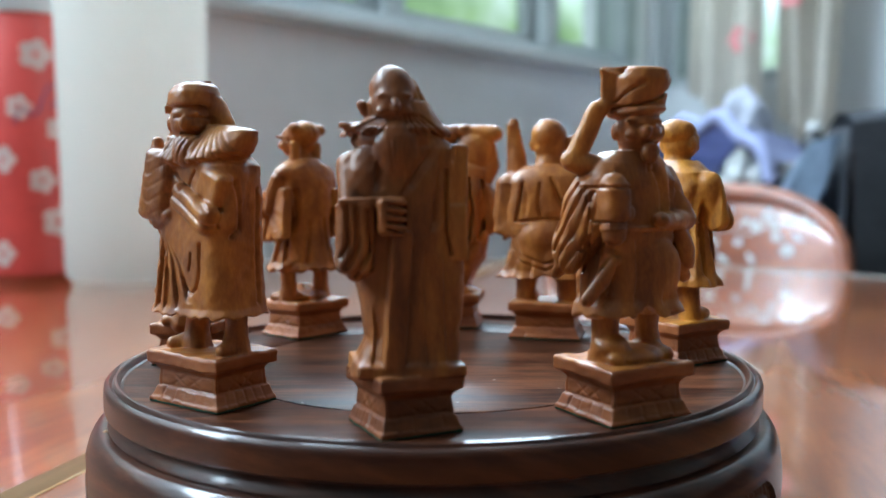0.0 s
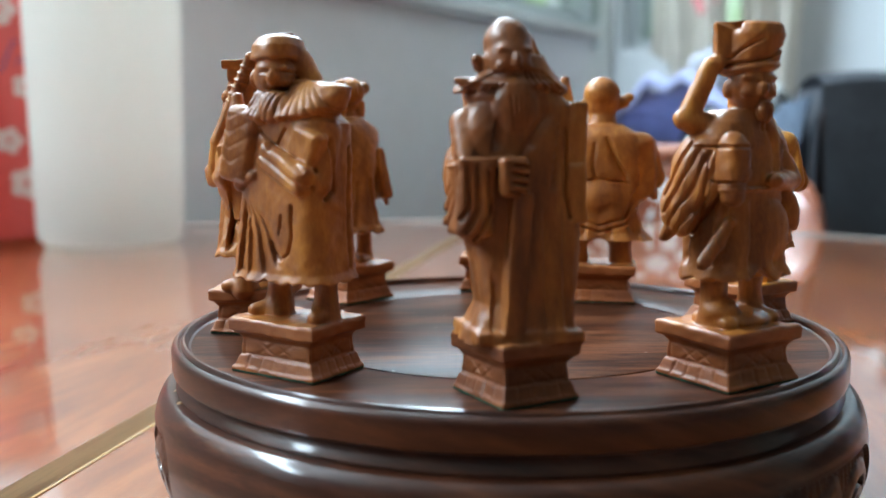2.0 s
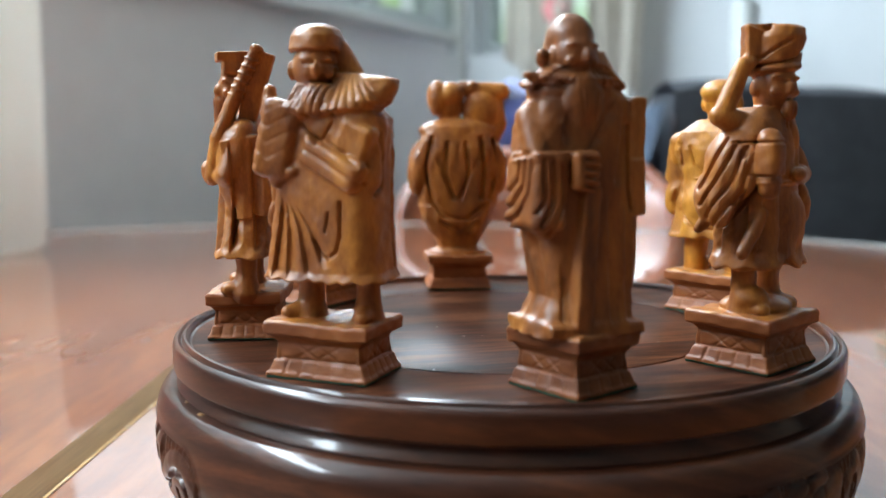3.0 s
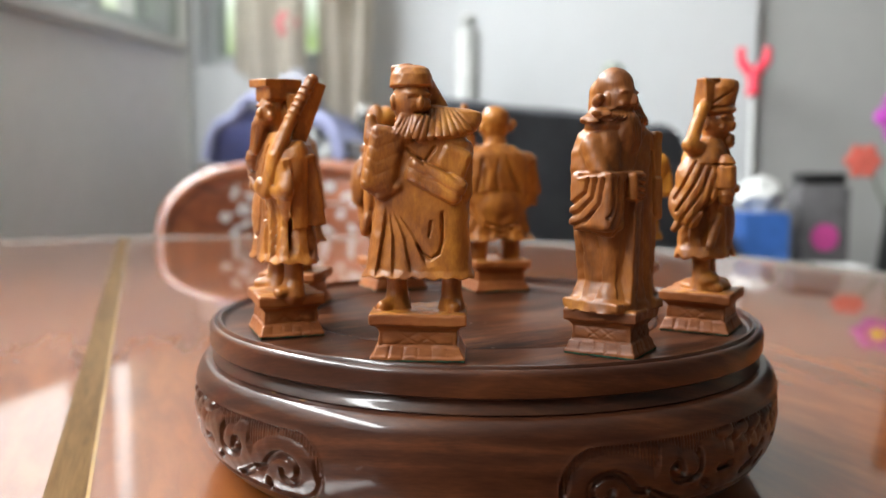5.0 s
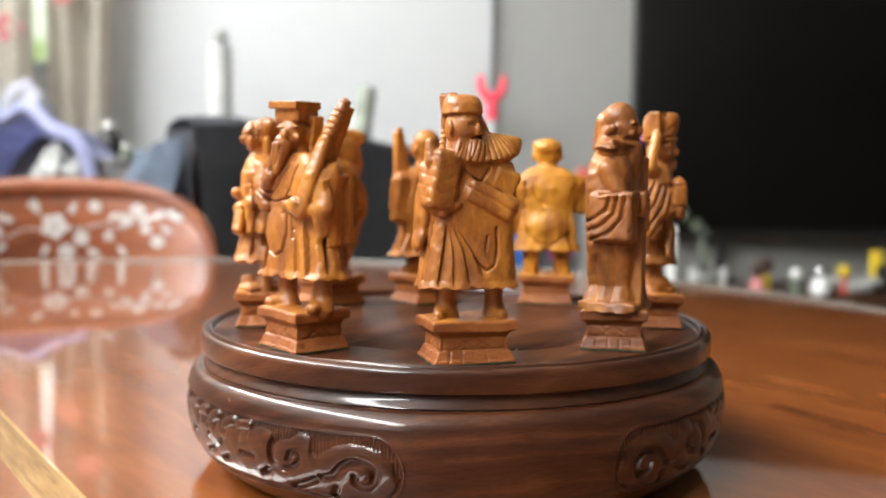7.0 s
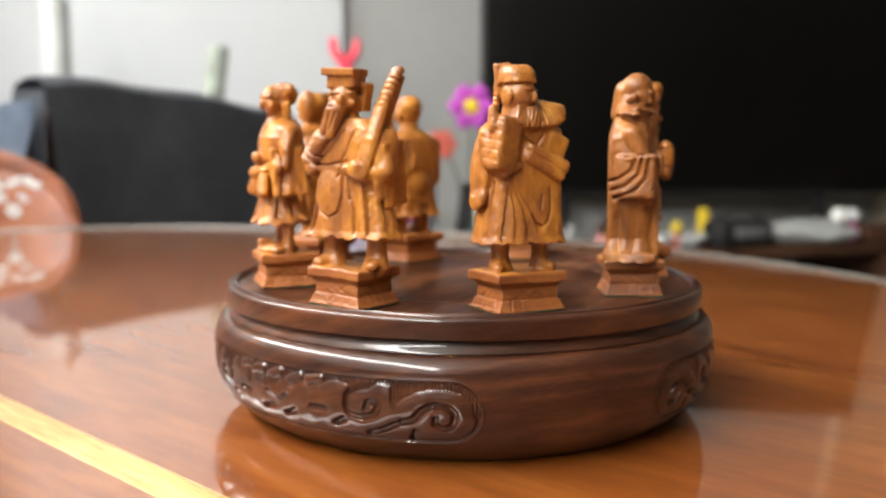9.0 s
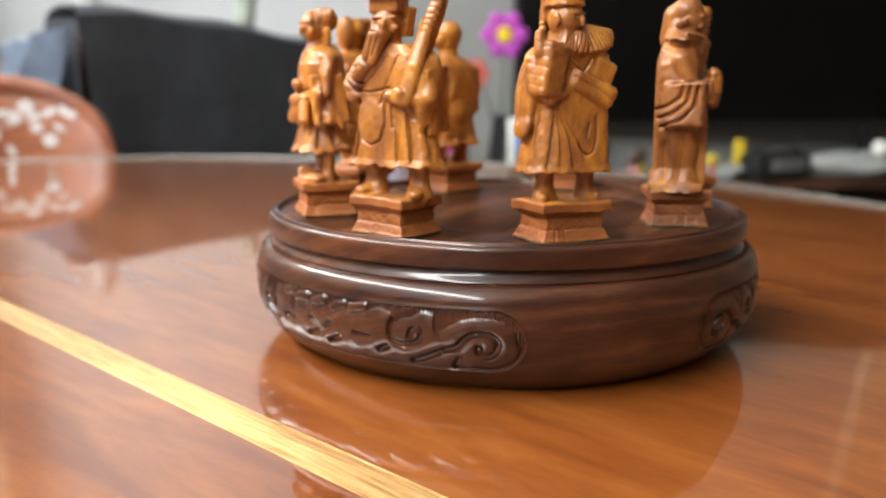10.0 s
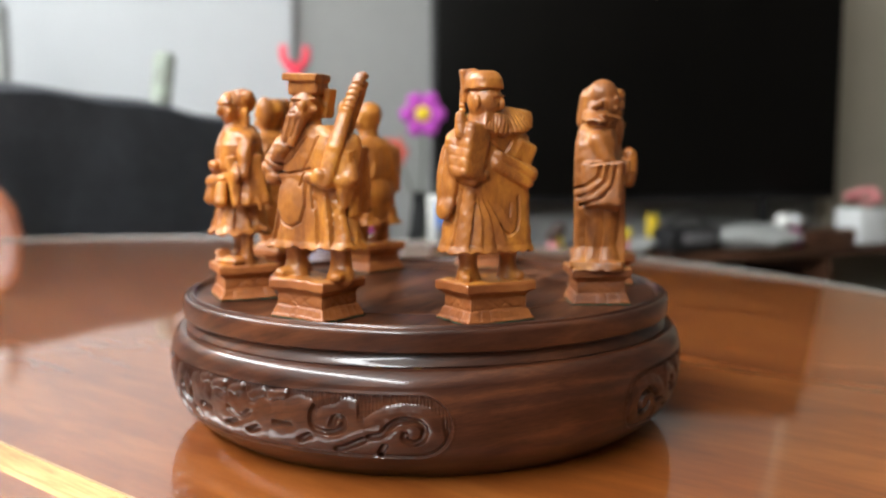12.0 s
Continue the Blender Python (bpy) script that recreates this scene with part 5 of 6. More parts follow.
def load_bearer():
    """A round-shouldered figure that carries two lumps beside its head."""
    s = blank()
    s.robe([(13.4, 8.0, 7.6, 0), (17, 6.6, 6.6, 0), (21, 8.2, 7.4, 0), (28, 11.8, 9.0, 0), (36, 13.2, 9.4, 0), (46, 12.6, 9.0, 0.4), (56, 13.8, 8.6, 1.0), (62, 11.5, 7.4, 1.0), (66, 6.0, 5.2, 0.2)], 7, 0.03, 0.03, 0.3, square=3.0)
    head(s, 73.0, -2.2, (4.6, 5.8, 6.6), 0, 2.6)
    s.ell((2.4, 0.0, 77.4), (4.8, 6.0, 5.0), k=0.6).ell((6.8, 0.6, 76.0), (3.4, 4.6, 7.0), k=0.6)
    s.ell((0, 1.0, 63.0), (13.0, 7.4, 5.0), k=1.4)
    s.cap((-1.6, -0.6, 79.6), (-14.4, -1.0, 78.6), 3.0, 3.6, 0.6).ell((-5.0, 0.4, 81.0), (2.0, 2.4, 1.8), k=0.4)
    s.cap((-11.0, 0, 60), (-14.0, -1.4, 66), 3.6, 3.0, 0.8).cap((-14.0, -1.4, 66), (-12.6, -1.0, 77), 2.9, 2.5, 0.6)
    s.ell((-8.0, 0.4, 71.0), (6.4, 4.2, 8.6), k=1.0)
    s.ell((-13.0, 1.0, 48), (3.8, 5.6, 11), (0, 4, 0)).ell((13.0, 1.0, 48), (3.8, 5.6, 11), (0, -4, 0))
    s.ell((0, 5.6, 30), (7.4, 4.4, 9.5)).cap((-4, 8, 24), (2, 8, 36), 1.4)
    s.cut([(-9, 6.6, 58), (-4, 10, 46), (-6, 10.4, 34)], 0.7).cut([(0, 9.4, 60), (1, 10.6, 48), (-1, 10.8, 38)], 0.6).cut([(9, 6.6, 58), (5, 10, 46), (6.5, 10.2, 34)], 0.7)
    s.cut([(-8, 8.2, 33), (0, 10.6, 27), (8, 8.0, 33)], 0.6)
    s.ell((0, 0, 14.4), (10.0, 9.0, 2.2), k=1.0)
    s.score("back", [[(-11, 60), (-13, 48), (-10, 36)], [(-7, 60), (-8, 48), (-7, 36)], [(-2, 58), (-3, 46), (0, 36)], [(4, 58), (5, 46), (2, 36)], [(9, 60), (11, 48), (9, 36)]], 1.1, 1.4)
    s.score("back", [[(-9, 34), (-3, 28), (5, 29), (9, 35)], [(-6, 27), (0, 23), (6, 27)]], 1.0, 1.2)
    s.pleat("left", [[(y, 58), (y * 1.1, 46), (y, 34)] for y in (-5, 0.5, 5)], 3.0, 1.0).score("right", [[(y, 58), (y * 1.1, 46), (y, 34)] for y in (-5, -1, 3, 7)], 1.0, 1.1)
    s.pleat("front", [[(x, 58), (x * 0.9, 44), (x * 0.7, 28)] for x in (-8, -2, 4.5)], 3.6, 1.0)
    face(s, 0, 70.5)
    return s


def paddle_bearer():
    """A stocky figure with a tall paddle at one shoulder, seen mostly from the back."""
    s = shoes(blank(), 6.0, 0.5, 25, 3.2)
    s.robe([(22.5, 14.6, 10.4, 0), (25.5, 12.6, 9.4, 0), (33, 10.6, 9.0, 0.4), (41, 10.6, 8.6, 0.4), (44, 10.0, 8.0, 0.2), (55, 12.4, 8.2, 0.6), (61, 10.8, 7.0, 0.8), (65, 6.2, 5.2, 0.2)], 7, 0.03, 0.03, 1.7, square=3.0)
    s.gap((0.3, 18.6), (3.0, 5.0))
    s.ell((0, 0.3, 43.4), (10.6, 8.8, 1.1), k=0.4)
    head(s, 73.4, -1.2, (4.9, 6.2, 6.6), 10)
    s.ell((0, 0.4, 76.6), (5.0, 6.2, 6.0), k=0.6)
    s.ell((-5.6, -2.2, 73.4), (2.2, 2.2, 2.4), k=0.5).ell((-7.4, -2.8, 75.0), (1.6, 1.4, 1.8), k=0.4)
    s.cap((11.2, 0.6, 57.5), (13.4, 0.5, 46), 4.0, 2.8)
    s.cap((-11.2, 0.6, 57.5), (-14.2, -1.5, 45), 4.0, 3.8).cap((-14.2, -1.5, 45), (-6, -10, 47), 3.4, 2.4)
    s.cap((9.0, -2.4, 60), (10.4, -2.4, 82.0), 3.6, 1.3, 0.5).slab((11.4, -2.4, 68.0), (0.9, 2.0, 13.0), (0, 0, 0), 0.4, 0.3)
    s.cap((-10.6, 1.8, 58), (-15.0, 1.0, 38.5), 4.4, 1.5, 1.0).cap((10.6, 1.8, 58), (14.4, 1.0, 40.5), 4.4, 1.6, 1.0)
    # wide sleeves that fall from the shoulders like a short cloak
    s.coat([(38.5, -14.4, 14.0, 2.0, 6.0), (43, -13.8, 13.4, 3.4, 8.6), (48, -13.0, 12.6, 4.6, 9.6), (53, -12.0, 11.8, 5.4, 9.8), (58, -10.4, 10.4, 5.6, 9.0), (62.5, -7.6, 7.6, 5.0, 7.0)], 2.1, 2.4, 0.3, 2.2)
    s.ell((0, -7, 34), (8, 4, 9))
    s.ell((0, 3.0, 56.5), (11.6, 6.8, 9.0), k=1.2).ell((0, 4.2, 38.4), (8.4, 6.6, 8.6), k=1.0)
    s.pleat("back", [[(-2.4, 61), (-4.4, 53), (-8, 45)], [(6, 60), (5, 53), (5.6, 45)]], 2.6, 0.9, 44, 62)
    s.score("back", [[(-9, 38), (-6.6, 31), (0, 28.0), (6.6, 31), (9, 38)], [(-10, 35), (-7, 28.6), (0, 25.6), (7, 28.6), (10, 35)], [(-7.6, 43.8), (0, 45.2), (7.6, 43.8)]], 0.7, 0.8)
    s.score("back", [[(-1.6, 60), (-3.6, 53), (-7, 45)], [(1.4, 58), (2.0, 51), (1.0, 45)], [(6.4, 58), (7.6, 50), (8.4, 44)]], 0.7, 0.9)
    s.pleat("back", [[(x, 31), (x * 1.2, 22)] for x in (-9.4, -3, 3.4, 8)], 2.6, 0.9, 22, 31)
    s.pleat("left", [[(y, 57), (y * 0.8, 44), (y * 1.2, 25)] for y in (-5, 0.5, 5)], 3.0, 1.0).score("right", [[(y, 57), (y * 0.8, 44), (y * 1.2, 25)] for y in (-6, -2, 2, 6)], 1.0, 1.2)
    s.pleat("front", [[(x, 58), (x * 0.7, 44), (x * 1.2, 25)] for x in (-8, -2, 4.5)], 3.6, 1.0)
    face(s, 0.8, 71)
    return s


def tuft_hair():
    """A plain robed figure with a topknot at one side of the head."""
    s = shoes(blank(), 6.2, 0.5, 27, 3.2)
    s.robe([(25, 13.6, 9.6, 0), (29, 12.2, 9.0, 0.2), (38, 10.8, 8.6, 0.2), (45, 10.0, 7.8, 0), (55, 12.6, 8.2, 0.6), (61, 11.0, 7.0, 0.8), (65, 6.2, 5.2, 0.2)], 8, 0.03, 0.02, 0.6, square=3.0)
    s.gap((0.2, 19.5), (3.0, 6.0))
    s.ell((0, 0.2, 45.4), (10.4, 8.4, 1.0), k=0.4)
    head(s, 71.0, -1.4, (5.4, 5.8, 6.2), 0)
    s.ell((0, 0.4, 74.2), (5.7, 6.0, 4.4), k=0.8).ell((4.6, -3.0, 76.2), (1.8, 1.8, 1.6), k=0.5)
    s.cap((-11.4, 0.4, 57.5), (-13.0, -3.0, 46), 3.9, 3.9).cap((-13.0, -3.0, 46), (-3, -10.4, 50), 3.4, 2.4)
    s.cap((11.4, 0.4, 57.5), (13.6, -2.0, 46), 3.9, 3.9).cap((13.6, -2.0, 46), (6, -9.6, 54), 3.4, 2.4).ell((13.6, -1.0, 39), (3.2, 4.2, 7.0), (0, -6, 0))
    s.ell((4, -9.6, 56), (4.2, 3.4, 4.0)).ell((0, -7.6, 35), (8.2, 3.8, 9.0))
    s.ell((0, 3.4, 36.5), (10.6, 6.8, 9.0), k=1.2)
    s.score("back", [[(5.4, 56), (4.0, 50), (1.0, 46.5)], [(8.8, 57), (8.0, 50)], [(-8.6, 42), (-7.6, 33), (-3, 28.4), (3, 28.4), (7.6, 33), (8.6, 42)]], 0.7, 0.9)
    s.pleat("left", [[(y, 57), (y * 0.8, 45), (y * 1.2, 27)] for y in (-5, 0.5, 5)], 3.0, 1.0).score("right", [[(y, 57), (y * 0.8, 45), (y * 1.2, 27)] for y in (-6, -2, 2, 6)], 1.0, 1.1)
    s.pleat("front", [[(x, 58), (x * 0.7, 45), (x * 1.2, 27)] for x in (-8, -2, 4.5)], 3.6, 1.0)
    face(s, 0, 71)
    return s


figurine("carved boxwood figurine with a fluted fan collar and cap", fan_collar(), 27.0, 20.5, 6, -0.0585, -0.0500, 323, 1.0, spin=2)
# same wood as its neighbours; the darker materials carry its shade
figurine("carved boxwood figurine toned for shade, bald with a long spreading beard", long_beard(), 20.5, 22.0, 5, -0.0065, -0.0755, 9, 1.0, (BOXSHADED, BOXSHADEDFOOT), spin=17)
figurine("carved boxwood figurine raising one arm to an upturned hat", upturned_hat(), 25.0, 23.0, 5, 0.0475, -0.0640, 28, 1.28)
figurine("carved boxwood figurine in a flat-topped hat holding a flute", flute_scholar(), 25.5, 21.0, 6, -0.0775, 0.0055, 263, 1.34, spin=-5)
figurine("slender carved boxwood figurine with hair knots and folded arms", bundle_bearer(), 25.0, 22.0, 5, -0.0510, 0.0575, 228, 1.40)
figurine("carved boxwood figurine carrying round lumps beside its head", load_bearer(), 25.5, 22.5, 5, 0.0060, 0.0800, 172)
figurine("stocky carved boxwood figurine with a tall paddle", paddle_bearer(), 26.5, 23.0, 5, 0.0430, 0.0520, 166, 1.32)
figurine("carved boxwood figurine in a plain robe with hair tufts", tuft_hair(), 26.0, 23.0, 5, 0.0790, 0.0060, 122, 1.2, (BOXGOLD, BOXFOOT))

# ---- things on the table behind the stand ----
can = thing("canister", "tall white tapering canister standing on the table", "canister", pose(-0.372, 0.778, TOP))
part("body", lathe(B(), [(0.0, 0.0), (0.074, 0.0), (0.080, 0.004), (0.0825, 0.014), (0.084, 0.10), (0.0885, 0.40), (0.0885, 0.44), (0.086, 0.446), (0.0, 0.446)], 72, cap=False), FROSTED, can)
part("lid", lathe(B(), [(0.0, 0.446), (0.089, 0.446), (0.090, 0.452), (0.089, 0.474), (0.080, 0.482), (0.02, 0.486), (0.02, 0.50), (0.0, 0.504)], 72, cap=False), WHITE, can)

tin = thing("tea_tin", "red tin printed with white blossoms, on the table", "tin", pose(-0.535, 0.860, TOP))
part("body", lathe(B(), [(0.0, 0.0), (0.072, 0.0), (0.0745, 0.003), (0.0745, 0.322), (0.072, 0.326), (0.0, 0.326)], 72, cap=False), REDTIN, tin)
part("lid", lathe(B(), [(0.0, 0.3262), (0.0755, 0.3262), (0.0765, 0.330), (0.0765, 0.352), (0.072, 0.358), (0.0, 0.360)], 72, cap=False), PALE, tin, "pale lid")


def on_tin(a, z, r=0.0747):
    return (r * math.cos(a), r * math.sin(a), z)


def tin_flower(a, z, size):
    """A five-petalled print that lies on the round side."""
    bm = B()
    for k in range(5):
        t = 2 * math.pi * k / 5
        pts = []
        for i in range(10):
            s = 2 * math.pi * i / 10
            u, v = size * (0.55 * math.cos(t) + 0.40 * math.cos(s)), size * (0.55 * math.sin(t) + 0.40 * math.sin(s))
            pts.append(bm.verts.new(on_tin(a + u / 0.0745, z + v, 0.0748 + 0.0002 * k)))
        bm.faces.new(pts)
    return bm


rng = random.Random(5)
for k in range(15):
    a, z = radians(-95 + (k * 67) % 150), 0.03 + 0.27 * ((k * 0.381) % 1)
    part("printed_flower", tin_flower(a, z, rng.uniform(0.012, 0.022)), TINPRINT, tin)
for k in range(4):
    a, z = radians(-80 + 32 * k), 0.19 + 0.012 * (k % 2)
    bm = B()
    tube(bm, [on_tin(a + 0.09 * i, z + 0.012 * math.sin(i * 1.3 + k) + 0.006 * i, 0.0746) for i in range(8)], 0.0016, 6)
    part("printed_branch", bm, PURPLEPRINT, tin)

# ---- the inlaid chair pushed against the table ----
chair = thing("dining_chair", "polished rosewood chair with mother-of-pearl inlaid back", "chair", pose(0.384, 1.051, 0, 0, 0, -22))
CHALF = 0.224


def back_at(u, v):
    """Point of the curved back: u across (-1 to 1), v in metres of height."""
    x = CHALF * u
    return x, 0.03 - x * x * 1.2 + 0.20 * (v - 0.62), v


def back_outline(u):
    return 0.726 + 0.128 * max(0.0, 1 - abs(u) ** 3.2) ** 0.42


bm = B()
for face in (0, 1):
    off = 0.020 * (face - 0.5)
    grid_sheet(bm, 48, 14, lambda s, t: ((lambda u, lo, hi: (back_at(u, 0)[0], back_at(u, lo + (hi - lo) * t)[1] + off * (1 - 0.7 * max(0, t * 6 - 5) ** 2), lo + (hi - lo) * t))(2 * s - 1, 0.605 + 0.030 * abs(2 * s - 1) ** 2 + 0.09 * abs(2 * s - 1) ** 8, back_outline(2 * s - 1))))
rows = 49
half = len(bm.verts) // 2
bm.verts.ensure_lookup_table()
front, back = bm.verts[:half], bm.verts[half:]
rim_loop = [i for i in range(rows)] + [rows * j + rows - 1 for j in range(1, 15)] + [rows * 14 + i for i in range(rows - 2, -1, -1)] + [rows * j for j in range(13, 0, -1)]
for a, b in zip(rim_loop, rim_loop[1:] + rim_loop[:1]):
    bm.faces.new((front[a], front[b], back[b], back[a]))
part("backrest", bm, CHAIRWOOD, chair, "broad curved back panel")
edge = [back_at(-1 + 2 * i / 40, back_outline(-1 + 2 * i / 40) - 0.004) for i in range(41)]
part("top_rail", tube(B(), edge, [0.010 + 0.008 * math.sin(math.pi * i / 40) ** 0.5 for i in range(41)], 12), CHAIRWOOD, chair, "rounded top rail")
part("seat", box(B(), (-0.225, -0.42, 0.42), (0.225, 0.0, 0.455), 0.012), CHAIRWOOD, chair)
for x in (-0.20, 0.20):
    part("leg", tube(B(), [(x, -0.39, 0.0), (x, -0.39, 0.42)], [0.016, 0.020], 12), CHAIRWOOD, chair)
    part("leg", tube(B(), [(x, 0.0, 0.0), (x, -0.015, 0.42), (x * 0.96, -0.006, 0.62)], [0.016, 0.020, 0.016], 12), CHAIRWOOD, chair)


def pearl(name, u, z, shape):
    """A thin pearl piece let into the front of the back; shape: corners in millimetres."""
    bm = B()
    low, high = [], []
    for a, b in shape:
        x = CHALF * u + a * 0.001
        y = back_at(x / CHALF, z + b * 0.001)[1] - 0.0104
        low.append(bm.verts.new((x, y, z + b * 0.001)))
        high.append(bm.verts.new((x, y - 0.0012, z + b * 0.001)))
    bm.faces.new(high)
    for i in range(len(low)):
        j = (i + 1) % len(low)
        bm.faces.new((low[i], low[j], high[j], high[i]))
    return part(name, bm, PEARL, chair, smooth=False)


def bloom(u, z, size, petals=5):
    for k in range(petals):
        t = 2 * math.pi * k / petals + u * 3
        pearl("pearl_petal", u, z, [(size * (0.58 * math.cos(t) + 0.42 * math.cos(s)), size * (0.58 * math.sin(t) + 0.42 * math.sin(s))) for s in [2 * math.pi * i / 9 for i in range(9)]])


def leaf(u, z, length, turn):
    c, n = math.cos(radians(turn)), math.sin(radians(turn))
    pearl("pearl_leaf", u, z, [(x * c - y * n, x * n + y * c) for x, y in ((0, 0), (length * 0.22, length * 0.20), (length * 0.34, length * 0.12), (length * 0.52, length * 0.24), (length * 0.62, length * 0.10), (length, 0), (length * 0.66, -length * 0.09), (length * 0.56, -length * 0.22), (length * 0.36, -length * 0.11), (length * 0.24, -length * 0.19))])


for u, z, size in ((0.76, 0.812, 15), (-0.05, 0.792, 21), (0.50, 0.815, 12), (0.62, 0.765, 11), (0.02, 0.752, 13), (-0.42, 0.785, 11), (0.22, 0.822, 10), (0.42, 0.800, 11), (0.12, 0.772, 12), (0.55, 0.785, 9), (-0.55, 0.772, 9), (0.30, 0.775, 8), (-0.18, 0.826, 8)):
    bloom(u, z, size)
for u, z, length, turn in ((-0.30, 0.80, 26, 160), (-0.50, 0.80, 24, 70), (-0.15, 0.81, 22, 100), (0.05, 0.81, 20, 60), (0.30, 0.80, 22, 30), (0.5, 0.80, 20, 10), (0.6, 0.80, 22, 40), (-0.35, 0.765, 24, 200),
                            (0.15, 0.755, 22, 330), (0.36, 0.76, 20, 300), (-0.1, 0.765, 20, 250), (0.65, 0.79, 18, 320), (-0.46, 0.758, 22, 240)):
    leaf(u, z, length * 1.25, turn)
for a, b in (((-0.55, 0.772), (-0.1, 0.79)), ((-0.1, 0.79), (0.4, 0.79)), ((0.4, 0.79), (0.72, 0.812))):
    pts = [(a[0] + (b[0] - a[0]) * i / 8, a[1] + (b[1] - a[1]) * i / 8 + 0.004 * math.sin(i * 1.4)) for i in range(9)]
    part("pearl_stem", tube(B(), [(CHALF * u, back_at(u, z)[1] - 0.0106, z) for u, z in pts], 0.0013, 6), PEARL, chair)

# ---- the black-covered chair behind the table ----
cover = thing("covered_armchair", "high-backed armchair under a draped black cloth", "armchair", pose(1.003, 1.16, 0, 0, 0, 2))


def flare(side, drop):
    """How far the cloth spreads to one side below the top."""
    return 0.26 * max(0.0, side - 0.1) ** 1.5 * min(1.0, drop / 0.45)


def drape(u, v):
    """The cloth hangs over a block: u along it, v from the front hem over the top to the back hem."""
    half_w, half_d, top = 0.347, 0.04, 0.962
    x = (2 * u - 1) * half_w
    run = v * (2 * top + 2 * half_d) - top
    sag = 0.012 * math.sin(u * 4.2 + 0.6) + 0.004 * math.sin(u * 13)
    sag += -0.006 * max(0, 2 * u - 1.1) ** 2
    fold = 0.055 + 0.010 * math.sin(u * 9 + 9 * v) + 0.008 * math.sin(u * 15 - v * 11) + 0.030 * math.sin(u * 5 + 8.4 * v) + 0.020 * math.sin(math.pi * u) * math.sin(v * 16 + 2 * u)
    if run < 0:
        depth = min(1, -run / 0.5)
        return (x * (1 + 0.10 * depth) + flare(2 * u - 1, -run), -half_d - fold * depth - 0.05 * depth, top + sag + run)
    if run < 2 * half_d:
        return (x, -half_d + run, top + sag + 0.012 * math.sin(math.pi * run / (2 * half_d)))
    depth = min(1, (run - 2 * half_d) / 0.5)
    return (x * (1 + 0.10 * depth) + flare(2 * u - 1, run - 2 * half_d), half_d + fold * depth, top + sag - (run - 2 * half_d))


bm = grid_sheet(B(), 60, 90, drape)
for side in (0, 1):
    sx = 2 * side - 1
    grid_sheet(bm, 16, 30, lambda s, t: (sx * 0.347 * (1 + 0.10 * min(1, (1 - t) * 1.97)) + flare(sx, 0.958 * (1 - t)) + sx * (0.004 + 0.02 * (1 - t) * math.sin(s * 14)), -0.04 - 0.05 * (1 - t) + (0.08 + 0.07 * (1 - t)) * s, 0.0 + 0.958 * t - (0.02 if side else 0.0) * t))
part("cover", thicken(bm, 0.003), CLOTH, cover, "black draped cloth")
part("frame", box(B(), (-0.325, -0.02, 0.0), (0.325, 0.02, 0.93), 0.015), CABINET, cover)
bm = grid_sheet(B(), 20, 24, lambda s, t: (-0.375 - 0.19 * (1 - t) - 0.05 * s * (1 - t) + 0.012 * math.sin(t * 9 + s * 5), -0.05 + 0.16 * s + 0.014 * math.sin(s * 13 + t * 3), 0.40 + 0.545 * t - 0.03 * s))
single("jacket", thicken(bm, 0.004), DENIM, "blue-grey cloth hanging at the side of the covered chair", "jacket", cover.matrix_world.copy())

# ---- corner by the window: curtain, cabinet and what lies on it ----
curtain = thing("curtain", "cream curtain printed with red flowers, bunched beside the window", "curtain", ROOM)


def pleated(x0, x1, y, z0, z1, n, amp, lean=0.0):
    return grid_sheet(B(), n * 8, 30, lambda s, t: (x0 + (x1 - x0) * s + lean * (1 - t) * (0.5 - s), y + amp * math.sin(s * n * 2 * math.pi) * (0.6 + 0.4 * t) + 0.02 * math.sin(s * 7 + t * 4), z0 + (z1 - z0) * t + (0.10 * abs(2 * s - 1.2)) * (1 - t)))


part("panel", thicken(pleated(-1.20, -0.93, 2.26, 1.04, 2.45, 2, 0.045, 0.04), 0.003), CURTAIN, curtain)
part("panel", thicken(pleated(-0.96, -0.70, 2.30, 0.95, 2.45, 2, 0.050, 0.10), 0.003), CURTAIN, curtain)
part("rod", tube(B(), [(-1.40, 2.33, 2.46), (0.3, 2.33, 2.46)], 0.012), CHROME, curtain)
for k in range(9):
    x, z = -1.0 + 0.24 * ((k * 0.618) % 1), 1.30 + 0.11 * k
    bm = B()
    for p in range(6):
        t = 2 * math.pi * p / 6
        blob(bm, (x + 0.026 * math.cos(t), 2.247, z + 0.026 * math.sin(t)), 0.018, (1, 0.12, 1), 0.2, k + p, 1)
    part("printed_flower", bm, BLOSSOM, curtain)

cab = thing("corner_cabinet", "low dark wooden cabinet in the corner by the window", "cabinet", ROOM)
part("body", box(B(), (-0.91, 1.52, 0.0), (-0.42, 2.16, 0.83), 0.006), CABINET, cab)
part("worktop", box(B(), (-0.92, 1.505, 0.831), (-0.40, 2.17, 0.858), 0.006), CABINET, cab)
for x in (-0.90, -0.66):
    d = part("door", box(B(), (x, 1.503, 0.05), (x + 0.232, 1.519, 0.80), 0.004), CABINET, cab)
    part("handle", tube(B(), [(x + 0.20, 1.497, 0.40), (x + 0.20, 1.497, 0.50)], 0.006), CHROME, d)

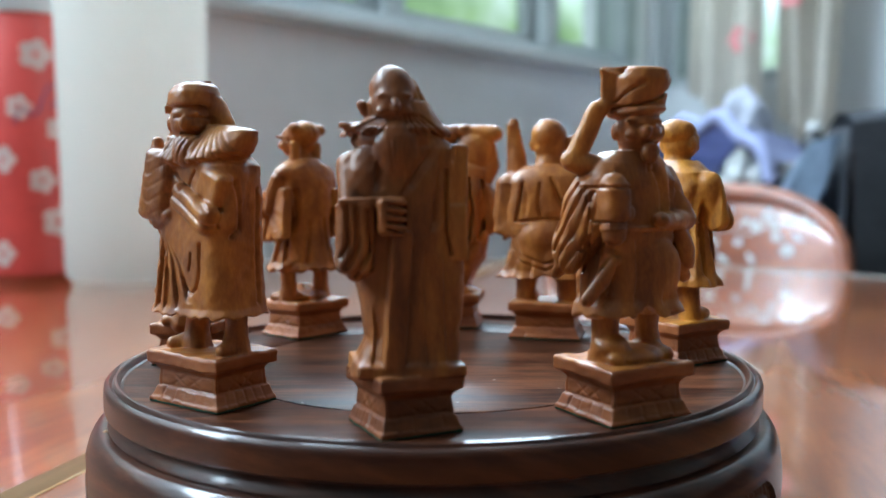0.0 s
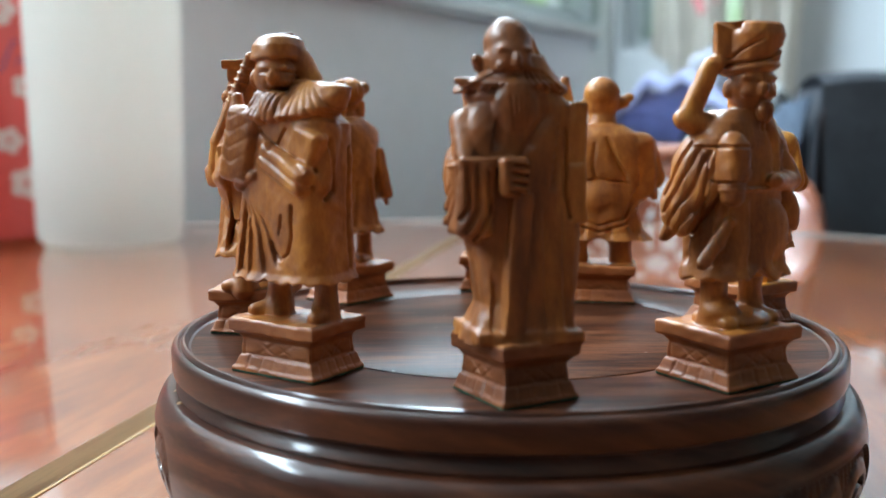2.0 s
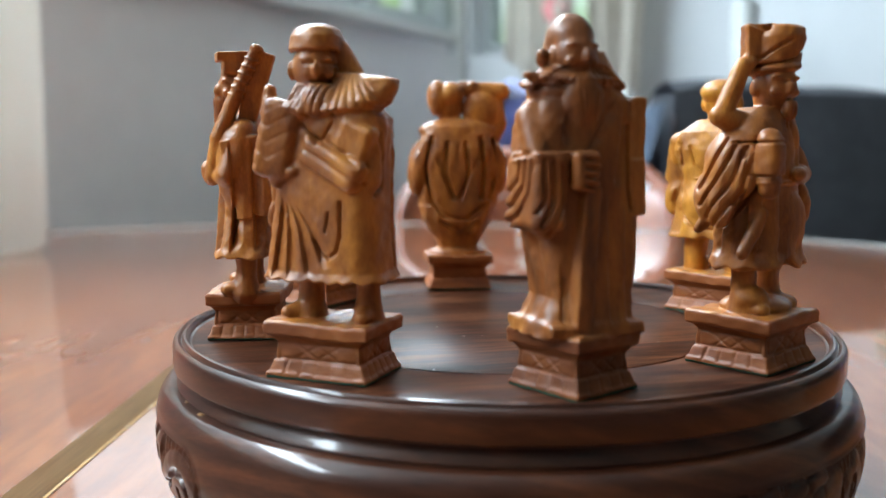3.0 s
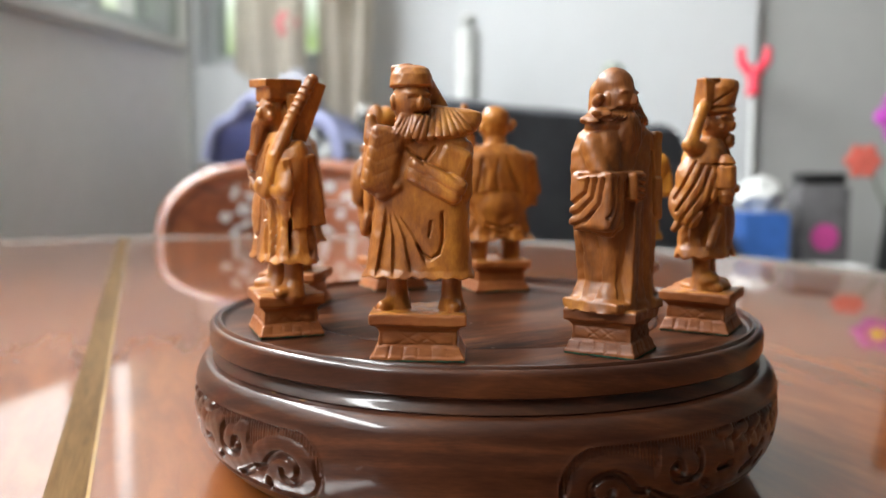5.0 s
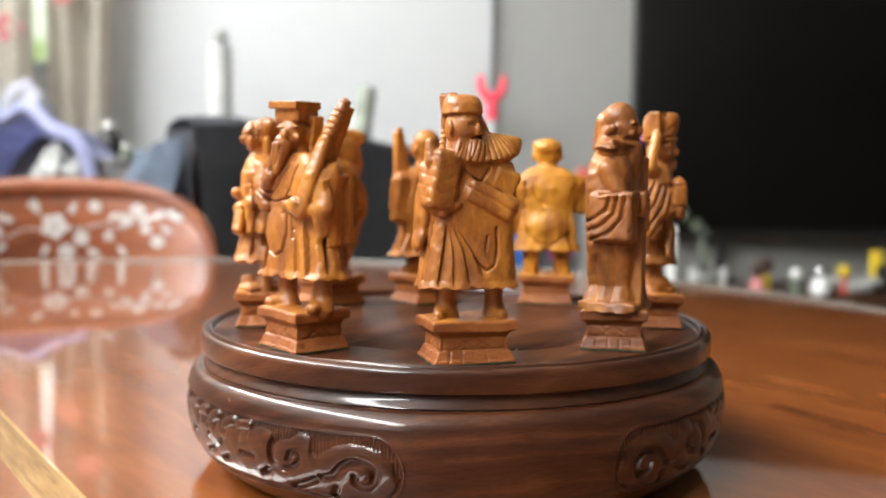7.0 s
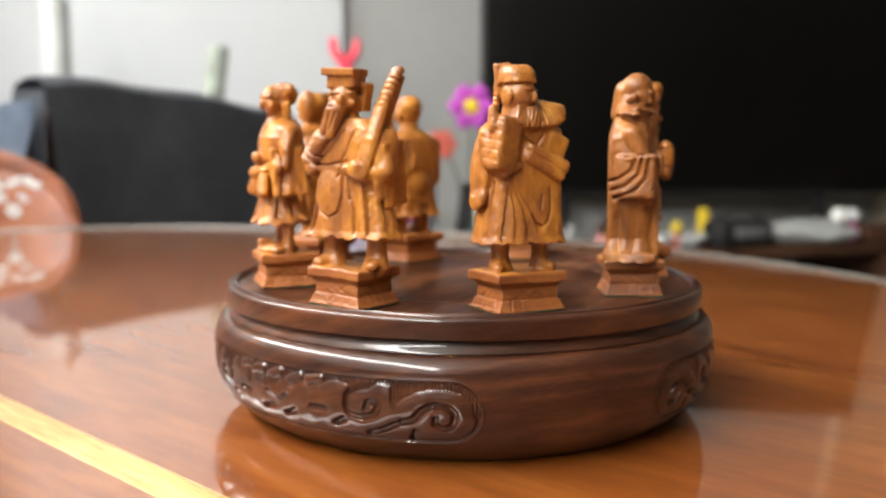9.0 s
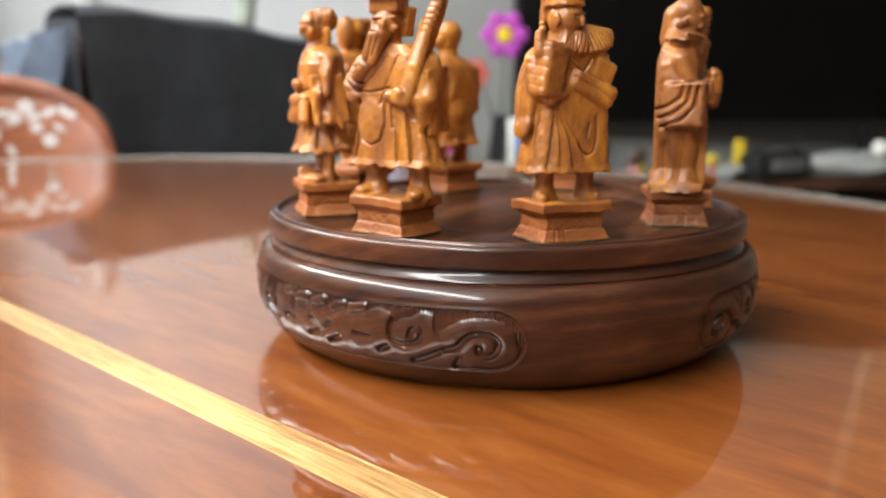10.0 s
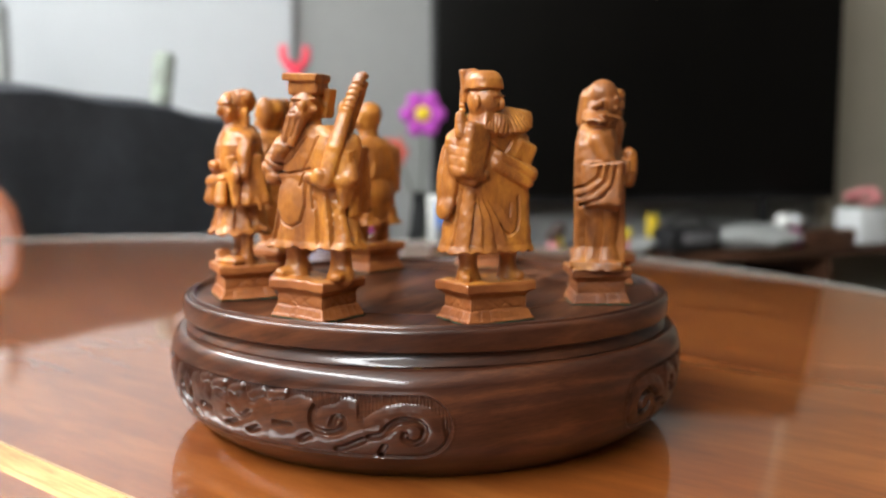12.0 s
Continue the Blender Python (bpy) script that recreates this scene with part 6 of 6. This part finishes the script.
bag = thing("bag", "lavender fabric bag with an arched open mouth on the cabinet", "bag", ROOM @ pose(-0.745, 1.70, 0.858, 0, 0, -20) @ Matrix.Scale(1.12, 4))
arch = [(-0.185 + 0.37 * i / 24, 0, 0.122 * math.sin(math.pi * i / 24) ** 0.5 * (1 + 0.10 * math.sin(i * 0.9))) for i in range(25)]
bm = grid_sheet(B(), 24, 8, lambda s, t: ((lambda p: (p[0] * (1 - 0.15 * t), -0.09 + 0.20 * t, 0.003 + p[2] * (1 - 0.25 * t) + 0.008 * math.sin(s * 12)))(arch[round(s * 24)])))
part("shell", thicken(bm, 0.006), LAVENDER, bag)
part("brim", tube(B(), [(p[0] * 1.03, -0.09, 0.012 + p[2] * 1.03) for p in arch], 0.014, 8), LAVENDER, bag)
part("lining", grid_sheet(B(), 12, 6, lambda s, t: ((-0.12 + 0.24 * s), 0.06, 0.002 + 0.11 * t * math.sin(math.pi * (0.08 + 0.84 * s)))), GREY, bag)

fan = thing("plastic_bag", "pale crumpled plastic bag of clothes on the cabinet", "bag", ROOM @ pose(-0.90, 2.06, 0.858))
bm = blob(B(), (0, 0, 0.125), 0.115, (0.75, 0.6, 1.1), 0.5, 4, 4)
part("sack", bm, HAZE, fan)



def crumpled(label, mat, place, size, squash, seed):
    """A heap of cloth with soft creases, flat where it lies."""
    bm = blob(B(), (0, 0, 0), size, squash, 0.35, seed, 5)
    for v in bm.verts:
        crease = abs(noise.noise(v.co * 26 + Vector((seed, 0, 0)))) + 0.5 * abs(noise.noise(v.co * 60))
        v.co *= 1 + 0.22 * crease
        v.co.z = max(v.co.z, -size * squash[2] * 0.45) + size * squash[2] * 0.45
    return single("folded_clothes", bm, mat, label, "clothes", place)


crumpled("dark grey crumpled cloth heaped on the corner cabinet", GREY, ROOM @ pose(-0.56, 1.62, 0.858), 0.085, (1.0, 0.75, 0.42), 3)
crumpled("dark blue-grey folded clothes on the corner cabinet", DENIM, ROOM @ pose(-0.52, 1.98, 0.858), 0.12, (0.9, 0.9, 0.5), 8)
crumpled("dull white crumpled plastic bag on the corner cabinet", DULLWHITE, ROOM @ pose(-0.66, 1.60, 0.858), 0.065, (0.8, 0.8, 0.8), 14)

for label, mat, x, y, r, h in (("small green plastic bottle", GREEN, -0.58, 1.82, 0.020, 0.10), ("small blue bottle with white cap", BLUE, -0.50, 1.80, 0.022, 0.09), ("dark glass jar", BLACK, -0.64, 1.90, 0.034, 0.16), ("yellow tin with a lid", YELLOW, -0.46, 1.74, 0.018, 0.055), ("dark brown bottle", CABINET, -0.44, 1.92, 0.028, 0.15), ("small black jar", BLACK, -0.72, 1.80, 0.03, 0.10)):
    bottle = thing("bottle", label + " on the corner cabinet", "bottle", ROOM @ pose(x, y, 0.858))
    part("body", lathe(B(), [(0, 0), (r * 0.95, 0), (r, 0.004), (r, h * 0.66), (r * 0.8, h * 0.76), (r * 0.42, h * 0.84), (r * 0.42, h * 0.88), (0, h * 0.88)], 20, cap=False), mat, bottle)
    part("cap", lathe(B(), [(0, h * 0.881), (r * 0.5, h * 0.881), (r * 0.5, h * 0.99), (0, h)], 20, cap=False), WHITE, bottle)

# white upright tube with a chrome head, a leaning rolled mat and a forked pole
tubelight = thing("standing_tube", "dull white upright tube with a small head by the wall", "lamp", pose(1.20, 1.76, 0))
part("base", lathe(B(), [(0, 0), (0.13, 0), (0.13, 0.015), (0.03, 0.03), (0, 0.03)], 32, cap=False), WHITE, tubelight)
part("tube", lathe(B(), [(0.034, 0.03), (0.034, 1.23), (0.030, 1.238), (0.0, 1.24)], 28), DULLWHITE, tubelight)
part("head", lathe(B(), [(0.018, 1.241), (0.018, 1.25), (0.022, 1.256), (0.022, 1.272), (0.012, 1.282), (0, 1.284)], 24), DULLWHITE, tubelight)

mat_roll = thing("rolled_mat", "grey-green rolled mat leaning on the white wall", "mat", pose(1.245, 1.455, 0, 0, 11, 0))
part("roll", lathe(B(), [(0, 0), (0.025, 0.0), (0.027, 0.01), (0.027, 1.140), (0.024, 1.150), (0.010, 1.151), (0.008, 1.135), (0, 1.135)], 24, cap=False), MATGREY, mat_roll)

pole = thing("forked_pole", "red forked clothes pole leaning in the wall corner", "pole", pose(1.80, 1.27, 0, -3, 4, 0))
part("shaft", tube(B(), [(0, 0, 0), (0, 0, 1.07)], 0.007), PALE, pole)
bm = tube(B(), [(0, 0, 1.065), (0, 0, 1.13)], [0.019, 0.017])
for s in (-1, 1):
    tube(bm, [(0, 0, 1.12), (s * 0.012, -s * 0.012, 1.138), (s * 0.024, -s * 0.024, 1.160), (s * 0.025, -s * 0.025, 1.198)], [0.016, 0.015, 0.013, 0.012], 10)
part("fork", bm, RED, pole, "red plastic fork")

# ---- television and its bench ----
bench = thing("television_bench", "long low dark bench under the television", "bench", ROOM)
part("top", box(B(), (0.55, 1.98, 0.515), (3.05, 2.44, 0.55), 0.006), CABINET, bench)
for x in (0.57, 1.38, 2.20, 3.00):
    part("side_panel", box(B(), (x, 2.0, 0.0), (x + 0.03, 2.43, 0.514), 0.003), CABINET, bench)
part("shelf", box(B(), (0.60, 2.01, 0.22), (3.0, 2.42, 0.245), 0.003), CABINET, bench)

TVA, TVB = Vector((2.335, 1.085, 0)), Vector((3.31, -0.165, 0))
tv_len, tv_turn = (TVB - TVA).length, math.degrees(math.atan2(TVB.y - TVA.y, TVB.x - TVA.x))
tv = thing("television", "large switched-off black flat-screen television", "television", pose(TVA.x, TVA.y, 0, 0, 0, tv_turn))
part("housing", box(B(), (0, 0.004, TOP - 0.045), (tv_len, 0.045, TOP + 0.86), 0.006), BLACK, tv)
part("screen", box(B(), (0.012, -0.002, TOP - 0.028), (tv_len - 0.012, 0.003, TOP + 0.848), 0.001), SCREEN, tv, "black glass screen")
for x in (0.30, tv_len - 0.30):
    part("foot", box(box(B(), (x - 0.012, 0.01, 0.565), (x + 0.012, 0.035, TOP - 0.046)), (x - 0.02, -0.09, 0.551), (x + 0.02, 0.13, 0.566), 0.004), BLACK, tv)

# ---- clutter on the bench ----
BZ = 0.551


def flower_head(name, parent, c, size, petals, petal_mat, heart_mat, tilt):
    base = part(name, blob(B(), (0, 0, 0), size * 0.36, (1, 1, 0.5), 0.1, 2, 2), heart_mat, parent)
    base.matrix_basis = Matrix.Translation(c) @ tilt
    for k in range(petals):
        t = 2 * math.pi * k / petals
        p = part("petal", blob(B(), (size * 0.66 * math.cos(t), size * 0.66 * math.sin(t), -0.003), size * 0.38, (1, 1, 0.35), 0.12, k, 2), petal_mat, base)


vase = thing("flower_vase", "slim dark vase with purple and red felt flowers", "vase", pose(2.02, 0.985, BZ))
part("vase_body", lathe(B(), [(0, 0), (0.030, 0), (0.034, 0.006), (0.038, 0.06), (0.026, 0.15), (0.022, 0.19), (0.027, 0.205), (0.022, 0.205), (0.019, 0.19), (0, 0.15)], 32, cap=False), BLACK, vase)
toward = Vector((-2.35, -1.18, -0.1)).to_track_quat("Z", "Y").to_matrix().to_4x4()
part("stem", tube(B(), [(0, 0, 0.16), (0.005, -0.01, 0.30), (-0.01, -0.015, 0.43)], 0.004, 8), GREEN, vase)
part("stem", tube(B(), [(0, 0, 0.16), (-0.03, 0.03, 0.25), (-0.045, 0.05, 0.32)], 0.004, 8), GREEN, vase)
flower_head("purple_flower", vase, (-0.012, -0.018, 0.438), 0.068, 6, PURPLE, YELLOW, toward)
flower_head("red_flower", vase, (-0.055, 0.06, 0.325), 0.045, 6, ORANGE, ORANGE, toward)

photo = thing("photo_frame", "small white picture frame with a blue landscape print", "picture frame", pose(1.99, 0.86, BZ, -8, 0, -63))
bm = B()
for lo, hi in (((-0.075, -0.008, 0), (-0.060, 0.008, 0.20)), ((0.060, -0.008, 0), (0.075, 0.008, 0.20)), ((-0.060, -0.008, 0), (0.060, 0.008, 0.016)), ((-0.060, -0.008, 0.184), (0.060, 0.008, 0.20))):
    box(bm, lo, hi, 0.002)
part("frame", bm, WHITE, photo)
part("print", box(B(), (-0.060, -0.002, 0.016), (0.060, 0.006, 0.184)), PALE, photo)
part("sky_print", box(B(), (-0.052, -0.0035, 0.095), (0.052, -0.0022, 0.176)), BLUE, photo, smooth=False)
bm = B()
vs = [bm.verts.new(p) for p in ((-0.052, -0.0042, 0.05), (0.052, -0.0042, 0.05), (0.052, -0.0042, 0.10), (0.030, -0.0042, 0.135), (0.012, -0.0042, 0.11), (-0.016, -0.0042, 0.128), (-0.052, -0.0042, 0.098))]
bm.faces.new(vs)
part("hill_print", bm, GREY, photo, smooth=False)

garland = thing("leaf_garland", "dull grey-green leaf garland standing behind the picture frame", "garland", pose(2.045, 0.84, BZ, 0, 0, -63))
part("wire", tube(B(), [(0.125 * math.cos(radians(a)), 0, 0.012 + 0.225 * math.sin(radians(a)) ** 0.7) for a in range(0, 181, 12)], 0.004, 8), GREEN, garland)
rng = random.Random(11)
leaf_mesh = mesh_of(blob(B(), (0, 0, 0), 0.019, (1.0, 0.55, 0.3), 0.3, 2, 2), "leaf", GREEN)
for k in range(34):
    a = radians(2 + 176 * k / 33)
    blade = new("leaf", leaf_mesh)
    blade.parent = garland
    blade.matrix_basis = pose(0.125 * math.cos(a) + rng.uniform(-0.012, 0.012), rng.uniform(-0.012, 0.012), 0.022 + 0.225 * math.sin(a) ** 0.7 + rng.uniform(-0.006, 0.012), rng.uniform(0, 180), rng.uniform(0, 180), rng.uniform(0, 180))

tote = thing("grey_canister_bag", "grey upright bag with a magenta print", "bag", pose(1.80, 1.06, BZ, 0, 0, -35))
part("body", box(B(), (-0.065, -0.05, 0), (0.065, 0.05, 0.265), 0.018), GREY, tote)
part("lid", box(B(), (-0.055, -0.042, 0.266), (0.055, 0.042, 0.295), 0.010), BLACK, tote)
bm = lathe(B(), [(0, 0), (0.034, 0), (0.034, 0.003), (0, 0.003)], 18, pose(0.0, -0.0505, 0.135, 90, 0, 0), cap=False)
part("print", bm, PINK, tote, "magenta round print")

blue_box = thing("blue_bundle", "blue box with a white crumpled bag on top", "box", pose(1.62, 1.10, BZ - 0.001, 0, 0, -30))
part("box_body", box(B(), (-0.06, -0.05, 0.0), (0.06, 0.05, 0.20), 0.008), BLUE, blue_box)
part("white_bag", blob(B(), (0, 0, 0.238), 0.055, (1.0, 0.9, 0.8), 0.4, 4, 3), PALE, blue_box)


def bench_place(x, y, turn=0):
    return ROOM @ pose(x, y, BZ, 0, 0, turn)


box_white = single("paper_box", box(B(), (-0.09, -0.05, 0), (0.09, 0.05, 0.075), 0.006), PALE, "low white cardboard box on the bench", "box", pose(1.70, 0.97, BZ, 0, 0, -35))

toy = thing("toy_fence", "small white toy fence with posts", "toy", bench_place(0.98, 2.02, 12))
for x in (-0.05, 0.0, 0.05):
    part("post", box(B(), (x - 0.008, -0.008, 0), (x + 0.008, 0.008, 0.10 if x == 0 else 0.08), 0.002), PALE, toy)
part("rail", box(B(), (-0.06, -0.004, 0.05), (0.06, 0.004, 0.06), 0.001), PALE, toy)


def pot_toy(label, x, y, body, top, r, h):
    r, h = r * 0.75, h * 0.72
    t = thing("toy", label, "toy", bench_place(x, y))
    part("body", lathe(B(), [(0, 0), (r * 0.9, 0), (r, h * 0.1), (r * 0.95, h * 0.4), (r * 0.6, h * 0.55), (0, h * 0.58)], 20, cap=False), body, t)
    part("head", blob(B(), (0, 0, h * 0.76), h * 0.22, (1, 1, 1), 0.08, 1, 2), top, t)


pot_toy("small dull red and brown toy on the bench", 1.12, 2.00, BLOSSOM, CABINET, 0.028, 0.13)
pot_toy("small yellow and brown toy on the bench", 1.17, 2.06, YELLOW, CABINET, 0.026, 0.15)
pot_toy("small green toy with a pale top", 1.24, 2.01, GREEN, PALE, 0.024, 0.11)
pot_toy("small round white clock-like toy", 1.31, 2.00, CERAMIC, CHROME, 0.040, 0.12)
pot_toy("small orange toy on the bench", 1.40, 2.03, ORANGE, YELLOW, 0.022, 0.12)

black_case = thing("camera_case", "black soft case lying on the bench", "case", bench_place(1.63, 2.03, 8))
part("body", box(B(), (-0.11, -0.05, 0), (0.11, 0.05, 0.085), 0.02), BLACK, black_case)
part("flap", box(B(), (-0.06, -0.056, 0.03), (0.08, -0.051, 0.07), 0.002), GREY, black_case)
part("strap", tube(B(), [(-0.1, 0, 0.085), (-0.05, -0.02, 0.12), (0.03, -0.01, 0.125), (0.10, 0, 0.085)], 0.006, 8), BLACK, black_case)
single("yellow_block", box(B(), (-0.014, -0.014, 0), (0.014, 0.014, 0.12), 0.003), YELLOW, "upright yellow block toy", "toy", bench_place(1.545, 2.10))
single("white_bag", blob(B(), (0, 0, 0.038), 0.17, (1.0, 0.5, 0.24), 0.35, 12, 3), DULLWHITE, "crumpled white plastic bag on the bench", "bag", bench_place(1.92, 2.04))
single("white_bag", blob(B(), (0, 0, 0.025), 0.09, (1.0, 0.6, 0.32), 0.35, 17, 3), DULLWHITE, "crumpled white plastic bag on the bench", "bag", bench_place(1.44, 2.06))
single("dark_box", box(B(), (-0.10, -0.05, 0), (0.10, 0.05, 0.06), 0.006), CABINET, "low dark brown box on the bench", "box", bench_place(2.22, 2.04))
pot_toy("small pink and white toy on the bench", 2.10, 2.05, PINK, CERAMIC, 0.034, 0.16)
pot_toy("small pale ceramic figure-shaped toy", 2.02, 2.02, PALE, WHITE, 0.022, 0.17)
planter = thing("flower_pot", "white square pot with dull red flowers", "flower pot", bench_place(2.40, 2.04))
part("pot", box(B(), (-0.07, -0.06, 0), (0.07, 0.06, 0.13), 0.008), CERAMIC, planter)
bm = B()
for k in range(14):
    blob(bm, (0.05 * math.sin(k * 2.4), 0.045 * math.cos(k * 2.4), 0.15 + 0.012 * (k % 4)), 0.022, (1, 1, 0.8), 0.3, k, 1)
part("blossom", bm, BLOSSOM, planter)
bm = B()
for k in range(8):
    blob(bm, (0.06 * math.sin(k * 0.8), 0.05 * math.cos(k * 0.8), 0.135), 0.02, (1.2, 1.2, 0.5), 0.3, k, 1)
part("foliage", bm, GREEN, planter)
